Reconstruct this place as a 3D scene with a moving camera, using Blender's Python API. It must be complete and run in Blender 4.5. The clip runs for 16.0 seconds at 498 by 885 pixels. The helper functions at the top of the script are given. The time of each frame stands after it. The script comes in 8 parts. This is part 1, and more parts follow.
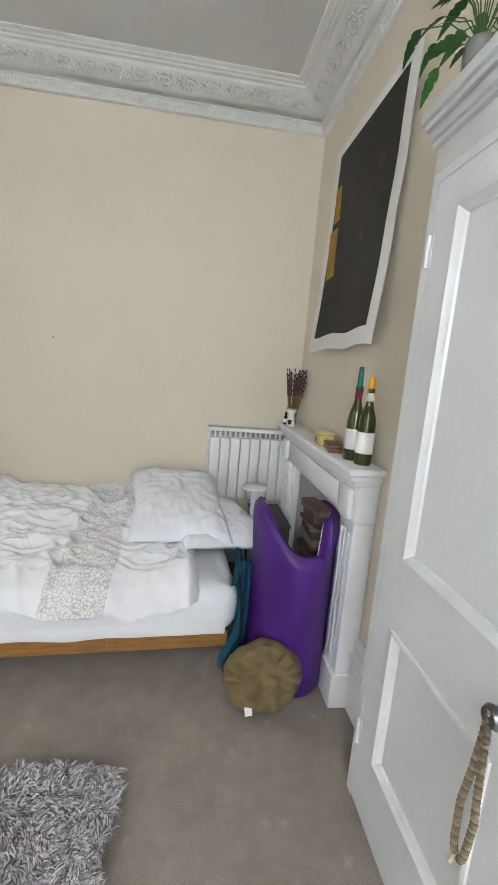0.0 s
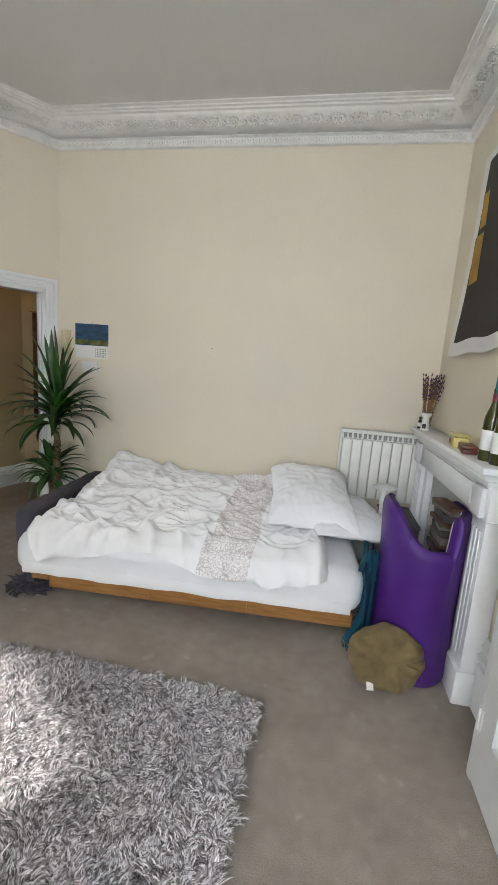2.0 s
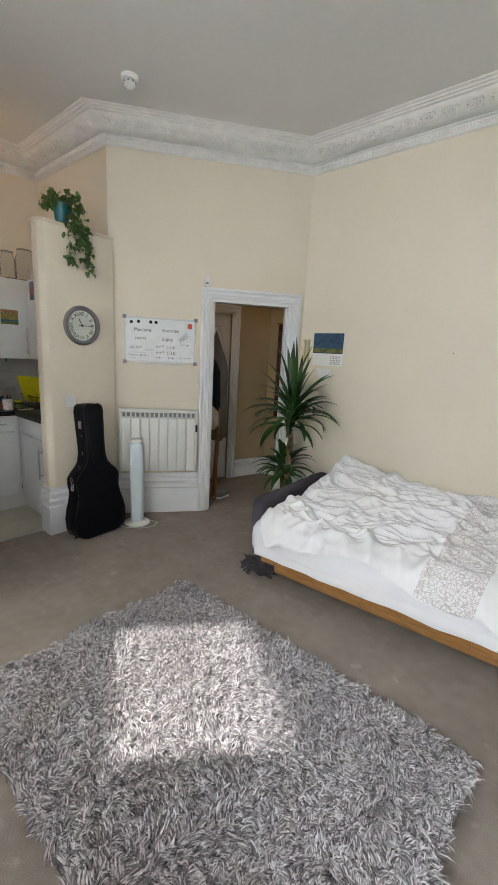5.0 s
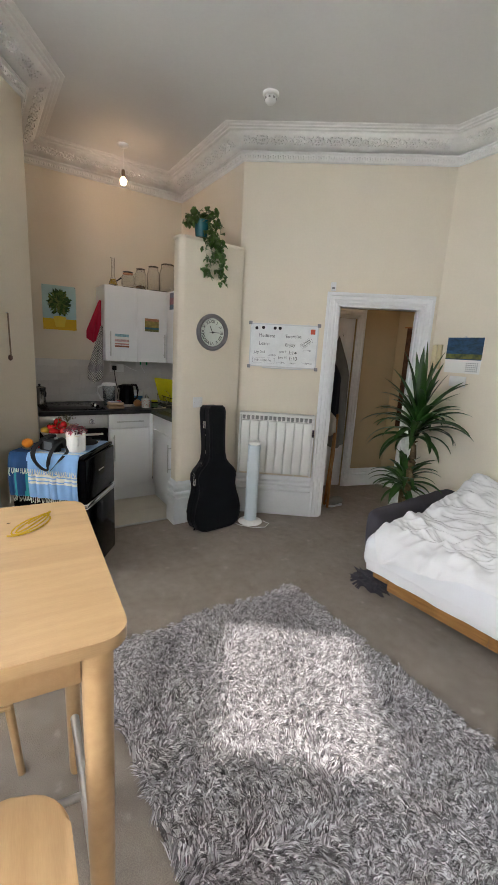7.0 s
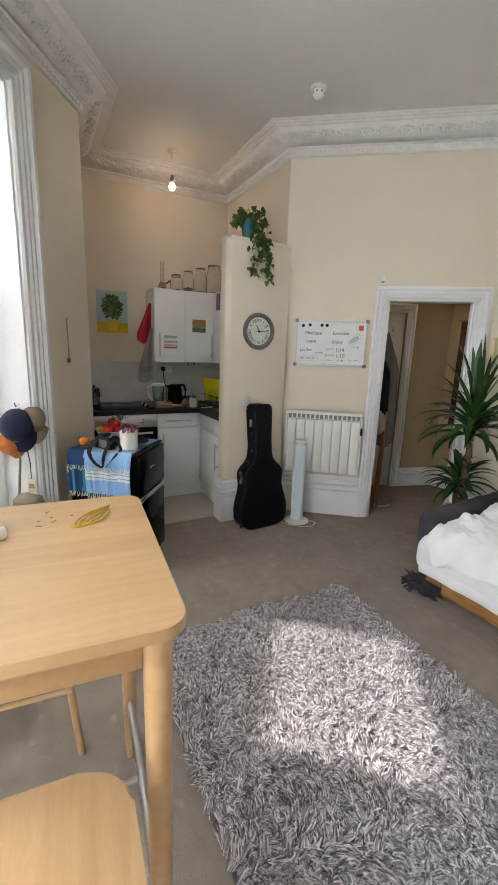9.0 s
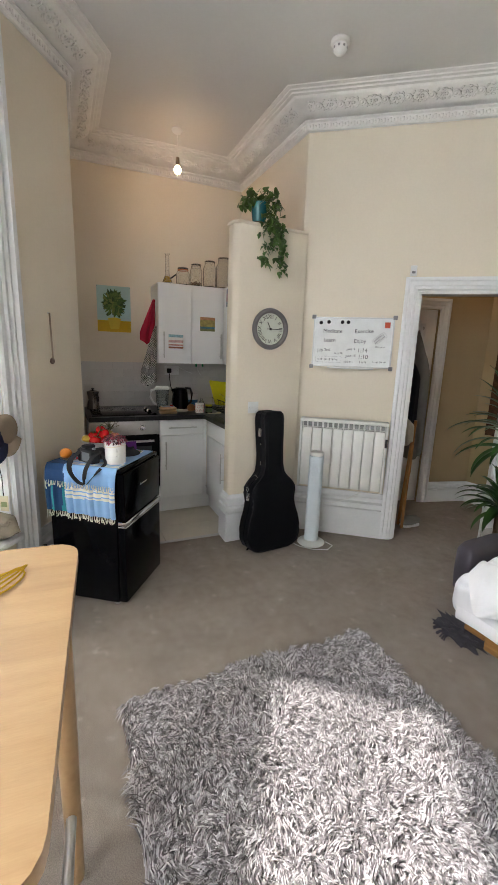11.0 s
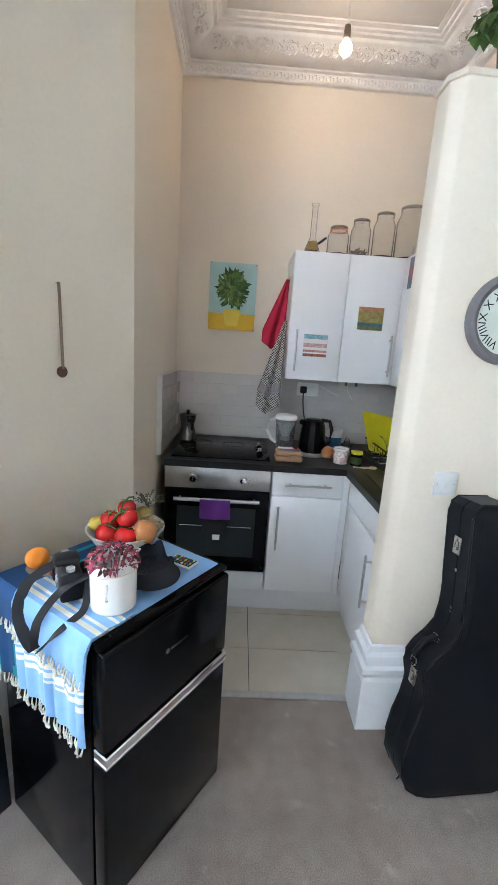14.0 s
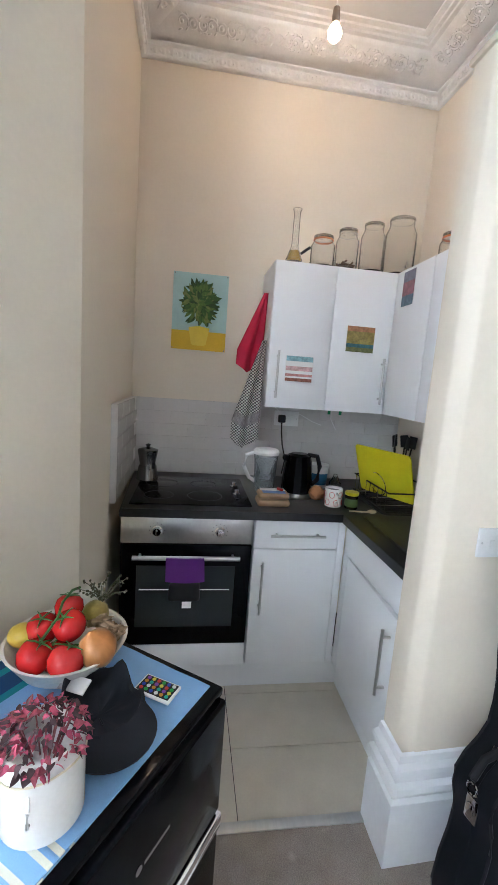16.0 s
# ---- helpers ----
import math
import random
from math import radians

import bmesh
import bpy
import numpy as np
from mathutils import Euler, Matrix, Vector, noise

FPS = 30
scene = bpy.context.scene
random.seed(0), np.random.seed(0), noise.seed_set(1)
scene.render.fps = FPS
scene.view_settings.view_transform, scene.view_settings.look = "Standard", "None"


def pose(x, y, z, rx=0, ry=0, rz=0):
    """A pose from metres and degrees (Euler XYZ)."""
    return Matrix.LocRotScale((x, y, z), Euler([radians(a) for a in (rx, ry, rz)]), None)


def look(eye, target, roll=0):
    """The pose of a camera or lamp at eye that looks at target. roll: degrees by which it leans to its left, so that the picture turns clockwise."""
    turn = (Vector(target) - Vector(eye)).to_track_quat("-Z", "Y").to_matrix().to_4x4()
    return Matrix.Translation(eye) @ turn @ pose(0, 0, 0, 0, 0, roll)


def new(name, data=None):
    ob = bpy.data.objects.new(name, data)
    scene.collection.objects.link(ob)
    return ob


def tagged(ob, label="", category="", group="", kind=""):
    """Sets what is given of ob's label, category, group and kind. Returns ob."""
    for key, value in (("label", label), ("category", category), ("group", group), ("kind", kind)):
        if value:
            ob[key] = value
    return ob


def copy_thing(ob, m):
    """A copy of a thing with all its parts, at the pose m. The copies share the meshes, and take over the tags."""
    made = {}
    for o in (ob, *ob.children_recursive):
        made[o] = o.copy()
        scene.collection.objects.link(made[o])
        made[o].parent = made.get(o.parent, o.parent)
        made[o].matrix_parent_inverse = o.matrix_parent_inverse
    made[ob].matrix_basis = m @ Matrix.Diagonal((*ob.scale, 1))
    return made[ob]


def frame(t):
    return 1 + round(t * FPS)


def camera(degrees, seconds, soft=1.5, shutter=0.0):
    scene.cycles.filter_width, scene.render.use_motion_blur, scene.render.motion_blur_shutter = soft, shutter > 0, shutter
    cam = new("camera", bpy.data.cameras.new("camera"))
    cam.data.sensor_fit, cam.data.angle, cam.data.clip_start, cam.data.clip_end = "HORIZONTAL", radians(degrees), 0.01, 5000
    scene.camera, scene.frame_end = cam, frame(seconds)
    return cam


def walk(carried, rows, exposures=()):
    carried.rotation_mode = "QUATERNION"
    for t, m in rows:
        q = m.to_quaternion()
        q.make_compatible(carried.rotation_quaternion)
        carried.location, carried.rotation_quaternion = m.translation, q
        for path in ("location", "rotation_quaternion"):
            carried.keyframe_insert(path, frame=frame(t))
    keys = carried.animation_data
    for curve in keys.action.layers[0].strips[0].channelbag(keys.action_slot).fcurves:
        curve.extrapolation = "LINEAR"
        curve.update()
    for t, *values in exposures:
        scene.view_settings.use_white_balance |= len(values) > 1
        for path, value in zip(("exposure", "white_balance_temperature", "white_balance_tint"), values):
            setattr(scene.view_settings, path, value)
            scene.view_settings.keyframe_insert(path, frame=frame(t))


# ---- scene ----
cam = camera(62.2, 16.0)
PATH = [
    (0, (-0.347, 0.296, 1.506), (-0.075, 2.247, 1.161), 4.7),
    (0.5, (-0.379, 0.161, 1.5), (-0.271, 2.125, 1.137), 4.1),
    (1, (-0.39, 0.058, 1.496), (-0.432, 2.024, 1.129), 4.1),
    (1.5, (-0.387, 0.024, 1.493), (-0.577, 1.983, 1.133), 4.2),
    (2, (-0.383, 0.022, 1.481), (-0.725, 1.961, 1.13), 4.2),
    (2.5, (-0.367, 0.034, 1.515), (-0.877, 1.931, 1.139), 3.7),
    (3, (-0.374, 0.031, 1.527), (-1.034, 1.88, 1.143), 3.6),
    (3.5, (-0.373, 0.023, 1.531), (-1.194, 1.804, 1.14), 3.4),
    (4, (-0.369, 0.021, 1.528), (-1.357, 1.714, 1.131), 3.2),
    (4.5, (-0.38, 0.009, 1.534), (-1.521, 1.601, 1.126), 3.2),
    (5, (-0.389, 0.0, 1.536), (-1.67, 1.479, 1.119), 3.0),
    (5.2, (-0.396, -0.009, 1.538), (-1.724, 1.426, 1.119), 3.1),
    (7.3, (-0.403, -0.009, 1.542), (-2.075, 1.001, 1.114), 2.7),
    (7.5, (-0.398, -0.032, 1.531), (-2.089, 0.946, 1.101), 2.3),
    (8, (-0.404, -0.056, 1.536), (-2.135, 0.846, 1.101), 2.3),
    (8.2, (-0.4, -0.05, 1.538), (-2.148, 0.817, 1.099), 2.1),
    (10.5, (-0.592, 0.034, 1.516), (-2.317, 0.95, 1.085), 1.5),
    (11, (-0.734, 0.238, 1.524), (-2.521, 1.024, 1.091), 2.0),
    (11.5, (-0.94, 0.417, 1.513), (-2.795, 1.032, 1.088), 2.4),
    (12, (-1.21, 0.541, 1.545), (-3.113, 1.01, 1.146), 2.5),
    (12.5, (-1.46, 0.687, 1.526), (-3.4, 0.979, 1.138), 3.0),
    (13, (-1.7, 0.763, 1.531), (-3.654, 0.894, 1.125), 3.5),
    (13.5, (-1.976, 0.76, 1.536), (-3.933, 0.848, 1.132), 3.4),
    (14, (-2.204, 0.762, 1.531), (-4.156, 0.824, 1.099), 3.8),
    (14.5, (-2.387, 0.836, 1.524), (-4.344, 0.804, 1.113), 4.3),
    (15, (-2.499, 0.808, 1.519), (-4.461, 0.786, 1.131), 4.4),
    (15.5, (-2.58, 0.712, 1.526), (-4.548, 0.829, 1.188), 4.0),
    (16, (-2.62, 0.654, 1.521), (-4.575, 0.943, 1.215), 4.2),
]
EXPOSURES = [(0, -0.05, 6380, 10.5), (2.5, -0.01, 6460, 10.5), (4, 0.02, 6400, 10.5), (5, 0.04, 6400, 10.5), (8, 0.03, 6500, 12.5), (10.5, 0.12, 6550, 12.5), (11.5, 0.43, 6350, 12), (12.5, 0.66, 5950, 10.5), (13.5, 0.98, 5650, 10), (14.5, 1.14, 5450, 9.5), (15.2, 1.15, 5450, 9.5), (16, 1.10, 5600, 11)]
walk(cam, [(t, look(eye, target, roll)) for t, eye, target, roll in PATH], EXPOSURES)

# ---- light: a sunny day outside two tall windows, one unseen; one warm bulb in the kitchen ----
SUN_WAY = Vector((0.639 * 0.690, 0.770 * 0.690, -0.724)).normalized()
world = bpy.data.worlds.new("sky")
scene.world = world
world.use_nodes = True
sky = world.node_tree.nodes.new("ShaderNodeTexSky")
sky.sky_type = "NISHITA"
sky.sun_disc = False
sky.sun_elevation = math.asin(-SUN_WAY.z)
sky.sun_rotation = math.atan2(-SUN_WAY.x, -SUN_WAY.y)
back = world.node_tree.nodes["Background"]
back.inputs["Strength"].default_value = 0.12
world.node_tree.links.new(sky.outputs[0], back.inputs["Color"])

sun = new("sun", bpy.data.lights.new("sun", "SUN"))
sun.data.energy, sun.data.angle, sun.data.color = 5.0, radians(1.4), (1.0, 0.95, 0.87)
sun.rotation_mode = "QUATERNION"
sun.rotation_quaternion = SUN_WAY.to_track_quat("-Z", "Y")


def window_light(name, eye, target, width, height, watts, color):
    lamp = new(name, bpy.data.lights.new(name, "AREA"))
    lamp.data.shape, lamp.data.size, lamp.data.size_y = "RECTANGLE", width, height
    lamp.data.energy, lamp.data.color = watts, color
    lamp.matrix_world = look(eye, target)
    return lamp



# ---- materials ----
def material(name, color, rough=0.6, vary=0.10, scale=6.0, bump=0.1, grain=120.0, metal=0.0, dark=None,
             stretch=(1, 1, 1), transmission=0.0, sheen=0.0, coat=0.0, random_tint=0.0, ior=1.45, wear=0.5):
    """Two scales of variation in the colour, one in the gloss, and a fine bump."""
    m = bpy.data.materials.new(name)
    m.use_nodes = True
    nt = m.node_tree
    n, l = nt.nodes, nt.links
    b = n["Principled BSDF"]
    b.inputs["Roughness"].default_value = rough
    b.inputs["Metallic"].default_value = metal
    b.inputs["IOR"].default_value = ior
    b.inputs["Transmission Weight"].default_value = transmission
    b.inputs["Sheen Weight"].default_value = sheen
    b.inputs["Coat Weight"].default_value = coat
    tc = n.new("ShaderNodeTexCoord")
    mp = n.new("ShaderNodeMapping")
    mp.inputs["Scale"].default_value = stretch
    l.new(tc.outputs["Object"], mp.inputs["Vector"])
    big = n.new("ShaderNodeTexNoise")
    big.inputs["Scale"].default_value = scale
    big.inputs["Detail"].default_value = 5
    fine = n.new("ShaderNodeTexNoise")
    fine.inputs["Scale"].default_value = grain
    fine.inputs["Detail"].default_value = 3
    l.new(mp.outputs[0], big.inputs["Vector"])
    l.new(mp.outputs[0], fine.inputs["Vector"])
    mix = n.new("ShaderNodeMix")
    mix.data_type = "FLOAT"
    mix.inputs[0].default_value = 0.35
    l.new(big.outputs["Fac"], mix.inputs[2])
    l.new(fine.outputs["Fac"], mix.inputs[3])
    ramp = n.new("ShaderNodeValToRGB")
    lo = dark if dark else tuple(c * (1 - vary) for c in color)
    hi = color if dark else tuple(min(1, c * (1 + vary * 0.6)) for c in color)
    ramp.color_ramp.elements[0].position, ramp.color_ramp.elements[1].position = 0.32, 0.68
    ramp.color_ramp.elements[0].color = (*lo, 1)
    ramp.color_ramp.elements[1].color = (*hi, 1)
    l.new(mix.outputs[0], ramp.inputs["Fac"])
    out = ramp.outputs["Color"]
    if random_tint:
        info = n.new("ShaderNodeObjectInfo")
        hsv = n.new("ShaderNodeHueSaturation")
        rng = n.new("ShaderNodeMapRange")
        rng.inputs[3].default_value, rng.inputs[4].default_value = 1 - random_tint, 1 + random_tint
        l.new(info.outputs["Random"], rng.inputs[0])
        l.new(rng.outputs[0], hsv.inputs["Value"])
        l.new(out, hsv.inputs["Color"])
        out = hsv.outputs["Color"]
    l.new(out, b.inputs["Base Color"])
    rr = n.new("ShaderNodeMapRange")
    rr.inputs[3].default_value, rr.inputs[4].default_value = max(0.02, rough * (1 - 0.3 * wear)), min(1, rough * (1 + 0.3 * wear))
    l.new(big.outputs["Fac"], rr.inputs[0])
    l.new(rr.outputs[0], b.inputs["Roughness"])
    if bump:
        bp = n.new("ShaderNodeBump")
        bp.inputs["Strength"].default_value = bump
        bp.inputs["Distance"].default_value = 0.004
        l.new(mix.outputs[0], bp.inputs["Height"])
        l.new(bp.outputs[0], b.inputs["Normal"])
    return m


def dull(m, level):
    """Less mirror gloss than bare plastic."""
    m.node_tree.nodes["Principled BSDF"].inputs["Specular IOR Level"].default_value = level
    return m


def glow(name, color, strength):
    m = bpy.data.materials.new(name)
    m.use_nodes = True
    b = m.node_tree.nodes["Principled BSDF"]
    b.inputs["Emission Color"].default_value = (*color, 1)
    b.inputs["Emission Strength"].default_value = strength
    return m


WALL = material("magnolia_wall_paint", (0.745, 0.673, 0.556), 0.55, 0.05, 1.2, 0.06, 60)
CEIL = material("white_ceiling_paint", (0.67, 0.665, 0.65), 0.7, 0.04, 1.0, 0.05, 50)
PLASTER = material("white_plaster_moulding", (0.77, 0.765, 0.745), 0.6, 0.08, 14, 0.2, 90)
GLOSS = material("white_gloss_woodwork", (0.79, 0.80, 0.815), 0.32, 0.05, 5, 0.06, 50)
CARPET = material("taupe_carpet", (0.37, 0.322, 0.281), 0.97, 0.30, 16.0, 0.6, 260, dark=(0.215, 0.183, 0.159))
TILE = material("beige_floor_tile", (0.62, 0.575, 0.48), 0.35, 0.08, 9, 0.04, 120)
GROUT = material("dark_grout", (0.07, 0.065, 0.06), 0.9, 0.2, 30, 0.2)
WHITE_METAL = material("white_enamelled_metal", (0.80, 0.80, 0.77), 0.35, 0.04, 6, 0.03)
DARK_GAP = material("dark_shadow_gap", (0.03, 0.03, 0.03), 0.8, 0.2, 20, 0.05)
PINE = material("oiled_pine", (0.42, 0.215, 0.068), 0.42, 0.25, 7, 0.14, 60, dark=(0.22, 0.095, 0.026), stretch=(1, 9, 9))
BIRCH = material("lacquered_birch", (0.54, 0.355, 0.185), 0.38, 0.12, 3, 0.05, 40, dark=(0.45, 0.285, 0.14), stretch=(1.2, 14, 14), random_tint=0.05)
SHEET = material("white_cotton_sheet", (0.85, 0.86, 0.90), 0.9, 0.03, 8, 0.12, 300, sheen=0.2)
PURPLE = material("purple_vinyl", (0.062, 0.014, 0.175), 0.42, 0.12, 7, 0.08, 220)
MAT_WHITE = material("white_vinyl_lining", (0.74, 0.74, 0.72), 0.5, 0.05, 8, 0.05)
OLIVE = material("olive_cotton", (0.165, 0.120, 0.054), 0.92, 0.14, 9, 0.3, 420, sheen=0.05)
TEAL = material("teal_wool_blanket", (0.004, 0.070, 0.125), 0.95, 0.25, 12, 0.5, 300)
CHARCOAL = material("charcoal_cotton", (0.058, 0.052, 0.066), 0.95, 0.2, 10, 0.4, 320, sheen=0.05)
BLACK_GLOSS = material("black_enamel", (0.0035, 0.0038, 0.005), 0.12, 0.15, 8, 0.02, 60)
BLACK_MATT = material("black_textured_plastic", (0.018, 0.018, 0.02), 0.5, 0.2, 12, 0.1, 260)
CASE = material("black_textured_case", (0.008, 0.0085, 0.011), 0.5, 0.2, 8, 0.35, 340)
STEEL = material("brushed_steel", (0.60, 0.60, 0.59), 0.3, 0.08, 5, 0.04, 90, metal=1.0, stretch=(1, 12, 12))
CHROME = material("chrome", (0.75, 0.75, 0.76), 0.10, 0.03, 5, 0.0, metal=1.0)
CAB = material("white_laminate", (0.85, 0.86, 0.87), 0.36, 0.02, 4, 0.02)
WORKTOP = material("black_laminate_worktop", (0.022, 0.022, 0.024), 0.32, 0.3, 60, 0.08, 400)
SPLASH = material("pale_grey_wall_tile", (0.62, 0.60, 0.58), 0.2, 0.05, 6, 0.02, 60, random_tint=0.03)
GLASS = material("clear_glass", (0.95, 0.97, 0.95), 0.03, 0.01, 4, 0.0, transmission=1.0)
dull(CASE, 0.16), dull(BLACK_MATT, 0.22), dull(CARPET, 0.1), dull(BLACK_GLOSS, 0.14), dull(WORKTOP, 0.3)

# trodden paler and darker patches in the carpet
nt = CARPET.node_tree
for node in nt.nodes:
    if node.bl_idname == "ShaderNodeMix":
        node.inputs[0].default_value = 0.74
base_in = nt.nodes["Principled BSDF"].inputs["Base Color"]
old = base_in.links[0].from_socket
spots = nt.nodes.new("ShaderNodeTexNoise")
spots.inputs["Scale"].default_value = 4.5
spots.inputs["Detail"].default_value = 6
spots.inputs["Roughness"].default_value = 0.7
lift = nt.nodes.new("ShaderNodeValToRGB")
lift.color_ramp.elements[0].position, lift.color_ramp.elements[0].color = 0.36, (0.93, 0.925, 0.92, 1)
lift.color_ramp.elements[1].position, lift.color_ramp.elements[1].color = 0.74, (1.16, 1.16, 1.16, 1)
times = nt.nodes.new("ShaderNodeMix")
times.data_type, times.blend_type = "RGBA", "MULTIPLY"
times.inputs[0].default_value = 1.0
oc_ = nt.nodes.new("ShaderNodeTexCoord")
nt.links.new(oc_.outputs["Object"], spots.inputs["Vector"])
nt.links.new(spots.outputs["Fac"], lift.inputs["Fac"])
nt.links.new(old, times.inputs[6])
nt.links.new(lift.outputs["Color"], times.inputs[7])
nt.links.new(times.outputs[2], base_in)
# a few paler spots where another noise peaks
spot_noise = nt.nodes.new("ShaderNodeTexNoise")
spot_noise.inputs["Scale"].default_value = 11.0
spot_noise.inputs["Detail"].default_value = 3
pale = nt.nodes.new("ShaderNodeValToRGB")
pale.color_ramp.elements[0].position, pale.color_ramp.elements[0].color = 0.64, (1, 1, 1, 1)
pale.color_ramp.elements[1].position, pale.color_ramp.elements[1].color = 0.74, (1.30, 1.30, 1.295, 1)
over = nt.nodes.new("ShaderNodeMix")
over.data_type, over.blend_type = "RGBA", "MULTIPLY"
over.inputs[0].default_value = 1.0
nt.links.new(oc_.outputs["Object"], spot_noise.inputs["Vector"])
nt.links.new(spot_noise.outputs["Fac"], pale.inputs["Fac"])
nt.links.new(times.outputs[2], over.inputs[6])
nt.links.new(pale.outputs["Color"], over.inputs[7])
nt.links.new(over.outputs[2], base_in)

# ---- building helpers ----
def link_mesh(name, bm, mat, smooth=40):
    me = bpy.data.meshes.new(name)
    bmesh.ops.recalc_face_normals(bm, faces=bm.faces)
    bm.to_mesh(me)
    bm.free()
    for m in (mat if isinstance(mat, (list, tuple)) else [mat]):
        me.materials.append(m)
    if smooth:
        me.shade_smooth()
        me.set_sharp_from_angle(angle=radians(smooth))
    return me


def part(name, bm, mat, parent=None, label="", smooth=40):
    ob = new(name, link_mesh(name, bm, mat, smooth))
    ob.parent = parent
    return tagged(ob, label)


def thing(name, m, label, category, group="", kind=""):
    ob = new(name)
    ob.empty_display_size = 0.05
    ob.matrix_world = m if isinstance(m, Matrix) else pose(*m)
    return tagged(ob, label, category, group, kind)


def box(bm, x0, y0, z0, x1, y1, z1, bevel=0.0, seg=2, m=None):
    vs = bmesh.ops.create_cube(bm, size=1.0)["verts"]
    for v in vs:
        v.co = Vector(((x0 + x1) / 2 + v.co.x * (x1 - x0), (y0 + y1) / 2 + v.co.y * (y1 - y0), (z0 + z1) / 2 + v.co.z * (z1 - z0)))
    if m is not None:
        bmesh.ops.transform(bm, matrix=m, verts=vs)
    if bevel:
        es = list({e for v in vs for e in v.link_edges})
        bmesh.ops.bevel(bm, geom=es, offset=bevel, segments=seg, affect="EDGES", profile=0.5)
    return bm


def boxed(*a, **k):
    return box(bmesh.new(), *a, **k)


def lathe(profile, seg=24, bm=None, m=None):
    """A body of revolution about z from (radius, height) pairs."""
    bm = bm or bmesh.new()
    rings = []
    for r, z in profile:
        if r < 1e-5:
            rings.append([bm.verts.new((0, 0, z))])
        else:
            rings.append([bm.verts.new((r * math.cos(2 * math.pi * i / seg), r * math.sin(2 * math.pi * i / seg), z)) for i in range(seg)])
    for a, b in zip(rings, rings[1:]):
        for i in range(seg):
            j = (i + 1) % seg
            f = [a[i % len(a)], a[j % len(a)], b[j % len(b)], b[i % len(b)]]
            f = list(dict.fromkeys(f))
            if len(f) > 2:
                bm.faces.new(f)
    for ring in (rings[0], rings[-1]):
        if len(ring) > 1 and profile[0] != profile[-1]:
            bm.faces.new(ring)
    if m is not None:
        bmesh.ops.transform(bm, matrix=m, verts=[v for r in rings for v in r])
    return bm


def tube(points, radius, seg=8, bm=None, close=False):
    """A round bar along points; radius is a number or a function of 0..1."""
    bm = bm or bmesh.new()
    pts = [Vector(p) for p in points]
    rings = []
    up = Vector((0, 0, 1))
    n = len(pts)
    for i, p in enumerate(pts):
        if close:
            d = (pts[(i + 1) % n] - pts[i - 1]).normalized()
        else:
            d = (pts[min(i + 1, n - 1)] - pts[max(i - 1, 0)]).normalized()
        side = d.cross(up)
        if side.length < 0.05:
            side = d.cross(Vector((1, 0, 0)))
        side.normalize()
        top = side.cross(d).normalized()
        r = radius(i / max(1, n - 1)) if callable(radius) else radius
        rings.append([bm.verts.new(p + (side * math.cos(a) + top * math.sin(a)) * r) for a in (2 * math.pi * k / seg for k in range(seg))])
    pairs = list(zip(rings, rings[1:])) + ([(rings[-1], rings[0])] if close else [])
    for a, b in pairs:
        for k in range(seg):
            bm.faces.new((a[k], a[(k + 1) % seg], b[(k + 1) % seg], b[k]))
    if not close:
        bm.faces.new(rings[0])
        bm.faces.new(rings[-1])
    return bm


def prism(outline, z0, z1, bm=None, m=None, bevel=0.0):
    """An upright block over a plan outline."""
    bm = bm or bmesh.new()
    lo = [bm.verts.new((x, y, z0)) for x, y in outline]
    hi = [bm.verts.new((x, y, z1)) for x, y in outline]
    n = len(outline)
    fs = [bm.faces.new(lo), bm.faces.new(hi)]
    for i in range(n):
        fs.append(bm.faces.new((lo[i], lo[(i + 1) % n], hi[(i + 1) % n], hi[i])))
    if m is not None:
        bmesh.ops.transform(bm, matrix=m, verts=lo + hi)
    if bevel:
        bmesh.ops.bevel(bm, geom=fs[1].edges[:] + fs[0].edges[:], offset=bevel, segments=2, affect="EDGES", profile=0.5)
    return bm


def sheet(nx, ny, fn, bm=None, thick=0.0):
    """A cloth from fn(u, v) -> place, with thickness along its normals."""
    bm = bm or bmesh.new()
    g = [[bm.verts.new(fn(i / nx, j / ny)) for j in range(ny + 1)] for i in range(nx + 1)]
    fs = [bm.faces.new((g[i][j], g[i + 1][j], g[i + 1][j + 1], g[i][j + 1])) for i in range(nx) for j in range(ny)]
    if thick:
        bm.normal_update()
        bmesh.ops.solidify(bm, geom=fs, thickness=thick)
    return bm


def rounded(x0, y0, x1, y1, r, seg=5):
    out = []
    for cx, cy, a0 in ((x1 - r, y1 - r, 0), (x0 + r, y1 - r, 90), (x0 + r, y0 + r, 180), (x1 - r, y0 + r, 270)):
        for k in range(seg + 1):
            a = radians(a0 + 90 * k / seg)
            out.append((cx + r * math.cos(a), cy + r * math.sin(a)))
    return out


def line_pose(p0, p1, z=0.0):
    """Local x runs from p0 to p1; local y points to the left of that."""
    return pose(p0[0], p0[1], z, 0, 0, math.degrees(math.atan2(p1[1] - p0[1], p1[0] - p0[0])))


def span(p0, p1):
    return math.hypot(p1[0] - p0[0], p1[1] - p0[1])



# ---- the room's shell: inner corners of the plan, anticlockwise ----
H = 3.285
NE, SE, SW = (0.435, 3.37), (0.50, -1.10), (-1.724, -1.10)
KL, KBL, KBR, KR, NW = (-3.93, 0.325), (-5.09, 0.315), (-5.09, 1.975), (-3.765, 1.970), (-2.715, 3.37)
PLAN = [NE, NW, KR, KBR, KBL, KL, SW, SE]


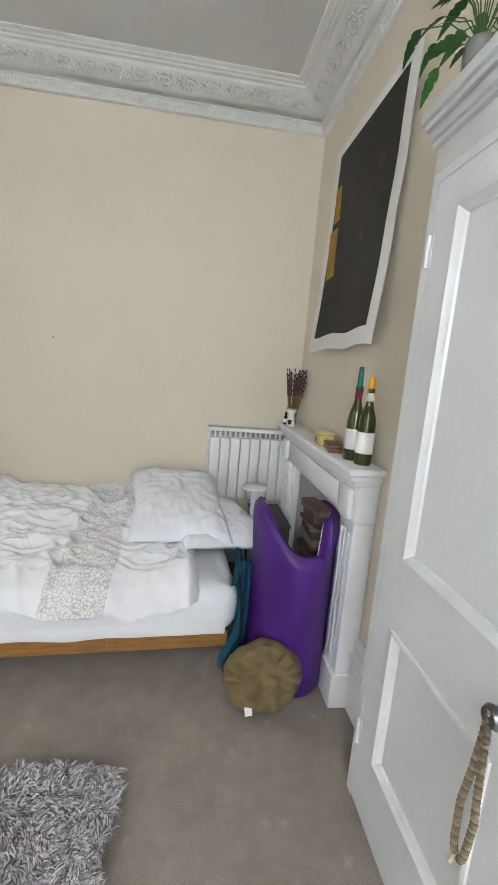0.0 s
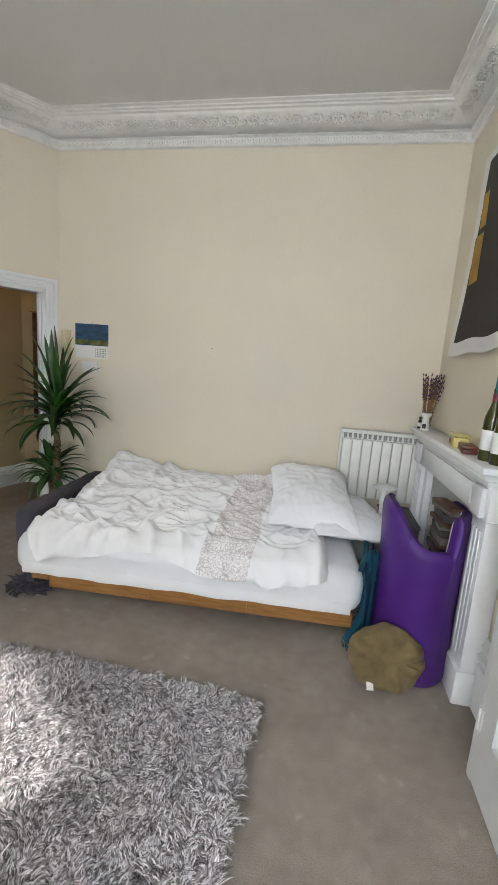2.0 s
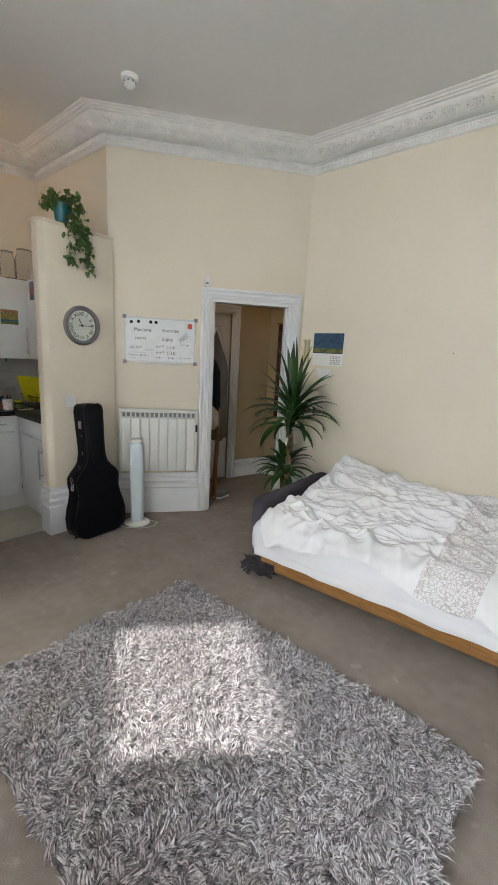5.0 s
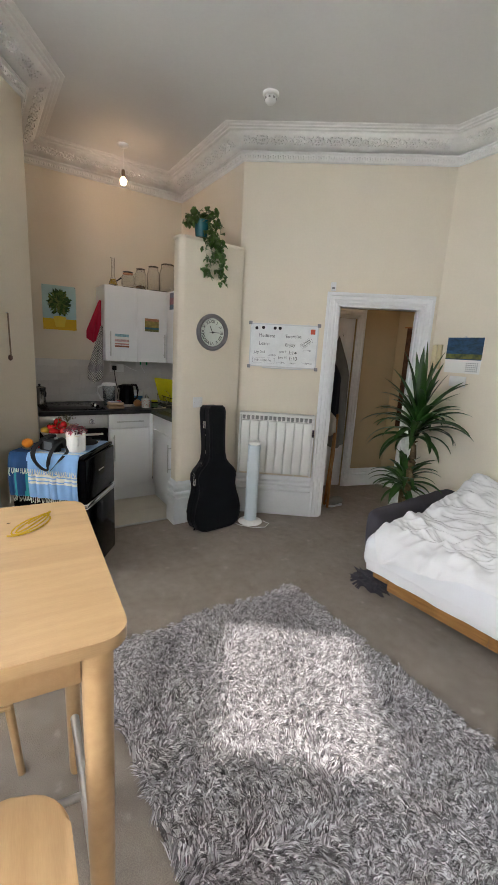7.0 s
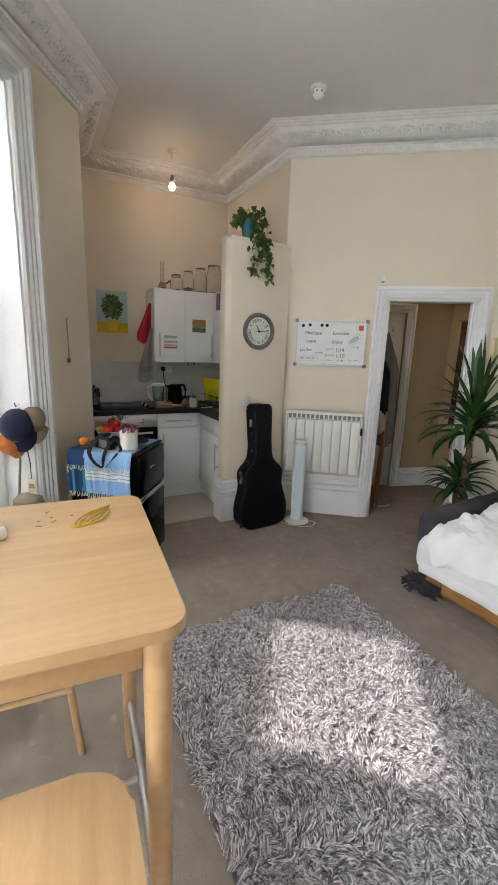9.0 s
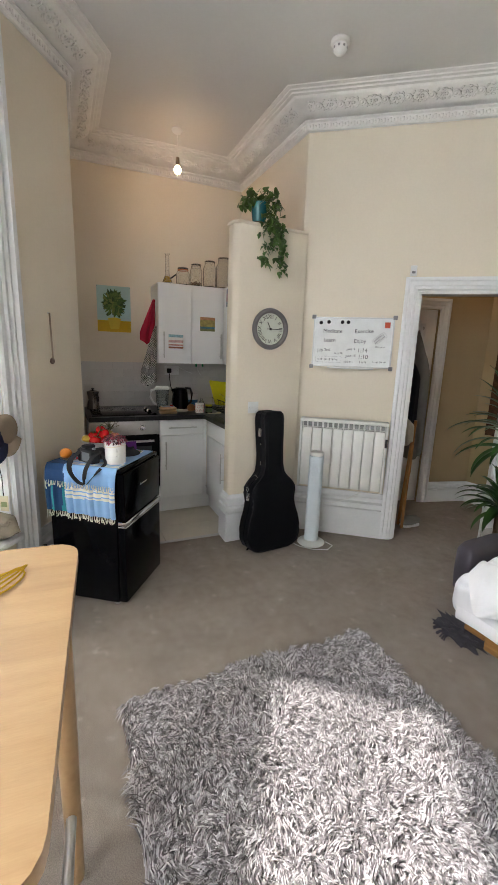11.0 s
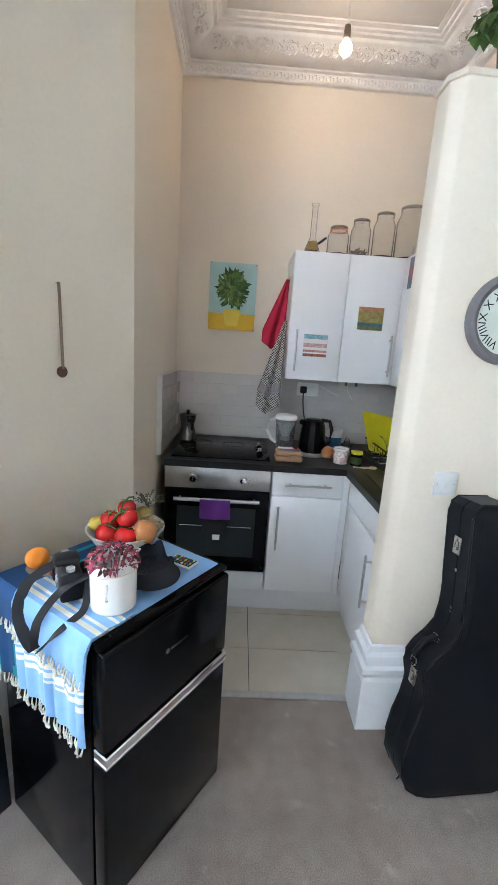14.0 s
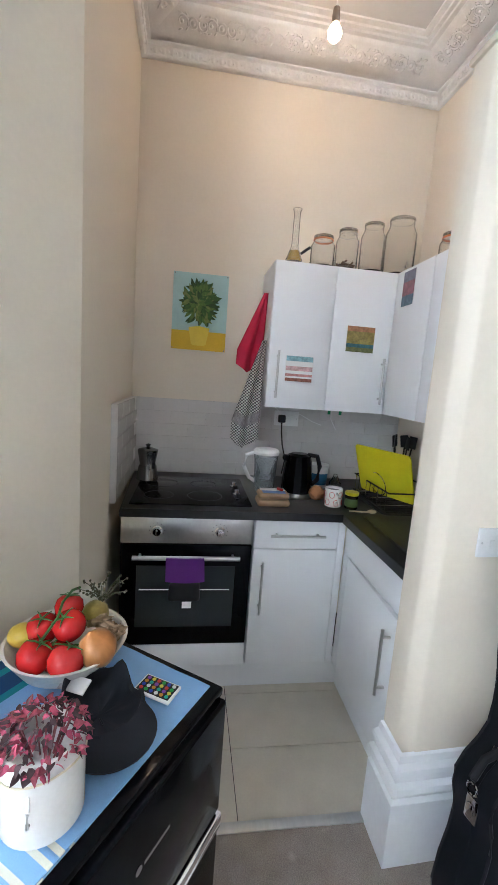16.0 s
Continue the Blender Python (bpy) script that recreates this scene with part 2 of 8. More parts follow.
def wall(name, p0, p1, label, holes=(), thick=0.22, z1=H, z0=0.0, ext=(0.0, 0.0), mat=WALL):
    """A wall whose inner face runs from p0 to p1 with the room on its left; holes are (s0, s1, low, high)."""
    m = line_pose(p0, p1)
    length = span(p0, p1)
    bm = bmesh.new()
    cuts = sorted({-ext[0], length + ext[1], *[h[0] for h in holes], *[h[1] for h in holes]})
    for a, b in zip(cuts, cuts[1:]):
        gaps = sorted((h[2], h[3]) for h in holes if h[0] <= a + 1e-6 and h[1] >= b - 1e-6)
        z = z0
        for lo, hi in gaps:
            if lo > z + 1e-6:
                box(bm, a, -thick, z, b, 0, lo)
            z = hi
        if z < z1 - 1e-6:
            box(bm, a, -thick, z, b, 0, z1)
    bmesh.ops.remove_doubles(bm, verts=bm.verts, dist=1e-5)
    seen = {}
    for f in list(bm.faces):
        key = tuple(sorted(v.index for v in f.verts))
        seen.setdefault(tuple(round(c, 4) for c in f.calc_center_median()), []).append(f)
    bmesh.ops.delete(bm, geom=[f for fs in seen.values() if len(fs) > 1 for f in fs], context="FACES_ONLY")
    ob = part(name, bm, mat, smooth=0)
    ob.matrix_world = m
    return tagged(ob, label, "wall", kind="structure")


# openings: the doorway in the canted wall, the window beside it in the other canted wall, the unseen, assumed window
# behind the table
L_NW = span(KR, NW)
wall("wall_north", NE, NW, "magnolia painted plaster wall behind the bed", ext=(0.2, 0.1))
wall("wall_north_west", NW, KR, "canted magnolia wall with the hall doorway", holes=[(L_NW - 1.616, L_NW - 0.89, 0.0, 2.0)], thick=0.14)
wall("wall_kitchen_north", KR, KBR, "peach-lit painted wall of the kitchen recess", thick=0.12, ext=(-0.0, 0.1))
wall("wall_kitchen_west", KBR, KBL, "painted wall behind the hob and cupboards", ext=(0.1, 0.1))
wall("wall_kitchen_south", KBL, KL, "painted side wall of the kitchen recess", ext=(0.1, 0.0))
W_HOLE = (0.77, 1.77, 0.45, 2.88)
wall("wall_south_west", KL, SW, "canted magnolia wall with a tall window", holes=[W_HOLE], thick=0.34)
S_HOLE = (0.35, 1.75, 0.45, 2.92)
wall("wall_south", SW, SE, "unseen painted wall with an assumed sash window", holes=[S_HOLE], thick=0.34, ext=(0.2, 0.2))
wall("wall_east", SE, NE, "magnolia painted wall with the fireplace", ext=(0.2, 0.2))

def inset(plan, d):
    out = []
    n = len(plan)
    for i in range(n):
        a, b, c = Vector(plan[i - 1]), Vector(plan[i]), Vector(plan[(i + 1) % n])
        u, v = (b - a).normalized(), (c - b).normalized()
        nu, nv = Vector((-u.y, u.x)), Vector((-v.y, v.x))
        k = (nu + nv)
        k = k / (1 + nu.dot(nv))
        out.append(b + k * d)
    return out


bm = bmesh.new()
prism([(p.x, p.y) for p in inset(PLAN, -0.16)], H, H + 0.15, bm)
prism([(-4.4, 2.14), (-3.92, 2.14), (-2.86, 3.56), (-2.0, 3.56), (-2.0, 4.7), (-4.4, 4.7)], H - 0.2, H + 0.15, bm)
tagged(part("ceiling", bm, CEIL, smooth=0), "white painted plaster ceiling", "ceiling", kind="structure")

TX = -3.80
bm = bmesh.new()
prism([(0.62, 3.5), (-2.0, 3.5), (-2.0, 4.7), (-4.4, 4.7), (-4.4, 2.0), (TX, 2.0), (TX, -0.006), (-1.784, -1.30), (0.64, -1.30)], -0.15, 0.0, bm)
tagged(part("floor", bm, CARPET, smooth=0), "worn taupe wall-to-wall carpet", "carpet", kind="structure")
bm = bmesh.new()
box(bm, -5.2, 0.2, -0.15, TX, 2.0, -0.008)
box(bm, TX - 0.1, 0.06, -0.15, TX, 0.2, -0.008)
tile_floor = tagged(part("floor_kitchen", bm, GROUT, smooth=0), "beige tiled kitchen floor with dark joints", "tile floor", kind="structure")
bm = bmesh.new()
prism([(TX - 0.012, 0.33), (TX + 0.024, 0.33), (TX + 0.024, 1.40), (TX - 0.012, 1.40)], 0.0, 0.006, bm, bevel=0.002)
tagged(part("trim_threshold", bm, STEEL), "metal threshold strip between carpet and tiles", "threshold", kind="structure")

# cornice: one profile carried round the plan (distance from wall, height)
PROFILE = [(0.0, 3.108), (0.018, 3.110), (0.026, 3.116), (0.034, 3.156), (0.050, 3.162), (0.050, 3.170), (0.018, 3.176), (0.020, 3.186),
           (0.060, 3.190), (0.076, 3.196), (0.178, 3.238), (0.186, 3.246), (0.190, 3.254), (0.210, 3.257), (0.214, 3.266), (0.232, 3.268), (0.236, 3.276), (0.262, 3.279), (0.265, H)]


bm = bmesh.new()
rings = []
for d, z in PROFILE:
    rings.append([bm.verts.new((p.x, p.y, z)) for p in inset(PLAN, d)])
for a, b in zip(rings, rings[1:]):
    for i in range(len(PLAN)):
        j = (i + 1) % len(PLAN)
        bm.faces.new((a[i], a[j], b[j], b[i]))
cornice = tagged(part("trim_cornice", bm, PLASTER, smooth=30), "deep white Victorian plaster cornice with leaf ornament", "cornice", kind="structure")

# ---- skirting boards, door casing, windows ----
def skirting(name, p0, p1, s0, s1, height=0.39, depth=0.03):
    """Tall moulded board, bottom plain and stepped at the top."""
    prof = [(0, 0), (depth, 0), (depth, height * 0.62), (depth - 0.012, height * 0.64), (depth - 0.012, height * 0.69), (depth + 0.006, height * 0.71),
            (depth + 0.006, height * 0.76), (depth - 0.012, height * 0.80), (depth - 0.012, height * 0.87), (depth - 0.004, height * 0.89), (depth - 0.016, height * 0.95), (depth - 0.020, height), (0, height)]
    bm = bmesh.new()
    a = [bm.verts.new((s0, y, z)) for y, z in prof]
    b = [bm.verts.new((s1, y, z)) for y, z in prof]
    bm.faces.new(a)
    bm.faces.new(b)
    for i in range(len(prof)):
        j = (i + 1) % len(prof)
        bm.faces.new((a[i], a[j], b[j], b[i]))
    ob = part(name, bm, GLOSS)
    ob.matrix_world = line_pose(p0, p1)
    return tagged(ob, "tall white gloss moulded skirting board", "skirting board", kind="structure")


skirting("baseboard_north", NE, NW, 0.0, span(NE, NW))
skirting("baseboard_north_west", NW, KR, L_NW - 0.795, L_NW + 0.0)
skirting("baseboard_east", SE, NE, 2.64, span(SE, NE), height=0.36)
skirting("baseboard_south_west", KL, SW, 0.0, 0.62)
skirting("baseboard_south", SW, SE, 0.0, span(SW, SE))

FLUTED = [(0.0, 0.0), (0.0, 0.040), (0.016, 0.046), (0.022, 0.046), (0.028, 0.024), (0.034, 0.024), (0.037, 0.036), (0.045, 0.036), (0.048, 0.020), (0.054, 0.020), (0.057, 0.032), (0.066, 0.032), (0.069, 0.016), (0.076, 0.016), (0.080, 0.024), (0.092, 0.024), (0.100, 0.012), (0.100, 0.0)]
CASING = [(0.0, 0.0), (0.0, 0.028), (0.012, 0.034), (0.026, 0.034), (0.032, 0.026), (0.060, 0.026), (0.066, 0.020), (0.084, 0.020), (0.092, 0.012), (0.100, 0.012), (0.100, 0.0)]


def casing(name, p0, p1, s0, s1, low, high, label, width=0.10, category="door frame", out=1.0, mat=GLOSS, prof=CASING):
    """A moulded architrave of mitred boards round an opening; local y is proud of the wall."""
    k = width / 0.10
    bm = bmesh.new()
    rows = []
    for w, d in prof:
        w = width - w * k
        rows.append([bm.verts.new((x, d * out, z)) for x, z in ((s0 - w, low), (s0 - w, high + w), (s1 + w, high + w), (s1 + w, low))])
    for a, b in zip(rows, rows[1:] + rows[:1]):
        for i in range(3):
            bm.faces.new((a[i], a[i + 1], b[i + 1], b[i]))
    bm.faces.new([r[0] for r in rows])
    bm.faces.new([r[3] for r in rows])
    ob = part(name, bm, mat)
    ob.matrix_world = line_pose(p0, p1)
    return tagged(ob, label, category, kind="structure")


D0, D1 = L_NW - 1.616, L_NW - 0.89
casing("trim_door_casing", NW, KR, D0, D1, 0.0, 2.0, "white moulded wooden architrave round the hall doorway")
bm = bmesh.new()
for x0, x1 in ((D0, D0 + 0.016), (D1 - 0.016, D1)):
    box(bm, x0, -0.14, 0.0, x1, 0.0, 2.0)
box(bm, D0, -0.14, 1.984, D1, 0.0, 2.0)
box(bm, D1 - 0.03, -0.075, 0, D1 - 0.016, -0.03, 1.984)
box(bm, D0 + 0.016, -0.075, 0, D0 + 0.03, -0.03, 1.984)
ob = part("trim_door_lining", bm, GLOSS, smooth=0)
ob.matrix_world = line_pose(NW, KR)
tagged(ob, "white painted lining of the open doorway", "door frame", kind="structure")


def sash_window(name, p0, p1, hole, label, split):
    s0, s1, lo, hi = hole
    m = line_pose(p0, p1)
    top = thing(name, m, label, "window", kind="structure")
    y0, y1 = -0.30, -0.25

    def frame_bars(a, b, c, d, w=0.05):
        bm = bmesh.new()
        box(bm, a, y0, c, a + w, y1, d, 0.004)
        box(bm, b - w, y0, c, b, y1, d, 0.004)
        box(bm, a + w, y0, c, b - w, y1, c + w, 0.004)
        box(bm, a + w, y0, d - w, b - w, y1, d, 0.004)
        return bm
    part("window_frame", frame_bars(s0 + 0.02, s1 - 0.02, lo + 0.02, hi - 0.02), GLOSS, top)
    for c, d in ((lo + 0.07, split), (split - 0.04, hi - 0.07)):
        part("sash", frame_bars(s0 + 0.07, s1 - 0.07, c, d, 0.045), GLOSS, top)
        pane = part("pane", boxed(s0 + 0.115, -0.279, c + 0.045, s1 - 0.115, -0.274, d - 0.045), GLASS, top, smooth=0)
        pane.visible_shadow = False
    part("window_sill", boxed(s0 - 0.02, -0.25, lo - 0.03, s1 + 0.02, 0.05, lo + 0.0, 0.006), GLOSS, top)
    # panelled reveal on both sides
    for x0, x1 in ((s0, s0 + 0.016), (s1 - 0.016, s1)):
        bm = boxed(x0, -0.25, lo, x1, -0.002, hi - 0.016)
        part("reveal_panel", bm, GLOSS, top, smooth=0)
    part("reveal_head", boxed(s0, -0.25, hi - 0.016, s1, -0.002, hi), GLOSS, top, smooth=0)
    return top


sash_window("window_1", KL, SW, W_HOLE, "tall white painted sash window in a deep reveal", 1.75)
# the south window is unseen, assumed there to bring in soft daylight
sash_window("window_2", SW, SE, S_HOLE, "unseen sash window, assumed behind the table to let daylight in", 1.75)
casing("trim_window_casing", KL, SW, W_HOLE[0], W_HOLE[1], 0.0, W_HOLE[3], "white fluted window architrave down to the floor", 0.17, "window frame", prof=FLUTED)
casing("trim_window_casing_south", SW, SE, S_HOLE[0], S_HOLE[1], 0.0, S_HOLE[3], "white fluted window architrave", 0.17, "window frame", prof=FLUTED)


def on_wall(p0, p1, s, y, z):
    return line_pose(p0, p1) @ Vector((s, y, z))


# added area lamps outside each window stand for open-sky daylight, falling inwards and down
for p0, p1, hole, watts in ((KL, SW, W_HOLE, 50), (SW, SE, S_HOLE, 430)):
    c = on_wall(p0, p1, (hole[0] + hole[1]) / 2, -1.25, 2.55)
    t = on_wall(p0, p1, (hole[0] + hole[1]) / 2, 1.6, 0.75)
    window_light("window_daylight", c, t, 2.0, 2.2, watts, (0.90, 0.94, 1.0))

# unseen ground outside, made pale to throw sunlight up onto the ceiling
bm = bmesh.new()
bmesh.ops.create_circle(bm, cap_ends=True, segments=48, radius=400)
bmesh.ops.translate(bm, verts=bm.verts, vec=(0, 0, -0.6))
BOUNCE_GROUND = material("pale_bounce_ground", (0.40, 0.38, 0.34), 0.9, 0.25, 0.8, 0.3, 20)
tagged(part("ground", bm, BOUNCE_GROUND, smooth=0), "unseen ground outside, kept pale to bounce sunlight indoors", "ground", kind="structure")

# half-height partition by the kitchen, with its skirting and rounded end
PH = 2.40
bm = bmesh.new()
prism([(-3.80, 1.972), (-3.80, 1.37), (-3.715, 1.37), (-3.706, 1.374), (-3.676, 1.405), (-3.672, 1.415), (-3.70, 1.972)], 0.0, PH, bm)
tagged(part("wall_partition", bm, WALL), "half-height magnolia partition beside the kitchen", "wall", kind="structure")
bm = bmesh.new()
prism([(-3.808, 1.972), (-3.808, 1.360), (-3.712, 1.360), (-3.664, 1.400), (-3.692, 1.972)], PH, PH + 0.022, bm, bevel=0.006)
tagged(part("trim_partition_cap", bm, WALL), "thin magnolia painted capping board on the partition", "capping", kind="structure")
prof = [(0.036, 0.0), (0.036, 0.235), (0.022, 0.243), (0.022, 0.262), (0.040, 0.268), (0.046, 0.280), (0.040, 0.296), (0.022, 0.302), (0.022, 0.330), (0.032, 0.336), (0.030, 0.350), (0.014, 0.362), (0.010, 0.385), (0.0, 0.39)]
bm = bmesh.new()
rings = []
for d, z in prof:
    rings.append([bm.verts.new(p) for p in ((-3.80 - d * 0.2, 1.972, z), (-3.80 - d * 0.2, 1.37 - d, z), (-3.672 + d, 1.37 - d, z), (-3.70 + d, 1.972, z))])
for a, b in zip(rings, rings[1:]):
    for i in range(3):
        bm.faces.new((a[i], a[i + 1], b[i + 1], b[i]))
tagged(part("baseboard_partition", bm, GLOSS), "tall white moulded skirting wrapped round the partition end", "skirting board", kind="structure")

# ---- hall beyond the doorway ----
HALL_WALL = material("hall_ochre_paint", (0.40, 0.305, 0.175), 0.6, 0.06, 2, 0.05, 60)
P0, P1, P2, P3 = (-4.25, 2.12), (-3.73, 4.15), (-2.2, 4.45), (-2.2, 3.595)
HZ = H - 0.2
wall("wall_hall_west", P1, P0, "ochre hall wall with a panelled door", thick=0.1, ext=(0.1, 0.0), mat=HALL_WALL, holes=[(0.56, 1.28, 0.0, 1.98)], z1=HZ)
wall("wall_hall_north", P2, P1, "ochre painted hall wall with a hanging", thick=0.1, ext=(0.1, 0.1), mat=HALL_WALL, z1=HZ)
wall("wall_hall_east", P3, P2, "plain hall wall", thick=0.1, ext=(0.0, 0.1), mat=HALL_WALL, z1=HZ)
skirting("baseboard_hall_1", P2, P1, 0.0, span(P2, P1), 0.22, 0.02)
skirting("baseboard_hall_2", P1, P0, 0.0, 0.455, 0.22, 0.02)
casing("trim_hall_door_casing", P1, P0, 0.56, 1.28, 0.0, 1.98, "white moulded architrave round the hall door")


def panel_door(name, m, width, height, label, panels, category="door", thick=0.04, mat=None):
    """Leaf with sunk moulded panels, given as (x0, z0, x1, z1); front is local +y."""
    mat = mat or GLOSS
    top = thing(name, m, label, category, kind="structure" if name.startswith("door_") else "")
    bm = bmesh.new()
    xs = sorted({0.0, width, *[p[0] for p in panels], *[p[2] for p in panels]})
    zs = sorted({0.0, height, *[p[1] for p in panels], *[p[3] for p in panels]})
    for a, b in zip(xs, xs[1:]):
        for c, d in zip(zs, zs[1:]):
            if not any(p[0] <= a + 1e-5 and p[2] >= b - 1e-5 and p[1] <= c + 1e-5 and p[3] >= d - 1e-5 for p in panels):
                box(bm, a, -thick, c, b, 0, d)
    part("stiles_and_rails", bm, mat, top, smooth=0)
    for x0, z0, x1, z1 in panels:
        part("panel", boxed(x0 + 0.001, -thick * 0.7, z0 + 0.001, x1 - 0.001, -0.016, z1 - 0.001), mat, top, smooth=0)
        bm = bmesh.new()
        rows = []
        for w, d in ((-0.008, 0.0), (-0.006, 0.005), (0.004, 0.006), (0.010, 0.0), (0.016, -0.004), (0.024, -0.008), (0.028, -0.015)):
            rows.append([bm.verts.new(p) for p in ((x0 + w, d, z0 + w), (x1 - w, d, z0 + w), (x1 - w, d, z1 - w), (x0 + w, d, z1 - w))])
        for a, b in zip(rows, rows[1:]):
            for i in range(4):
                bm.faces.new((a[i], a[(i + 1) % 4], b[(i + 1) % 4], b[i]))
        part("panel_moulding", bm, mat, top, smooth=30)
    return top


hall_door = panel_door("door_1", line_pose(P1, P0) @ pose(0.562, -0.03, 0.005), 0.716, 1.975, "closed white panelled hall door in shade",
                       [(0.11, 0.18, 0.31, 0.80), (0.37, 0.18, 0.57, 0.80), (0.11, 0.95, 0.31, 1.85), (0.37, 0.95, 0.57, 1.85)])

# ---- fireplace surround on the east wall ----
E_M = line_pose(SE, NE)


def on_east(y, d=0.0, z=0.0):
    """A place d in front of the east wall at the plan's y."""
    s = (y - SE[1]) / (NE[1] - SE[1]) * span(SE, NE)
    return E_M @ Vector((s, d, z))


mant = thing("fireplace", E_M @ Matrix.Translation((2.96, 0, 0)), "white painted wooden fireplace surround with a plain shelf", "fireplace")
MW = 1.42
MZ = 1.145
part("shelf", boxed(0.0, 0.002, MZ - 0.032, MW, 0.165, MZ, 0.008), GLOSS, mant)
bm = bmesh.new()
box(bm, 0.02, 0.002, MZ - 0.062, MW - 0.02, 0.145, MZ - 0.0325, 0.008)
box(bm, 0.03, 0.002, MZ - 0.085, MW - 0.03, 0.125, MZ - 0.0625, 0.006)
part("bed_moulding", bm, GLOSS, mant)
part("frieze", boxed(0.04, 0.002, MZ - 0.25, MW - 0.04, 0.10, MZ - 0.0855, 0.004), GLOSS, mant)
part("frieze_panel", boxed(0.24, 0.1005, MZ - 0.225, MW - 0.24, 0.112, MZ - 0.115, 0.006), GLOSS, mant)
for x in (0.04, MW - 0.20):
    part("pilaster", boxed(x, 0.002, 0.0, x + 0.16, 0.10, MZ - 0.2505, 0.005), GLOSS, mant)
    part("pilaster_base", boxed(x - 0.012, 0.002, 0.0, x + 0.172, 0.118, 0.17, 0.006), GLOSS, mant)
    for k in range(3):
        part("flute", boxed(x + 0.03 + 0.04 * k, 0.1005, 0.22, x + 0.05 + 0.04 * k, 0.106, MZ - 0.30, 0.002), GLOSS, mant)
    part("corbel", boxed(x + 0.02, 0.1005, MZ - 0.24, x + 0.14, 0.13, MZ - 0.10, 0.012), GLOSS, mant)
part("fire_opening", boxed(0.2005, 0.002, 0.0, MW - 0.2005, 0.03, MZ - 0.2505), material("greyish_board", (0.52, 0.52, 0.52), 0.6, 0.08, 4, 0.05), mant)
part("slip", boxed(0.2005, 0.0305, 0.0, 0.27, 0.075, MZ - 0.2505, 0.004), GLOSS, mant)
part("slip", boxed(MW - 0.27, 0.0305, 0.0, MW - 0.2005, 0.075, MZ - 0.2505, 0.004), GLOSS, mant)

# ---- built-in press cupboard beside the fireplace ----
CX = 0.30
press = thing("press_cupboard", pose(CX, 1.535, 0, 0, 0, -90), "tall white panelled press cupboard built against the wall", "cupboard")
PW = 1.30
bm = bmesh.new()
box(bm, 0.0, 0.002, 0.0, 0.035, 0.11, 2.10)
box(bm, 0.70, -0.0, 0.0, PW, 0.11, 2.10)
box(bm, 0.035, 0.002, 2.07, 0.70, 0.11, 2.10)
part("carcass", bm, GLOSS, press, smooth=0)
bm = bmesh.new()
for a, b, c in ((0.000, 2.10, 2.172), (-0.012, 2.172, 2.190), (-0.020, 2.190, 2.222), (-0.032, 2.222, 2.242), (-0.042, 2.242, 2.276)):
    box(bm, a, a, b, PW, 0.165, c, 0.005)
part("crown_moulding", bm, GLOSS, press)
leaf = panel_door("cupboard_door", press.matrix_world @ pose(0.037, 0.002, 0.012, 0, 0, 0) @ Matrix.Diagonal((1, -1, 1, 1)), 0.66, 2.055,
                  "white four-panel cupboard door on small hinges", [(0.115, 0.25, 0.545, 0.73), (0.115, 0.97, 0.545, 1.96)], "cupboard door", 0.03)
for z in (0.26, 1.87):
    bm = lathe([(0.006, -0.045), (0.006, 0.045)], 10)
    bmesh.ops.translate(bm, verts=bm.verts, vec=(-0.002, 0.006, z))
    box(bm, -0.012, 0.0005, z - 0.045, 0.014, 0.004, z + 0.045)
    part("hinge", bm, GLOSS, leaf, "white painted butt hinge")

# ---- painting on paper, hung loose ----
INK = material("painting_dark", (0.042, 0.036, 0.030), 0.75, 0.5, 3.5, 0.1, 40, dark=(0.018, 0.016, 0.015))
PAPER = material("white_paper", (0.80, 0.79, 0.77), 0.8, 0.03, 6, 0.1)
OCHRE = material("painting_ochre", (0.40, 0.22, 0.035), 0.7, 0.3, 9, 0.1)
EMBER = material("painting_ember", (0.085, 0.032, 0.020), 0.7, 0.5, 9, 0.1, dark=(0.03, 0.022, 0.018))
PY0, PZ0, PWID, PHT = 2.02, 1.655, 0.955, 1.17
pm = E_M @ Matrix.Translation(((PY0 - SE[1]), 0.0, PZ0))
paint = thing("painting", pm, "dark abstract painting on loose white paper, curling at its lower edge", "painting")


def curl(u, v, lift=0.0):
    y = 0.018 + 0.05 * (1 - v) ** 2 + 0.006 * math.sin(u * 9) * (1 - v) + 0.02 * max(0, 0.3 - u) * (1 - v) + lift
    return Vector((u * PWID + 0.004 * math.sin(v * 17), y, v * PHT + 0.008 * math.sin(u * 13) * (1 - v)))


part("paper", sheet(14, 14, lambda u, v: curl(u, v), thick=0.002), PAPER, paint)


def patch(u0, v0, u1, v1, lift, skew=0.0):
    return sheet(12, 12, lambda u, v: curl(u0 + (u1 - u0) * u + skew * (v - 0.5), v0 + (v1 - v0) * v, lift))


part("painted_ground", patch(0.085, 0.07, 0.905, 0.955, 0.003), INK, paint, "near-black painted ground")
part("painted_shape", patch(0.76, 0.36, 0.90, 0.60, 0.0045, 0.05), OCHRE, paint, "ochre painted block")
part("painted_shape", patch(0.80, 0.63, 0.895, 0.80, 0.0045, 0.03), OCHRE, paint, "ochre painted block")
part("painted_shape", patch(0.22, 0.68, 0.29, 0.745, 0.0045, 0.03), EMBER, paint, "dull red painted stroke")
part("painted_shape", patch(0.36, 0.44, 0.41, 0.50, 0.0045, 0.02), EMBER, paint, "dull orange painted stroke")


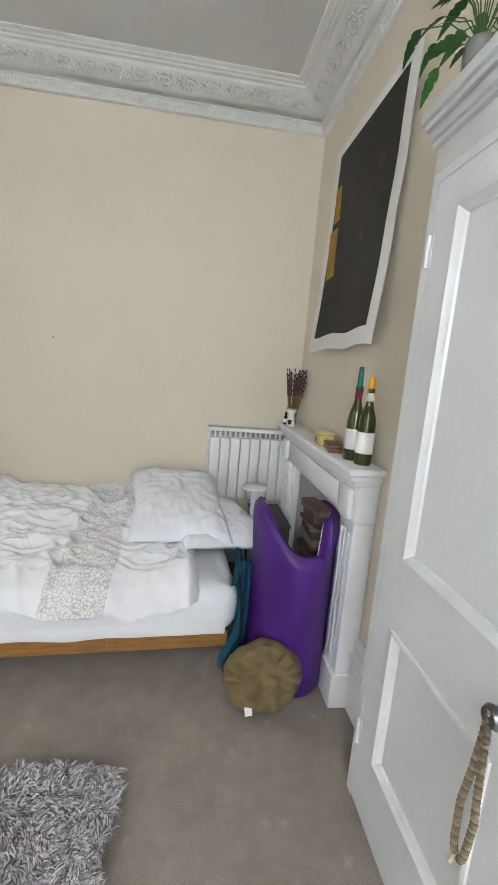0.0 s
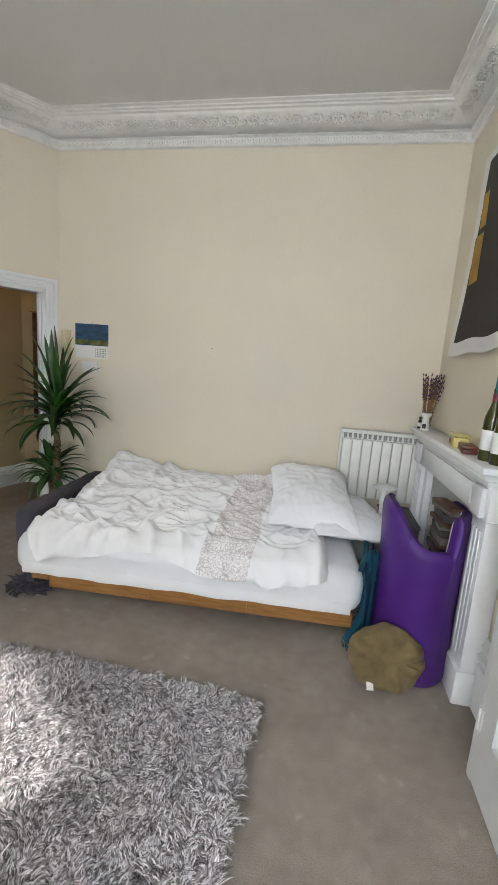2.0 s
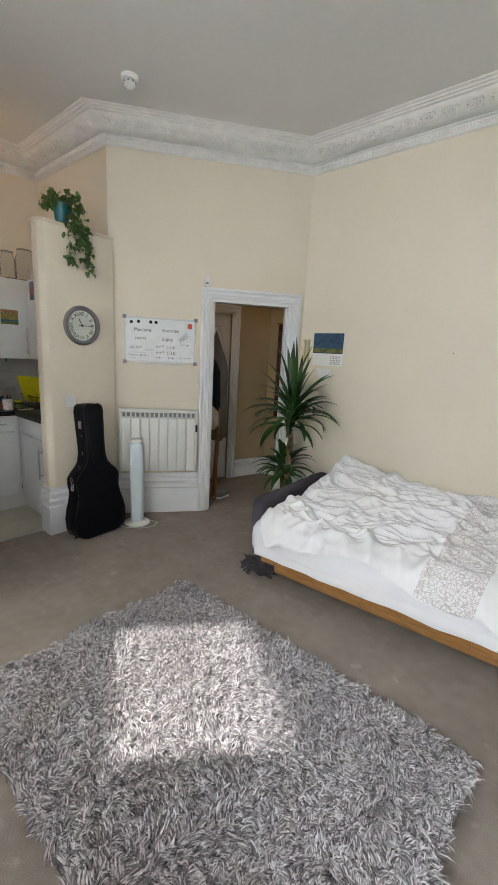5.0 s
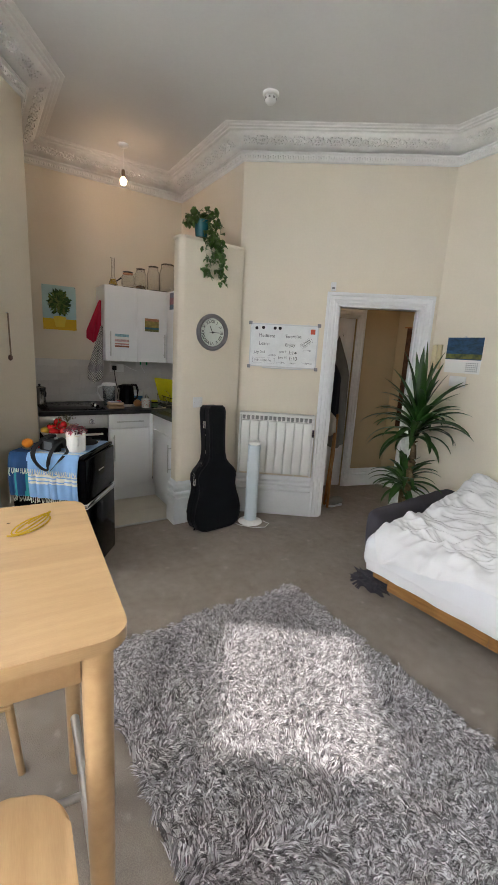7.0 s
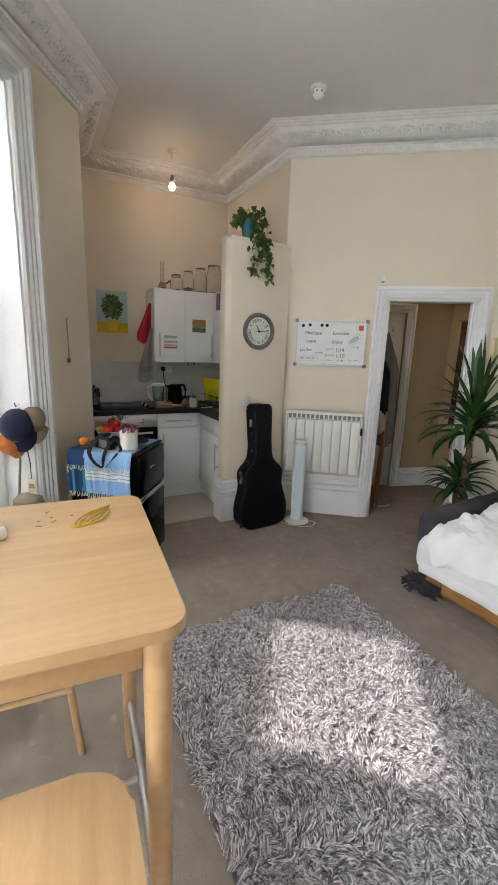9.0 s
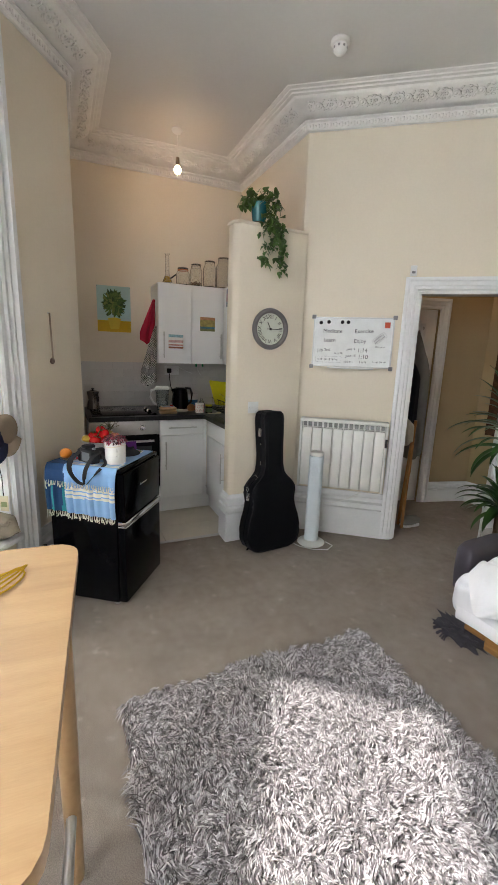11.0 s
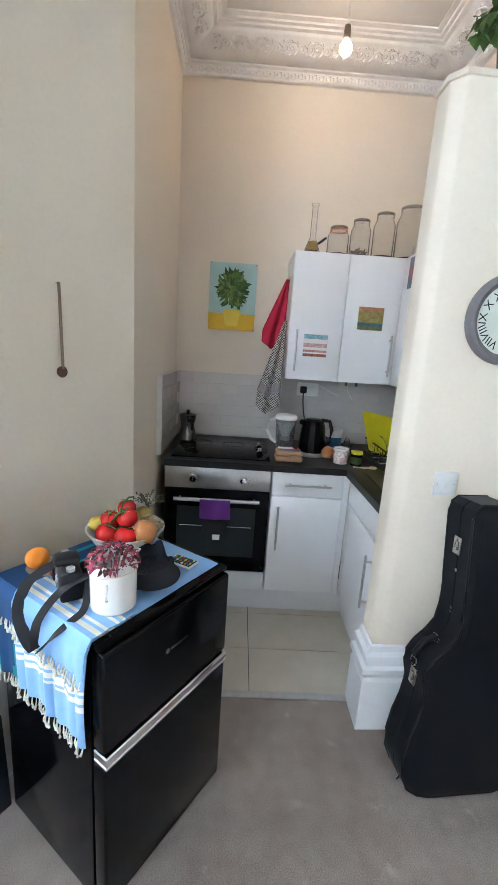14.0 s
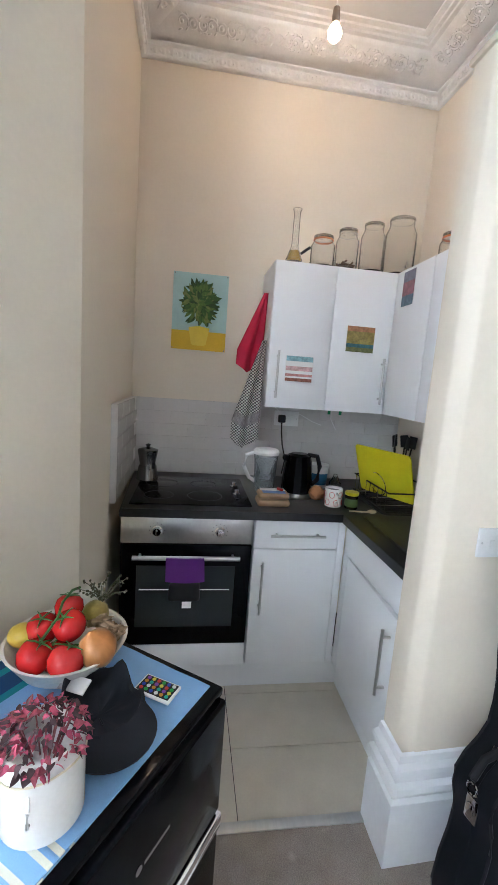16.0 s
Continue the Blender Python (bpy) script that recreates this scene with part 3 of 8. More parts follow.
# ---- radiators ----
# grey of solid blocks that imitate the shade inside the vent slots
VENT = material("shaded_grille", (0.30, 0.30, 0.30), 0.6, 0.1, 20, 0.05)


def radiator(m, width, height, ribs, label):
    top = thing("radiator", m, label, "radiator")
    part("back_panel", boxed(0, 0.02, 0.0, width, 0.05, height, 0.006), WHITE_METAL, top)
    step = (width - 0.04) / ribs
    for i in range(ribs):
        x = 0.02 + i * step
        part("rib", boxed(x + 0.002, 0.0505, 0.012, x + step - 0.002, 0.092, height - 0.075, 0.006, 2), WHITE_METAL, top)
        part("vent_slot", boxed(x + 0.008, 0.0505, height - 0.07, x + step - 0.008, 0.058, height - 0.034, 0.002), VENT, top)
        part("vent_bar", boxed(x + step / 2 - 0.006, 0.0585, height - 0.074, x + step / 2 + 0.006, 0.088, height - 0.028, 0.003), WHITE_METAL, top)
    part("top_grille", boxed(0.0, 0.02, height - 0.028, width, 0.096, height, 0.006), WHITE_METAL, top)
    for x in (0.0, width - 0.02):
        part("end_cap", boxed(x, 0.0505, 0.0, x + 0.02, 0.094, height - 0.0285, 0.006), WHITE_METAL, top)
    part("control", boxed(0.001, 0.0945, height - 0.20, 0.019, 0.100, height - 0.13, 0.002), BLACK_MATT, top, "black thermostat control")
    return top


rad_nw = radiator(line_pose(KR, NW) @ pose(0.075, 0, 0.42) @ pose(0.70, 0, 0, 0, 0, 180), 0.70, 0.585, 8, "white electric oil-filled radiator under the whiteboard")
rad_n = radiator(pose(0.40, 3.37, 0.53, 0, 0, 180), 0.64, 0.55, 8, "white electric radiator on the wall behind the bed head")

# ---- rug: one deep shaggy pile over a backing ----
RUG = material("grey_shag_yarn", (0.50, 0.48, 0.49), 0.75, 0.35, 3, 0.1, 60, dark=(0.20, 0.185, 0.19), sheen=0.3)
nt = RUG.node_tree
geo = nt.nodes.new("ShaderNodeNewGeometry")
rr = nt.nodes.new("ShaderNodeValToRGB")
for e, (p, c) in zip((rr.color_ramp.elements[0], rr.color_ramp.elements[1]), ((0.0, (0.085, 0.073, 0.080, 1)), (1.0, (0.95, 0.925, 0.95, 1)))):
    e.position, e.color = p, c
mid = rr.color_ramp.elements.new(0.5)
mid.color = (0.40, 0.37, 0.392, 1)
nt.links.new(geo.outputs["Random Per Island"], rr.inputs["Fac"])
nt.links.new(rr.outputs["Color"], nt.nodes["Principled BSDF"].inputs["Base Color"])
RX0, RX1, RY0, RY1 = -2.28, -0.55, 0.375, 1.60
rug = thing("rug", (RX0, RY0, 0), "thick grey shaggy rug lying on the carpet", "rug")
rng = random.Random(5)
part("backing", boxed(0, 0, 0.001, RX1 - RX0, RY1 - RY0, 0.018, 0.005), material("grey_rug_backing", (0.13, 0.12, 0.125), 0.95, 0.2, 20, 0.3), rug)


def strands(tufts, each):
    """Tufts of pointed flat yarns, the yarns of a tuft falling the same way, as one mesh."""
    vs, fs = [], []
    W, D = RX1 - RX0, RY1 - RY0
    for _ in range(tufts):
        tx, ty = rng.uniform(0.0, W), rng.uniform(0.0, D)
        swirl = 6.5 * noise.noise(Vector((tx * 2.2, ty * 2.2, 0.3))) + rng.uniform(-1.3, 1.3)
        lean = rng.uniform(0.45, 1.0)
        tl = rng.uniform(0.060, 0.098)
        up_ = rng.uniform(0.0, 0.026)
        fray = rng.choice((0.02, 0.035, 0.055, 0.075))
        for _k in range(each):
            x, y = tx + rng.gauss(0, 0.007), ty + rng.gauss(0, 0.007)
            a = swirl + rng.gauss(0, 0.13)
            ln = tl * rng.uniform(0.82, 1.06)
            dx, dy = math.cos(a), math.sin(a)
            if x + dx * ln < -fray or x + dx * ln > W + fray:
                dx = -dx
            if y + dy * ln < -fray or y + dy * ln > D + fray:
                dy = -dy
            w = rng.uniform(0.0012, 0.0025)
            sx, sy = -dy * w, dx * w
            out = ln * lean
            rise = 0.012 + 0.040 * (1.15 - lean) + up_ + rng.uniform(0.0, 0.006)
            tw = rng.uniform(-0.0022, 0.0022)
            b = len(vs)
            vs += [(x - sx * 0.8, y - sy * 0.8, 0.014), (x + sx * 0.8, y + sy * 0.8, 0.014),
                   (x + dx * out * 0.42 - sx, y + dy * out * 0.42 - sy, 0.014 + rise - tw), (x + dx * out * 0.42 + sx, y + dy * out * 0.42 + sy, 0.014 + rise + tw),
                   (x + dx * out * 0.75 - sx * 0.8, y + dy * out * 0.75 - sy * 0.8, 0.014 + rise * 1.05 + tw), (x + dx * out * 0.75 + sx * 0.8, y + dy * out * 0.75 + sy * 0.8, 0.014 + rise * 1.05 - tw),
                   (x + dx * out, y + dy * out, 0.014 + rise * rng.uniform(0.6, 1.0))]
            fs += [(b, b + 1, b + 3, b + 2), (b + 2, b + 3, b + 5, b + 4), (b + 4, b + 5, b + 6)]
    me = bpy.data.meshes.new("pile")
    me.from_pydata(vs, [], fs)
    me.materials.append(RUG)
    me.shade_smooth()
    ob = new("pile", me)
    ob.parent = rug
    return tagged(ob, "long silver-grey yarn pile", kind="stuff")


strands(19000, 13)

# ---- sofa bed ----
BM = pose(-1.90, 2.07, 0, 0, 0, 3.8)
bed = thing("sofa_bed", BM, "low pine sofa bed folded flat with a charcoal end cushion", "bed")
for k, (a, b) in enumerate(((0.0, 0.62), (0.62, 1.20), (1.20, 1.79))):
    part("front_rail", boxed(a + 0.0005, 0.0, 0.105, b - 0.0005, 0.05, 0.192, 0.004), PINE, bed, "oiled pine rail, finger-jointed")
part("end_rail", boxed(-0.11, -0.004, 0.150, -0.001, 0.05, 0.192, 0.004), PINE, bed)
part("end_rail", boxed(-0.0, 0.0505, 0.085, 0.05, 1.14, 0.192, 0.004), PINE, bed)
part("end_rail", boxed(1.74, 0.0505, 0.085, 1.79, 1.14, 0.192, 0.004), PINE, bed)
part("back_rail", boxed(0.0505, 1.09, 0.085, 1.7395, 1.14, 0.192, 0.004), PINE, bed)
for i in range(9):
    part("slat", boxed(0.15 + i * 0.18, 0.0505, 0.170, 0.24 + i * 0.18, 1.0895, 0.191, 0.003), PINE, bed)
for x, y in ((0.06, 0.36), (1.66, 0.36), (0.06, 1.02), (1.66, 1.02)):
    part("leg", boxed(x, y, 0.0, x + 0.07, y + 0.06, 0.0845, 0.004), PINE, bed)


def puffy(x0, y0, z0, x1, y1, z1, n=22, amp=0.01, freq=6.0, round_=0.10, seed=0.0):
    """A stuffed block with soft rounded sides."""
    bm = bmesh.new()
    bmesh.ops.create_cube(bm, size=2.0)
    bmesh.ops.subdivide_edges(bm, edges=bm.edges, cuts=n, use_grid_fill=True)
    sx, sy, sz = (x1 - x0) / 2, (y1 - y0) / 2, (z1 - z0) / 2
    for v in bm.verts:
        p = Vector((v.co.x * sx, v.co.y * sy, v.co.z * sz))
        r = min(round_, sz)
        q = Vector((max(-sx + r, min(sx - r, p.x)), max(-sy + r, min(sy - r, p.y)), max(-sz + r, min(sz - r, p.z))))
        d = p - q
        if d.length > 1e-6:
            p = q + d.normalized() * r
        w = Vector((p.x * freq, p.y * freq, p.z * freq + seed))
        p = p + p.normalized() * amp * noise.noise(w) + Vector((0, 0, amp * noise.noise(w * 2.3)))
        v.co = p + Vector(((x0 + x1) / 2, (y0 + y1) / 2, (z0 + z1) / 2))
    return bm


mattress = thing("mattress", BM, "thick mattress in a white fitted sheet on the sofa bed", "mattress")
part("mattress_body", puffy(-0.22, -0.022, 0.180, 1.84, 1.20, 0.43, 30, 0.014, 4.0, 0.085), SHEET, mattress)
part("sheet_hem", sheet(120, 5, lambda u, v: Vector((-0.15 + 1.92 * u, -0.024 - 0.006 * math.sin(v * math.pi) - 0.003 * noise.noise(Vector((u * 30, v * 3, 2.0))), 0.262 - 0.066 * v + 0.012 * noise.noise(Vector((u * 9, 0.0, 5.0))) * v)), thick=0.002), SHEET, mattress, "gathered hem of the fitted sheet")
part("end_cushion", puffy(-0.34, 0.15, 0.193, -0.215, 1.22, 0.52, 14, 0.012, 5.0, 0.055), CHARCOAL, bed, "charcoal fabric end cushion")

DUVET = material("white_duvet_cotton", (0.87, 0.872, 0.895), 0.9, 0.03, 8, 0.2, 140, sheen=0.1)


def duvet_height(x, y):
    h = 0.05 + 0.05 * noise.noise(Vector((x * 2.1, y * 2.1, 1.0)))
    for k, (f, a, s) in enumerate(((3.0, 0.044, 0.0), (5.8, 0.034, 4.0), (11.0, 0.016, 9.0), (21.0, 0.004, 14.0))):
        wx = x + 0.16 * noise.noise(Vector((x * 2.5, y * 2.5, s + 2)))
        wy = y + 0.16 * noise.noise(Vector((x * 2.5, y * 2.5, s + 5)))
        r = 1 - (math.sqrt(noise.noise(Vector((wx * f * (0.55 if k else 1), wy * f, s))) ** 2 + 0.006) - 0.025) * 2.15
        h += a * max(0, r) ** 2.2
    h += 0.006 * max(0.0, 0.5 - abs(noise.noise(Vector((x * 9 + y * 5, y * 17 - x * 3, 7.0))))) * 2 - 0.003
    return h


duvet = thing("duvet", BM, "rumpled white duvet with a band of pale grey printed pattern", "duvet")
DX0, DX1, DY0, DY1 = -0.17, 1.64, 0.06, 1.24


def duvet_top(u, v, lift=0.0):
    x = DX0 + (DX1 - DX0) * u
    hang = 0.045 + 0.03 * math.sin(u * 9 + 1) - 0.10 * max(0.0, 0.10 - u) / 0.10
    run = v * (DY1 + hang)
    edge = min(1.0, min(u, 1 - u) / 0.035, (1 - v) / 0.05)
    soft = math.sin(max(0.0, edge) * math.pi / 2)
    rise = soft * (duvet_height(x, run) + 0.15 * max(0.0, v - 0.45) / 0.55 * (1.1 - 0.45 * u)) + lift
    turn = min(1.0, max(0.0, (run - hang + 0.06) / 0.12))
    turn = turn * turn * (3 - 2 * turn)
    y = -0.006 - (1 - turn) * rise * 0.80 + max(0.0, run - hang) + 0.05 * turn * (1 - min(1, v * 3))
    z = 0.425 - max(0.0, hang - run) - 0.03 * (1 - turn) + turn * rise + 0.006 * (1 - turn) * math.sin(u * 60)
    return Vector((x, y, z))


part("cover", sheet(300, 210, duvet_top), DUVET, duvet)
PRINT = material("grey_printed_cotton", (0.80, 0.79, 0.79), 0.9, 0.03, 8, 0.15, 260, sheen=0.2)
nt = PRINT.node_tree
vor = nt.nodes.new("ShaderNodeTexVoronoi")
vor.feature = "DISTANCE_TO_EDGE"
vor.inputs["Scale"].default_value = 62
wob = nt.nodes.new("ShaderNodeTexNoise")
wob.inputs["Scale"].default_value = 9
tcn = nt.nodes.new("ShaderNodeTexCoord")
mixv = nt.nodes.new("ShaderNodeMix")
mixv.data_type = "VECTOR"
mixv.inputs[0].default_value = 0.12
nt.links.new(tcn.outputs["Object"], wob.inputs["Vector"])
nt.links.new(tcn.outputs["Object"], mixv.inputs[4])
nt.links.new(wob.outputs["Color"], mixv.inputs[5])
nt.links.new(mixv.outputs[1], vor.inputs["Vector"])
rp = nt.nodes.new("ShaderNodeValToRGB")
rp.color_ramp.elements[0].position, rp.color_ramp.elements[0].color = 0.02, (0.56, 0.52, 0.53, 1)
rp.color_ramp.elements[1].position, rp.color_ramp.elements[1].color = 0.13, (0.84, 0.83, 0.835, 1)
nt.links.new(vor.outputs["Distance"], rp.inputs["Fac"])
nt.links.new(rp.outputs["Color"], nt.nodes["Principled BSDF"].inputs["Base Color"])
part("printed_band", sheet(46, 210, lambda u, v: duvet_top(0.595 + 0.155 * u + 0.035 * math.sin(v * 2.6) + 0.012 * math.sin(v * 11), 0.004 + 0.992 * v, 0.0035)), PRINT, duvet, "band of pale grey printed pattern")

pillow_top = thing("pillow", BM @ pose(1.53, 0.60, 0.650, 14, 3, 4), "plump white pillow lying on the duvet", "pillow", "pillows on the bed")


def pillow(w, d, h, seed):
    bm = bmesh.new()
    bmesh.ops.create_grid(bm, x_segments=64, y_segments=56, size=1.0)
    top = bm.verts[:]
    fs = bm.faces[:]
    dup = bmesh.ops.duplicate(bm, geom=fs)
    low = [g for g in dup["geom"] if isinstance(g, bmesh.types.BMVert)]
    for vs, sgn in ((top, 1.0), (low, -0.55)):
        for v in vs:
            x, y = v.co.x, v.co.y
            k = max(0.0, 1 - abs(x) ** 3.2) ** 0.55 * max(0.0, 1 - abs(y) ** 3.2) ** 0.55
            pinch = 1 - 0.10 * (1 - abs(x)) * abs(y) ** 3
            pinch2 = 1 - 0.10 * (1 - abs(y)) * abs(x) ** 3
            fold = 0.10 * noise.noise(Vector((x * 2.6 + seed, y * 2.6, sgn))) + 0.30 * (0.5 - abs(noise.noise(Vector((x * 2.2 + y * 1.2 + seed, y * 4.5 - x, sgn))))) ** 2 + 0.035 * noise.noise(Vector((x * 8 + seed, y * 6, sgn)))
            v.co = Vector((x * w / 2 * pinch2, y * d / 2 * pinch, sgn * h * (k + fold * min(1, k * 3))))
    bmesh.ops.remove_doubles(bm, verts=bm.verts, dist=0.0004)
    return bm


part("cover", pillow(0.57, 0.74, 0.135, 0.0), SHEET, pillow_top)
low_pillow = thing("pillow", BM @ pose(1.76, 0.60, 0.545, 4, 7, 14), "flat white pillow hanging over the mattress end", "pillow", "pillows on the bed")
part("cover", pillow(0.58, 0.72, 0.09, 3.0), SHEET, low_pillow)

# ---- rolled purple mat with white lining ----
roll = thing("folded_mat", (0.190, 2.22, 0), "purple vinyl exercise mat folded round on itself, white inside", "exercise mat")


def mat_body():
    bm = bmesh.new()
    n, rows = 112, []
    for i in range(n + 1):
        u = i / n
        ang = radians(-205 + 228 * u)
        far = (0.50 - u) / 0.36 if u < 0.5 else (u - 0.605) / 0.045
        dip = 0.5 - 0.5 * math.cos(min(1.0, max(0.0, far)) * math.pi)
        top = 0.700 + 0.168 * dip
        ring = []
        for k, z, e in ((0.0, 0.0, 0), (-0.008, 0.03, 0), (0.0, top * 0.35, 0), (0.0, top * 0.7, 0), (-0.012, top - 0.05, 0), (-0.006, top - 0.02, 0), (0.014, top, 0), (0.045, top - 0.006, 1), (0.055, top - 0.04, 1), (0.055, top * 0.5, 1), (0.05, 0.0, 1)):
            wob = 0.006 * noise.noise(Vector((u * 9, z * 6, 0.0)))
            ring.append(bm.verts.new(((0.200 - k + wob) * math.cos(ang), (0.268 - k + wob) * math.sin(ang), z)))
        rows.append(ring)
    m = len(rows[0])
    for a, b in zip(rows, rows[1:]):
        for j in range(m):
            f = bm.faces.new((a[j], a[(j + 1) % m], b[(j + 1) % m], b[j]))
            f.material_index = 1 if 7 <= j <= 9 else 0
    bm.faces.new(rows[0])
    bm.faces.new(rows[-1])
    return bm


part("mat_body", mat_body(), [PURPLE, MAT_WHITE], roll)

# ---- round meditation cushion leaning on the mat ----
zafu = thing("cushion", pose(0.022, 1.845, 0.012, 64, 0, -4) @ Matrix.Diagonal((0.86, 0.86, 0.9, 1)), "olive round meditation cushion with gathered pleats, leaning on the purple mat", "cushion")
bm = bmesh.new()
SEGZ = 128
rings = []
ZPROF = [(0.02, 0.045), (0.06, 0.055), (0.12, 0.062), (0.165, 0.052), (0.19, 0.025), (0.198, 0.0), (0.19, -0.025), (0.165, -0.05), (0.10, -0.06), (0.02, -0.055)]
ZFINE = [((1 - f) * p[0] + f * q[0], (1 - f) * p[1] + f * q[1]) for p, q in zip(ZPROF, ZPROF[1:]) for f in (0, 0.25, 0.5, 0.75)] + ZPROF[-1:]
for k, (r, z) in enumerate(ZFINE):
    ring = []
    for i in range(SEGZ):
        a = 2 * math.pi * i / SEGZ
        edge = max(0.0, min(1.0, (r - 0.075) / 0.09))
        pleat = 0.014 * edge * (abs(math.cos(a * 8 + 1.1 * math.sin(a * 2))) ** 0.6 - 0.7)
        x, y = r * math.cos(a), r * math.sin(a)
        slack = 0.030 * max(0.0, 0.42 - abs(noise.noise(Vector((x * 5 + y * 4, y * 12 - x * 5, 2.0))))) * min(1.0, r / 0.06)
        rr2 = r * (1 + 0.05 * math.sin(a * 2 + 1) + 0.025 * math.sin(a * 5) + 0.015 * math.sin(a * 11 + 2))
        ring.append(bm.verts.new((rr2 * math.cos(a), 0.19 + rr2 * math.sin(a) * 0.93, z + (pleat + slack if z > -0.03 else 0.0) + 0.024 * noise.noise(Vector((x * 15, y * 15, 0.4))))))
    rings.append(ring)
for a, b in zip(rings, rings[1:]):
    for i in range(SEGZ):
        bm.faces.new((a[i], a[(i + 1) % SEGZ], b[(i + 1) % SEGZ], b[i]))
bm.faces.new(rings[0])
bm.faces.new(rings[-1])
part("cover", bm, OLIVE, zafu)
part("care_label", boxed(-0.085, 0.035, 0.046, -0.048, 0.085, 0.049, m=pose(0, 0.0, 0.0, 10, 0, 8)), PAPER, zafu, "small white care label")

# ---- bar table and stools in pale birch ----
STAVE = material("birch_stave", (0.54, 0.355, 0.185), 0.38, 0.12, 3, 0.05, 40, dark=(0.45, 0.285, 0.14), stretch=(14, 1.2, 14), random_tint=0.045)


def bar_table(m, w=0.74, h=1.032):
    t = thing("bar_table", m, "square pale birch bar table with rounded corners and turned legs", "table")
    cuts = [-w / 2, -0.262, -0.158, -0.052, 0.049, 0.155, 0.262, w / 2]
    outline = rounded(-w / 2, -w / 2, w / 2, w / 2, 0.055)
    for k, (a, b) in enumerate(zip(cuts, cuts[1:])):
        # glued staves, the outer ones with the rounded corners
        if k == 0:
            plan = [p for p in outline if p[0] < -w / 2 + 0.056] + [(b, -w / 2), (b, w / 2)]
        elif k == 6:
            plan = [p for p in outline if p[1] > 0 and p[0] > w / 2 - 0.056] + [(a, w / 2), (a, -w / 2)] + [p for p in outline if p[1] < 0 and p[0] > w / 2 - 0.056]
        else:
            plan = [(a, -w / 2), (b, -w / 2), (b, w / 2), (a, w / 2)]
        part("stave", prism(plan, h - 0.026, h), STAVE, t, "birch stave of the tabletop")
    for x, y in ((-1, -1), (-1, 1), (1, -1), (1, 1)):
        bm = lathe([(0.019, 0.0), (0.021, 0.01), (0.027, 0.5), (0.030, h - 0.0265)], 20)
        bmesh.ops.translate(bm, verts=bm.verts, vec=(x * (w / 2 - 0.055), y * (w / 2 - 0.055), 0))
        part("leg", bm, BIRCH, t)
    a = w / 2 - 0.085
    for s in (-1, 1):
        part("apron", boxed(-a, s * (w / 2 - 0.055) - 0.010, h - 0.11, a, s * (w / 2 - 0.055) + 0.010, h - 0.0265, 0.003), BIRCH, t)
        part("apron", boxed(s * (w / 2 - 0.055) - 0.010, -a, h - 0.11, s * (w / 2 - 0.055) + 0.010, a, h - 0.0265, 0.003), BIRCH, t)
    for s in (-1, 1):
        part("foot_rail", tube([(-a, s * (w / 2 - 0.055), 0.26), (a, s * (w / 2 - 0.055), 0.26)], 0.014, 12), STEEL, t, "steel foot rail")
    part("foot_rail", tube([(0, -(w / 2 - 0.067), 0.26), (0, w / 2 - 0.067, 0.26)], 0.011, 12), STEEL, t, "steel foot rail")
    return t


TM = pose(-1.452, -0.155, 0, 0, 0, -4)
bar_table(TM)


def bar_stool(m):
    t = thing("bar_stool", m, "pale birch bar stool with a steel foot rest", "bar stool", "stools at the bar table")
    part("seat", prism(rounded(-0.19, -0.18, 0.19, 0.18, 0.09, 7), 0.72, 0.745, bevel=0.008), BIRCH, t)
    for x, y in ((-1, -1), (-1, 1), (1, -1), (1, 1)):
        part("leg", tube([(x * 0.20, y * 0.19, 0), (x * 0.165, y * 0.155, 0.37), (x * 0.13, y * 0.12, 0.7195)], lambda u: 0.013 + 0.005 * u, 14), BIRCH, t)
    part("foot_rest", tube([(-0.185, -0.176, 0.26), (-0.185, 0.176, 0.26)], 0.009, 12), STEEL, t)
    for s in (-1, 1):
        part("stretcher", tube([(-0.178, s * 0.170, 0.34), (0.178, s * 0.170, 0.34)], 0.009, 10), BIRCH, t)
    part("stretcher", tube([(0.185, -0.17, 0.28), (0.185, 0.17, 0.28)], 0.009, 10), BIRCH, t)
    return t


stool = bar_stool(pose(-0.915, -0.12, 0, 0, 0, -3))
copy_thing(stool, pose(-2.04, -0.165, 0, 0, 0, -4))

# ---- fridge freezer, turned towards the room ----
FM = pose(-3.022, 0.488, 0, 0, 0, 145)
fridge = thing("fridge", FM, "small black fridge freezer with chrome handle strips, standing at an angle", "fridge")
FW, FD, FH = 0.485, 0.475, 0.85
part("body", boxed(0.0, 0.052, 0.02, FW, FD, FH - 0.022, 0.006), BLACK_GLOSS, fridge)
part("top", boxed(-0.002, 0.012, FH - 0.0215, FW + 0.002, FD + 0.002, FH, 0.006), BLACK_GLOSS, fridge)
up = part("freezer_door", boxed(0.0, 0.0, 0.545, FW, 0.048, FH - 0.024, 0.008, 3), BLACK_GLOSS, fridge, "glossy black freezer door")
dn = part("fridge_door", boxed(0.0, 0.0, 0.028, FW, 0.048, 0.50, 0.008, 3), BLACK_GLOSS, fridge, "glossy black fridge door")
part("handle_strip", boxed(0.0, -0.007, 0.515, FW, 0.045, 0.540, 0.005, 3), CHROME, up, "chrome handle strip")
part("handle_strip", boxed(0.0, -0.007, 0.503, FW, 0.045, 0.5125, 0.004, 3), CHROME, dn, "chrome handle strip")
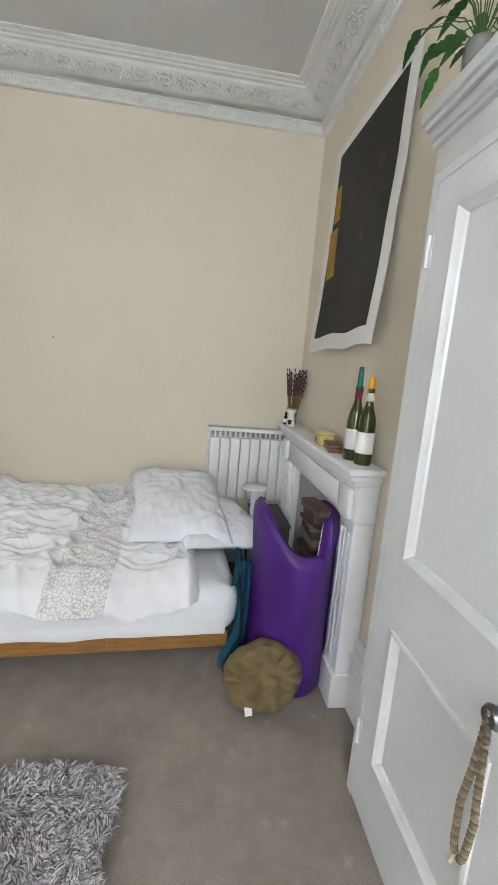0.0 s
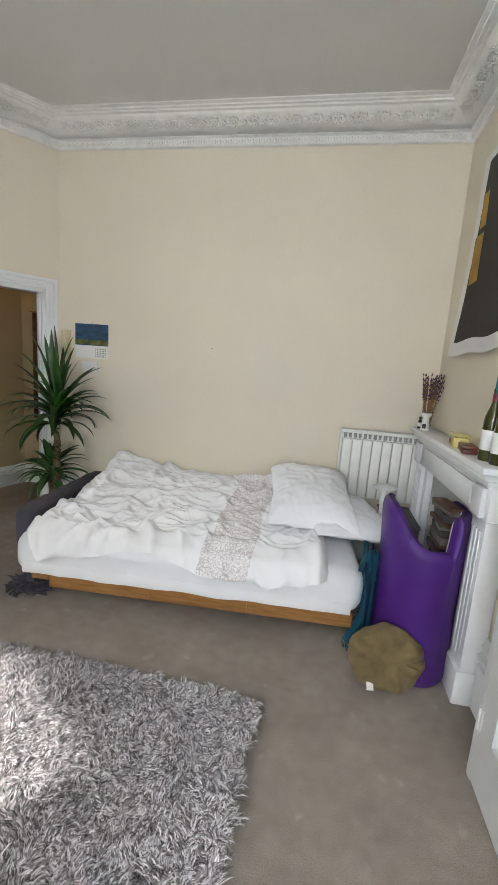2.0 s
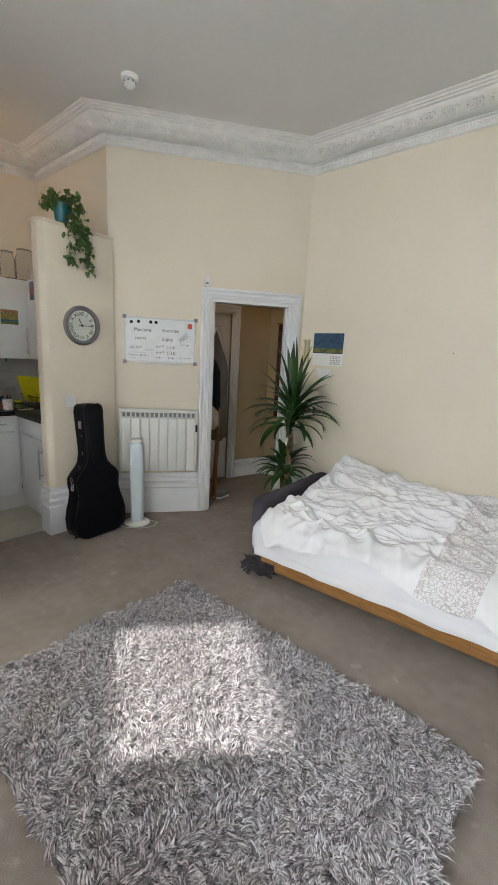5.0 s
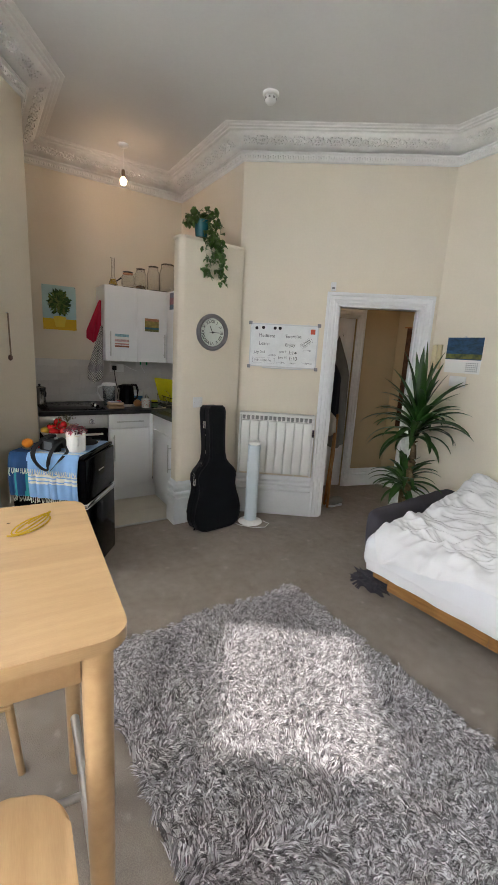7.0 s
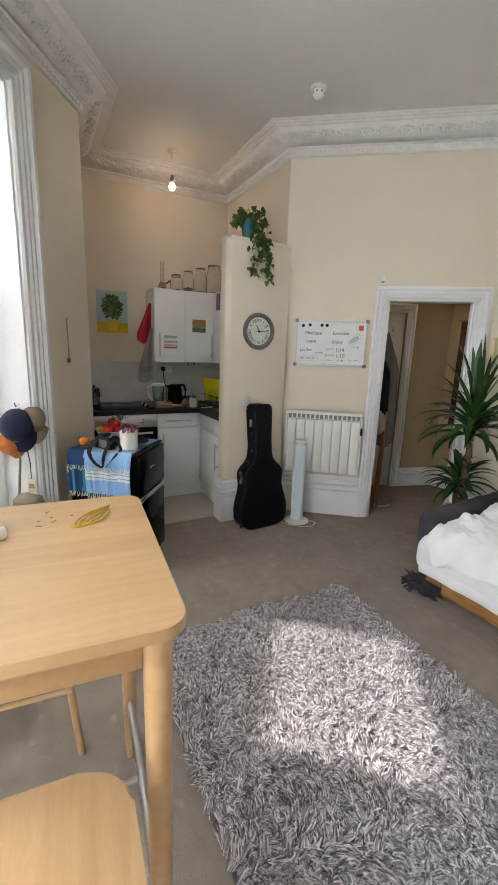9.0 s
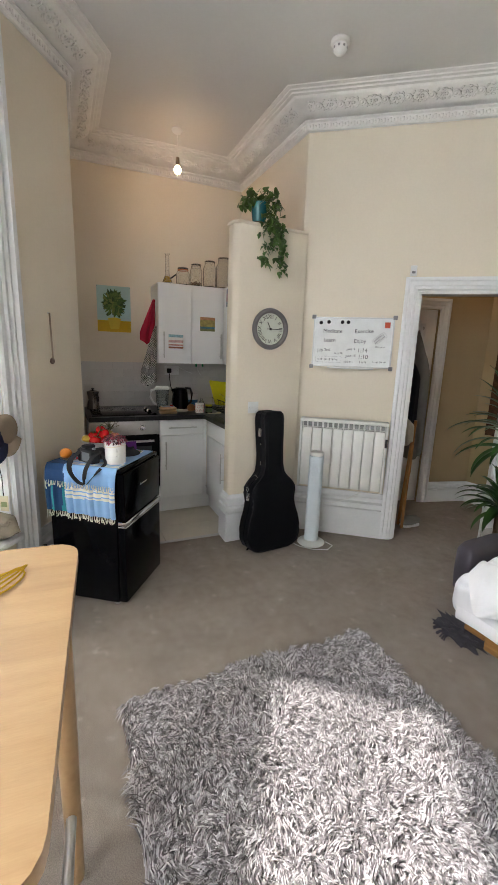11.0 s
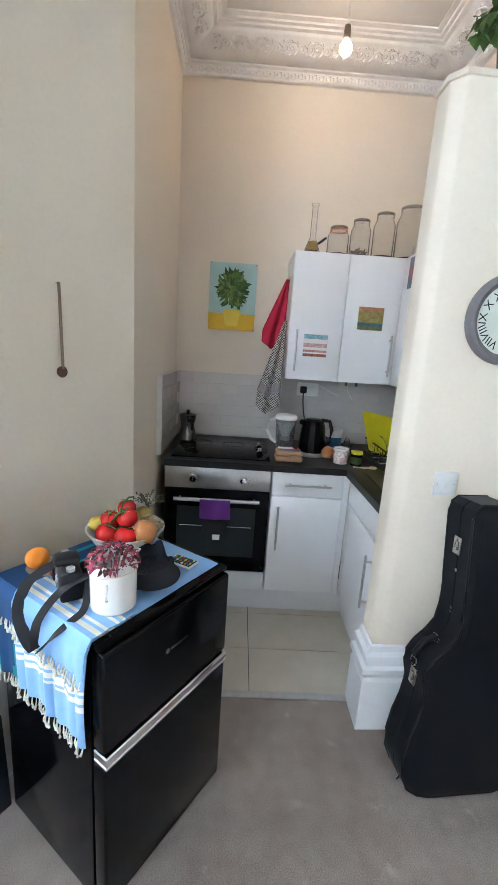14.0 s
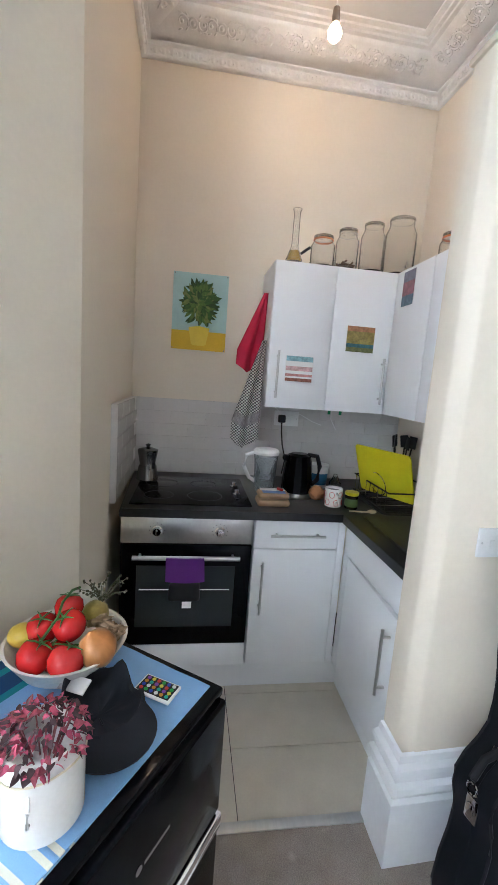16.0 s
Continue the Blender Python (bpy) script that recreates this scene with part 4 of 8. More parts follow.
for x in (0.03, FW - 0.03):
    for y in (0.08, FD - 0.05):
        bm = lathe([(0.014, 0), (0.016, 0.004), (0.016, 0.021)], 12)
        bmesh.ops.translate(bm, verts=bm.verts, vec=(x, y, 0))
        part("foot", bm, WHITE_METAL, fridge)
bm = bmesh.new()
box(bm, 0.222, -0.0012, 0.708, 0.290, 0.0, 0.715)
bmesh.ops.create_circle(bm, cap_ends=True, segments=16, radius=0.008, matrix=pose(0.209, -0.0012, 0.7115, 90))
part("badge", bm, CHROME, up, "small silver maker's badge")

# ---- guitar case leaning on the partition ----
def guitar_case(m):
    t = thing("guitar_case", m, "black hard-shell guitar case standing against the partition", "guitar case")
    prof = [(0.0, 0.12), (0.012, 0.165), (0.04, 0.205), (0.10, 0.229), (0.17, 0.231), (0.25, 0.215), (0.32, 0.192), (0.37, 0.182), (0.42, 0.183), (0.46, 0.190), (0.50, 0.186), (0.54, 0.160), (0.58, 0.118), (0.62, 0.090), (0.68, 0.078), (0.80, 0.077), (0.95, 0.082), (1.04, 0.085), (1.07, 0.078), (1.09, 0.055)]
    outline = [(-w, z) for z, w in prof] + [(w, z) for z, w in reversed(prof)]

    def ring_at(inset_, y):
        return [((x - math.copysign(min(inset_, abs(x) * 0.3), x)), y, min(max(z, inset_ * 0.8), 1.09 - inset_ * 0.8)) for x, z in outline]
    bm = bmesh.new()
    rows = [[bm.verts.new(p) for p in ring_at(i_, y)] for i_, y in ((0.03, 0.0), (0.010, -0.004), (0.0, -0.014), (0.0, -0.078), (-0.003, -0.080), (-0.003, -0.086), (0.0, -0.088), (0.0, -0.138), (0.010, -0.148), (0.03, -0.152), (0.06, -0.154))]
    n = len(rows[0])
    for a, b in zip(rows, rows[1:]):
        for i in range(n):
            bm.faces.new((a[i], a[(i + 1) % n], b[(i + 1) % n], b[i]))
    for r in (rows[0], rows[-1]):
        for i in range(n // 2 - 1):
            bm.faces.new((r[i], r[i + 1], r[n - 2 - i], r[n - 1 - i]))
    bmesh.ops.recalc_face_normals(bm, faces=bm.faces)
    part("shell", bm, CASE, t, smooth=35)
    for y in (-0.141, -0.012):
        part("piping", tube(ring_at(0.001, y), 0.0045, 6, close=True), BLACK_MATT, t, "black piping round the edge")
    for z, x, lean in ((0.93, -0.0815, 2), (0.44, -0.187, 6)):
        latch = part("latch", boxed(-0.007, -0.102, -0.032, 0.002, -0.062, 0.032, 0.004, m=pose(x, 0, z, 0, lean, 0)), CHROME, t, "chrome latch")
        part("catch", boxed(-0.013, -0.092, -0.016, -0.0075, -0.072, 0.016, 0.003, m=pose(x, 0, z, 0, lean, 0)), CHROME, latch)
    for z, x in ((0.84, -0.078), (0.70, -0.079), (0.685, -0.079)):
        part("stud", lathe([(0.006, 0.0), (0.006, 0.003), (0.0, 0.005)], 10, m=pose(x, -0.083, z, 0, -90, 0)), CHROME, t, "chrome stud")
    for z, x in ((0.50, -0.187), (0.585, -0.115)):
        part("handle_ring", tube([(x - 0.008, -0.083 + 0.016 * math.cos(q), z + 0.016 * math.sin(q)) for q in (2 * math.pi * j / 12 for j in range(12))], 0.0035, 6, close=True), CHROME, t, "chrome handle ring")
    part("handle", tube([(-0.190, -0.083, 0.50), (-0.196, -0.083, 0.53), (-0.165, -0.083, 0.575), (-0.120, -0.083, 0.59)], 0.011, 8), BLACK_MATT, t)
    for x in (-0.155, -0.13):
        part("foot_stud", tube([(x, -0.05, 0.035), (x - 0.05, -0.075, 0.010)], 0.006, 8), CHROME, t, "chrome foot stud")
    return t


guitar_case(pose(-3.515, 1.632, 0.0, 0, 0, 96) @ pose(0, 0, 0, -5, 0, 0) @ Matrix.Diagonal((1.03, 1, 0.99, 1)))

# ---- tower fan heater ----
fan = thing("tower_fan", (-3.40, 2.02, 0), "slim white tower fan on a round base", "fan")
part("base", lathe([(0.105, 0.0), (0.112, 0.006), (0.108, 0.014), (0.06, 0.024), (0.05, 0.03)], 32), WHITE_METAL, fan)
FANW = material("pale_blue_white_plastic", (0.70, 0.78, 0.83), 0.4, 0.03, 6, 0.03)
bm = prism(rounded(-0.055, -0.05, 0.055, 0.05, 0.035), 0.0305, 0.74, bevel=0.01)
part("column", bm, FANW, fan)
for i in range(9):
    part("grille_slat", boxed(-0.0365 + i * 0.0085, -0.0525, 0.10, -0.0315 + i * 0.0085, -0.0503, 0.66, 0.0), FANW, fan, smooth=0)
part("top_cap", prism(rounded(-0.05, -0.045, 0.05, 0.045, 0.03), 0.7405, 0.77, bevel=0.008), WHITE_METAL, fan)
fan.matrix_world = pose(-3.405, 2.0, 0, 0, 0, 50)

# ---- kitchen units ----
def bar_handle(parent, p0, p1, out):
    bm = tube([p0, p1], 0.006, 10)
    a, b, o = Vector(p0), Vector(p1), Vector(out)
    for k in (0.12, 0.88):
        c = a.lerp(b, k)
        tube([c, c - o], 0.005, 8, bm)
    return part("handle", bm, STEEL, parent, "brushed steel bar handle")


KX = -4.41
y_l, y_ov, y_c = 0.375, 0.975, 1.415
oven_unit = thing("oven_housing", (KX, y_l, 0), "white base unit holding the built-in oven", "cabinet")
part("side_panel", boxed(-0.57, 0.0, 0.15, -0.025, 0.018, 0.893), CAB, oven_unit, smooth=0)
part("side_panel", boxed(-0.57, 0.577, 0.15, -0.025, 0.595, 0.893), CAB, oven_unit, smooth=0)
part("lower_panel", boxed(-0.022, 0.002, 0.15, 0.0, 0.593, 0.262, 0.002), CAB, oven_unit)
oven = thing("oven", (KX, y_l, 0), "black glass built-in oven with a steel control panel", "oven")
part("oven_body", boxed(-0.55, 0.02, 0.265, -0.023, 0.575, 0.88), BLACK_MATT, oven, smooth=0)
part("control_panel", boxed(-0.0225, 0.003, 0.765, 0.004, 0.592, 0.888, 0.003), STEEL, oven, "brushed steel control panel")
door = part("oven_door", boxed(-0.0225, 0.003, 0.268, 0.006, 0.592, 0.760, 0.004), BLACK_GLOSS, oven, "black glass drop-down door")
OVGLASS = material("smoked_oven_glass", (0.035, 0.04, 0.042), 0.07, 0.1, 3, 0.0)
dull(OVGLASS, 0.22)
part("door_window", boxed(0.0065, 0.075, 0.36, 0.008, 0.52, 0.66), OVGLASS, door, smooth=0)
part("oven_shelf", tube([(0.0095, 0.09, 0.545), (0.0095, 0.50, 0.545)], 0.0018, 6), STEEL, door)
bm = tube([(0.045, 0.06, 0.713), (0.045, 0.535, 0.713)], 0.010, 12)
for y in (0.09, 0.505):
    tube([(0.045, y, 0.713), (0.0065, y, 0.713)], 0.006, 8, bm)
part("oven_handle", bm, STEEL, door, "steel door handle")
for y in (0.16, 0.44):
    bm = lathe([(0.024, 0.0), (0.024, 0.006), (0.019, 0.010), (0.017, 0.026), (0.0, 0.028)], 24, m=pose(0.0042, y, 0.826, 0, 90, 0))
    k = part("knob", bm, CHROME, oven, "steel control knob")
    bm = boxed(0.030, y - 0.003, 0.815, 0.040, y + 0.003, 0.838, 0.001)
    part("knob_grip", bm, CHROME, k)
    bm = bmesh.new()
    for q in range(9):
        a = radians(-120 + 30 * q)
        box(bm, 0.0042, y + 0.034 * math.sin(a) - 0.0015, 0.826 + 0.034 * math.cos(a) - 0.0015, 0.0046, y + 0.034 * math.sin(a) + 0.0015, 0.826 + 0.034 * math.cos(a) + 0.0015)
    part("dial_marks", bm, BLACK_MATT, oven, smooth=0)

base = thing("base_cabinet", (KX, y_ov, 0), "white laminate base cabinet with a drawer over a door", "cabinet", "kitchen base units")
W1 = y_c - y_ov - 0.035
part("carcass", boxed(-0.57, 0.0, 0.15, -0.021, W1, 0.893), CAB, base, smooth=0)
dr = part("drawer", boxed(-0.02, 0.002, 0.745, 0.0, W1 - 0.002, 0.888, 0.002), CAB, base)
bar_handle(dr, (0.032, W1 / 2 - 0.13, 0.818), (0.032, W1 / 2 + 0.13, 0.818), (0.032, 0, 0))
do = part("door", boxed(-0.02, 0.002, 0.153, 0.0, W1 - 0.002, 0.741, 0.002), CAB, base)
bar_handle(do, (0.032, 0.045, 0.43), (0.032, 0.045, 0.69), (0.032, 0, 0))
part("corner_post", boxed(-0.05, W1 + 0.001, 0.15, -0.004, W1 + 0.034, 0.893, 0.002), CAB, base)

sink_unit = thing("sink_cabinet", (KX, y_c, 0), "white laminate sink cabinet, its door ajar by the partition", "cabinet", "kitchen base units")
SW_ = 0.60
part("carcass", boxed(0.0, 0.024, 0.15, SW_, 0.55, 0.893), CAB, sink_unit, smooth=0)
part("blank_panel", boxed(0.004, 0.0, 0.735, SW_, 0.02, 0.888, 0.002), CAB, sink_unit)
part("filler_panel", boxed(0.0, 0.001, 0.15, 0.052, 0.02, 0.733, 0.001), CAB, sink_unit)
sd = part("door", boxed(0.0, 0.0, 0.0, 0.52, 0.02, 0.575, 0.002), CAB, sink_unit)
sd.matrix_local = pose(0.055, 0.001, 0.153, 0, 0, -1.6)
bar_handle(sd, (0.47, -0.032, 0.26), (0.47, -0.032, 0.52), (0, -0.032, 0))

tagged(part("plinth", boxed(KX - 0.60, y_l, 0.0, KX - 0.045, y_c + 0.05, 0.149), CAB, smooth=0), "white plinth board under the kitchen units", "plinth")
tagged(part("plinth", boxed(KX - 0.0445, y_c + 0.045, 0.0, TX - 0.005, y_c + 0.2, 0.149), CAB, smooth=0), "white plinth board under the sink cabinet", "plinth")

WT0, WT1 = 0.894, 0.932
bm = prism([(-5.088, 0.34), (KX + 0.035, 0.375), (KX + 0.035, y_c - 0.035), (-3.803, y_c - 0.035), (-3.803, 1.972), (-5.088, 1.972)], WT0, WT1, bevel=0.005)
tagged(part("worktop", bm, WORKTOP), "black laminate L-shaped worktop", "worktop")

hob = thing("hob", (KX, y_l, WT1), "black glass ceramic hob with four knobs", "hob")
part("glass_plate", boxed(-0.535, 0.03, 0.0005, -0.03, 0.585, 0.007, 0.003), BLACK_GLOSS, hob)
RINGM = material("hob_ring_print", (0.10, 0.10, 0.105), 0.25, 0.05, 9, 0.0)
for x, y, r in ((-0.40, 0.15, 0.085), (-0.17, 0.15, 0.07), (-0.40, 0.37, 0.07), (-0.17, 0.37, 0.085)):
    bm = lathe([(r, 0.0072), (r, 0.0076), (r - 0.003, 0.0076), (r - 0.003, 0.0072), (r, 0.0072)], 40, m=pose(x, y, 0))
    part("heating_zone", bm, RINGM, hob)
for i in range(4):
    part("knob", lathe([(0.019, 0.0075), (0.019, 0.012), (0.014, 0.016), (0.012, 0.032), (0, 0.033)], 18, m=pose(-0.36 + i * 0.075, 0.53, 0)), CHROME if i % 2 == 0 else BLACK_GLOSS, hob)

SINK = material("dark_composite_sink", (0.03, 0.03, 0.034), 0.4, 0.2, 30, 0.1)
sink = thing("sink", (-4.12, 1.68, WT1), "dark composite sink set in the worktop", "sink")
bm = bmesh.new()
o, i_, f_ = rounded(-0.25, -0.22, 0.25, 0.22, 0.05), rounded(-0.225, -0.195, 0.225, 0.195, 0.045), rounded(-0.19, -0.16, 0.19, 0.16, 0.04)
rows = [[bm.verts.new((x, y, z)) for x, y in ol] for ol, z in ((o, 0.0006), (o, 0.007), (i_, 0.009), (f_, 0.002))]
for a, b in zip(rows, rows[1:]):
    for k in range(len(a)):
        bm.faces.new((a[k], a[(k + 1) % len(a)], b[(k + 1) % len(a)], b[k]))
bm.faces.new(rows[-1])
part("basin", bm, SINK, sink)
part("tap", tube([(0.0, 0.16, 0.005), (0.0, 0.16, 0.20), (0.0, 0.10, 0.25), (0.0, 0.04, 0.23)], 0.010, 10), CHROME, sink)


def wall_unit(m, w, d, h, doors, label):
    t = thing("wall_cabinet", m, label, "cabinet", "kitchen wall units")
    part("carcass", boxed(0, 0.0, 0, w, d, h), CAB, t, smooth=0)
    for x0, x1, hx in doors:
        dd = part("door", boxed(x0 + 0.0015, -0.020, 0.0, x1 - 0.0015, -0.0015, h, 0.002), CAB, t)
        if hx is not None:
            bar_handle(dd, (hx, -0.050, 0.05), (hx, -0.050, 0.29), (0, -0.030, 0))
    return t


CZ = 1.383
wall_unit(pose(-4.75, 1.035, CZ, 0, 0, 90), 0.655, 0.335, 0.725, [(0.0, 0.318, 0.045), (0.318, 0.65, 0.608)], "white laminate wall cabinet with two doors, jars on its top")
wall_unit(pose(-4.728, 1.695, CZ, 0, 0, 0), 0.52, 0.272, 0.725, [(0.0, 0.335, None), (0.337, 0.52, None)], "white laminate wall cabinet on the side wall")

# ---- small helpers ----
def color(name, c, rough=0.5, **k):
    return material(name, c, rough, k.pop("vary", 0.08), k.pop("scale", 12), k.pop("bump", 0.05), **k)


RED = color("tomato_red", (0.46, 0.012, 0.012), 0.2, coat=0.1)
GREEN = color("stem_green", (0.06, 0.14, 0.025), 0.6, vary=0.3)
CREAM = color("cream_paper", (0.70, 0.62, 0.45), 0.7)
NAVY = color("navy_cotton", (0.012, 0.018, 0.055), 0.9, vary=0.2, bump=0.3)
ORANGE = color("orange_skin", (0.70, 0.22, 0.012), 0.4, bump=0.2, grain=300)
YELLOW = color("yellow_plastic", (0.62, 0.56, 0.01), 0.3)
WHITE_CHINA = color("white_china", (0.80, 0.79, 0.76), 0.2, coat=0.4)
GREYPL = color("grey_plastic", (0.25, 0.25, 0.26), 0.5)
PINK = color("dried_pink_petals", (0.36, 0.07, 0.10), 0.8, vary=0.5, scale=30)
WHITEPL = color("white_plastic", (0.78, 0.78, 0.77), 0.35)
BLUE_CLOTH = color("sky_blue_cotton", (0.24, 0.44, 0.74), 0.95, vary=0.1, bump=0.4, grain=400, sheen=0.2)
NAVY_STRIPE = color("navy_teal_stripe", (0.015, 0.06, 0.17), 0.95, bump=0.4, grain=400)
TEAL_STRIPE = color("teal_stripe", (0.02, 0.25, 0.30), 0.95, bump=0.4, grain=400)
CREAM_STRIPE = color("cream_stripe", (0.74, 0.72, 0.62), 0.95, bump=0.4, grain=400)


def text(name, body, size, m, mat, parent, align="CENTER"):
    cu = bpy.data.curves.new(name, "FONT")
    cu.body, cu.size, cu.align_x, cu.align_y = body, size, align, "CENTER"
    cu.extrude = 0.0002
    cu.materials.append(mat)
    ob = new(name, cu)
    ob.parent = parent
    ob.matrix_local = m
    return ob


def blob(rx, ry, rz, m=None, amp=0.0, freq=8.0, sub=3, bm=None, seed=0.0):
    bm = bm or bmesh.new()
    vs = bmesh.ops.create_icosphere(bm, subdivisions=sub, radius=1.0)["verts"]
    for v in vs:
        k = 1 + amp * noise.noise(v.co * freq * 0.3 + Vector((seed, 0, 0)))
        v.co = Vector((v.co.x * rx * k, v.co.y * ry * k, v.co.z * rz * k))
    if m is not None:
        bmesh.ops.transform(bm, matrix=m, verts=vs)
    return bm


def leaf_mesh(name, length, width, mat, tip=0.5, fold=0.15, droop=0.25, n=7, lobes=0):
    """A pointed leaf along +x with a fold down its middle, drooping at its end."""
    bm = bmesh.new()
    rows = []
    for i in range(n + 1):
        u = i / n
        w = width / 2 * (math.sin(math.pi * min(1, u ** tip)) ** 0.8 if 0 < u < 1 else 0.06)
        if lobes:
            w *= 0.72 + 0.34 * abs(math.cos(u * math.pi * lobes))
        z = -droop * length * u * u
        rows.append([bm.verts.new((u * length, s * w, z + abs(s) * w * fold)) for s in (-1, 0, 1)])
    for a, b in zip(rows, rows[1:]):
        for j in range(2):
            bm.faces.new((a[j], a[j + 1], b[j + 1], b[j]))
    me = link_mesh(name, bm, mat, 60)
    return me


def put_leaf(me, parent, m, name="leaf"):
    ob = new(name, me)
    ob.parent = parent
    ob.matrix_local = m
    return ob


LEAF = color("yucca_green", (0.030, 0.088, 0.016), 0.32, vary=0.45, scale=9, random_tint=0.25)
IVY = color("ivy_green", (0.075, 0.155, 0.03), 0.4, vary=0.4, scale=30, random_tint=0.35)
BARK = color("yucca_bark", (0.16, 0.11, 0.06), 0.9, vary=0.5, scale=30, bump=0.6)

# ---- ceiling rose, bulb, smoke alarm ----
pend = thing("pendant_lamp", (-4.56, 1.178, H), "bare glowing bulb on a white flex from a ceiling rose", "ceiling light")
part("ceiling_rose", lathe([(0.0, -0.030), (0.020, -0.030), (0.040, -0.018), (0.048, -0.004), (0.048, 0.0)], 24), WHITEPL, pend)
part("flex", tube([(0, 0, -0.03), (0, 0, -0.20)], 0.0035, 8), WHITEPL, pend)
part("lamp_holder", lathe([(0.006, -0.20), (0.014, -0.205), (0.017, -0.235), (0.017, -0.262), (0.012, -0.266)], 16), color("brown_bakelite", (0.20, 0.15, 0.11), 0.4), pend)
part("bulb", lathe([(0.012, -0.2665), (0.019, -0.273), (0.0265, -0.286), (0.029, -0.299), (0.026, -0.313), (0.016, -0.324), (0.0, -0.328)], 24), glow("warm_bulb", (1.0, 0.66, 0.40), 72), pend, "lit warm bulb")

smoke = thing("smoke_alarm", (-3.14, 1.785, H), "round white smoke alarm on the ceiling", "smoke alarm")
part("base", lathe([(0.055, 0.0), (0.057, -0.012), (0.05, -0.02), (0.0, -0.02)], 28), WHITEPL, smoke)
part("sensor", lathe([(0.036, -0.0205), (0.04, -0.03), (0.038, -0.05), (0.024, -0.066), (0.0, -0.07)], 24), WHITEPL, smoke)
for i in range(8):
    a = 2 * math.pi * i / 8
    part("vent_slot", boxed(-0.006, -0.002, -0.045, 0.006, 0.002, -0.034, 0, m=pose(0.0392 * math.cos(a), 0.0392 * math.sin(a), 0, 0, 0, math.degrees(a) + 90)), GREYPL, smoke, smooth=0)

# ---- partition: clock, switch, ivy on top ----
face = line_pose((-3.672, 1.415), (-3.70, 1.972))
PF = line_pose((-3.70, 1.972), (-3.672, 1.415))


def on_partition(y, z):
    k = (y - 1.415) / (1.972 - 1.415)
    return Matrix.Translation((-3.672 - 0.028 * k, y, z)) @ pose(0, 0, 0, 90, 0, 92.9)


ck = thing("wall_clock", on_partition(1.675, 1.692), "round wall clock with a grey rim and black roman numerals", "clock")
part("rim", lathe([(0.150, 0.0), (0.154, 0.012), (0.148, 0.030), (0.136, 0.036), (0.120, 0.026), (0.117, 0.012), (0.117, 0.0), (0.150, 0.0)], 56), color("grey_clock_rim", (0.17, 0.16, 0.165), 0.55, bump=0.2), ck)
part("face", lathe([(0.0, 0.010), (0.119, 0.010), (0.119, 0.004), (0.0, 0.004)], 48), color("clock_face", (0.64, 0.69, 0.62), 0.5), ck)
for h, numeral in enumerate(("XII", "I", "II", "III", "IIII", "V", "VI", "VII", "VIII", "IX", "X", "XI")):
    a = radians(90 - 30 * h)
    text("numeral", numeral, 0.041, pose(0.090 * math.cos(a), 0.090 * math.sin(a), 0.0107, 0, 0, -30 * h), BLACK_MATT, ck)
part("hour_hand", boxed(-0.0028, -0.012, 0.014, 0.0028, 0.058, 0.0155, m=pose(0, 0, 0, 0, 0, 27)), BLACK_MATT, ck, smooth=0)
part("minute_hand", boxed(-0.0022, -0.030, 0.017, 0.0022, 0.092, 0.0185, m=pose(0, 0, 0, 0, 0, -90)), BLACK_MATT, ck, smooth=0)
part("boss", lathe([(0.008, 0.012), (0.008, 0.021), (0.0, 0.022)], 14), BLACK_MATT, ck)


def plate(name, m, w, h, label, category, toggles=1, mat=WHITEPL):
    t = thing(name, m, label, category)
    part("plate", boxed(-w / 2, -h / 2, 0.0, w / 2, h / 2, 0.009, 0.003), mat, t)
    for i in range(toggles):
        x = (i - (toggles - 1) / 2) * 0.03
        part("rocker", boxed(x - 0.008, -0.012, 0.0093, x + 0.008, 0.012, 0.013, 0.002, m=pose(0, 0, 0, 6)), mat, t)
    for x in (-w / 2 + 0.012, w / 2 - 0.012):
        part("screw", lathe([(0.0035, 0.0092), (0.003, 0.0102), (0, 0.0104)], 10, m=pose(x, 0, 0)), STEEL, t)
    return t


plate("light_switch", on_partition(1.556, 1.092), 0.09, 0.09, "white light switch plate", "light switch")
CAN = thing("ivy_pot", (-3.735, 1.575, PH + 0.035), "glazed turquoise pot of trailing ivy on the partition", "plant pot")
part("pot", lathe([(0.0, 0.001), (0.044, 0.001), (0.050, 0.02), (0.062, 0.125), (0.064, 0.13), (0.058, 0.13), (0.054, 0.11), (0.0, 0.108)], 32), color("turquoise_glaze", (0.02, 0.16, 0.20), 0.2, coat=0.5), CAN, "turquoise glazed pot")
IV = [leaf_mesh("ivy_leaf", 0.050, 0.046, IVY, 0.45, 0.12, 0.25, 8, 2.5), leaf_mesh("ivy_leaf", 0.040, 0.038, IVY, 0.5, 0.2, 0.1, 8, 2.5)]
rng = random.Random(11)
strand_no = 0
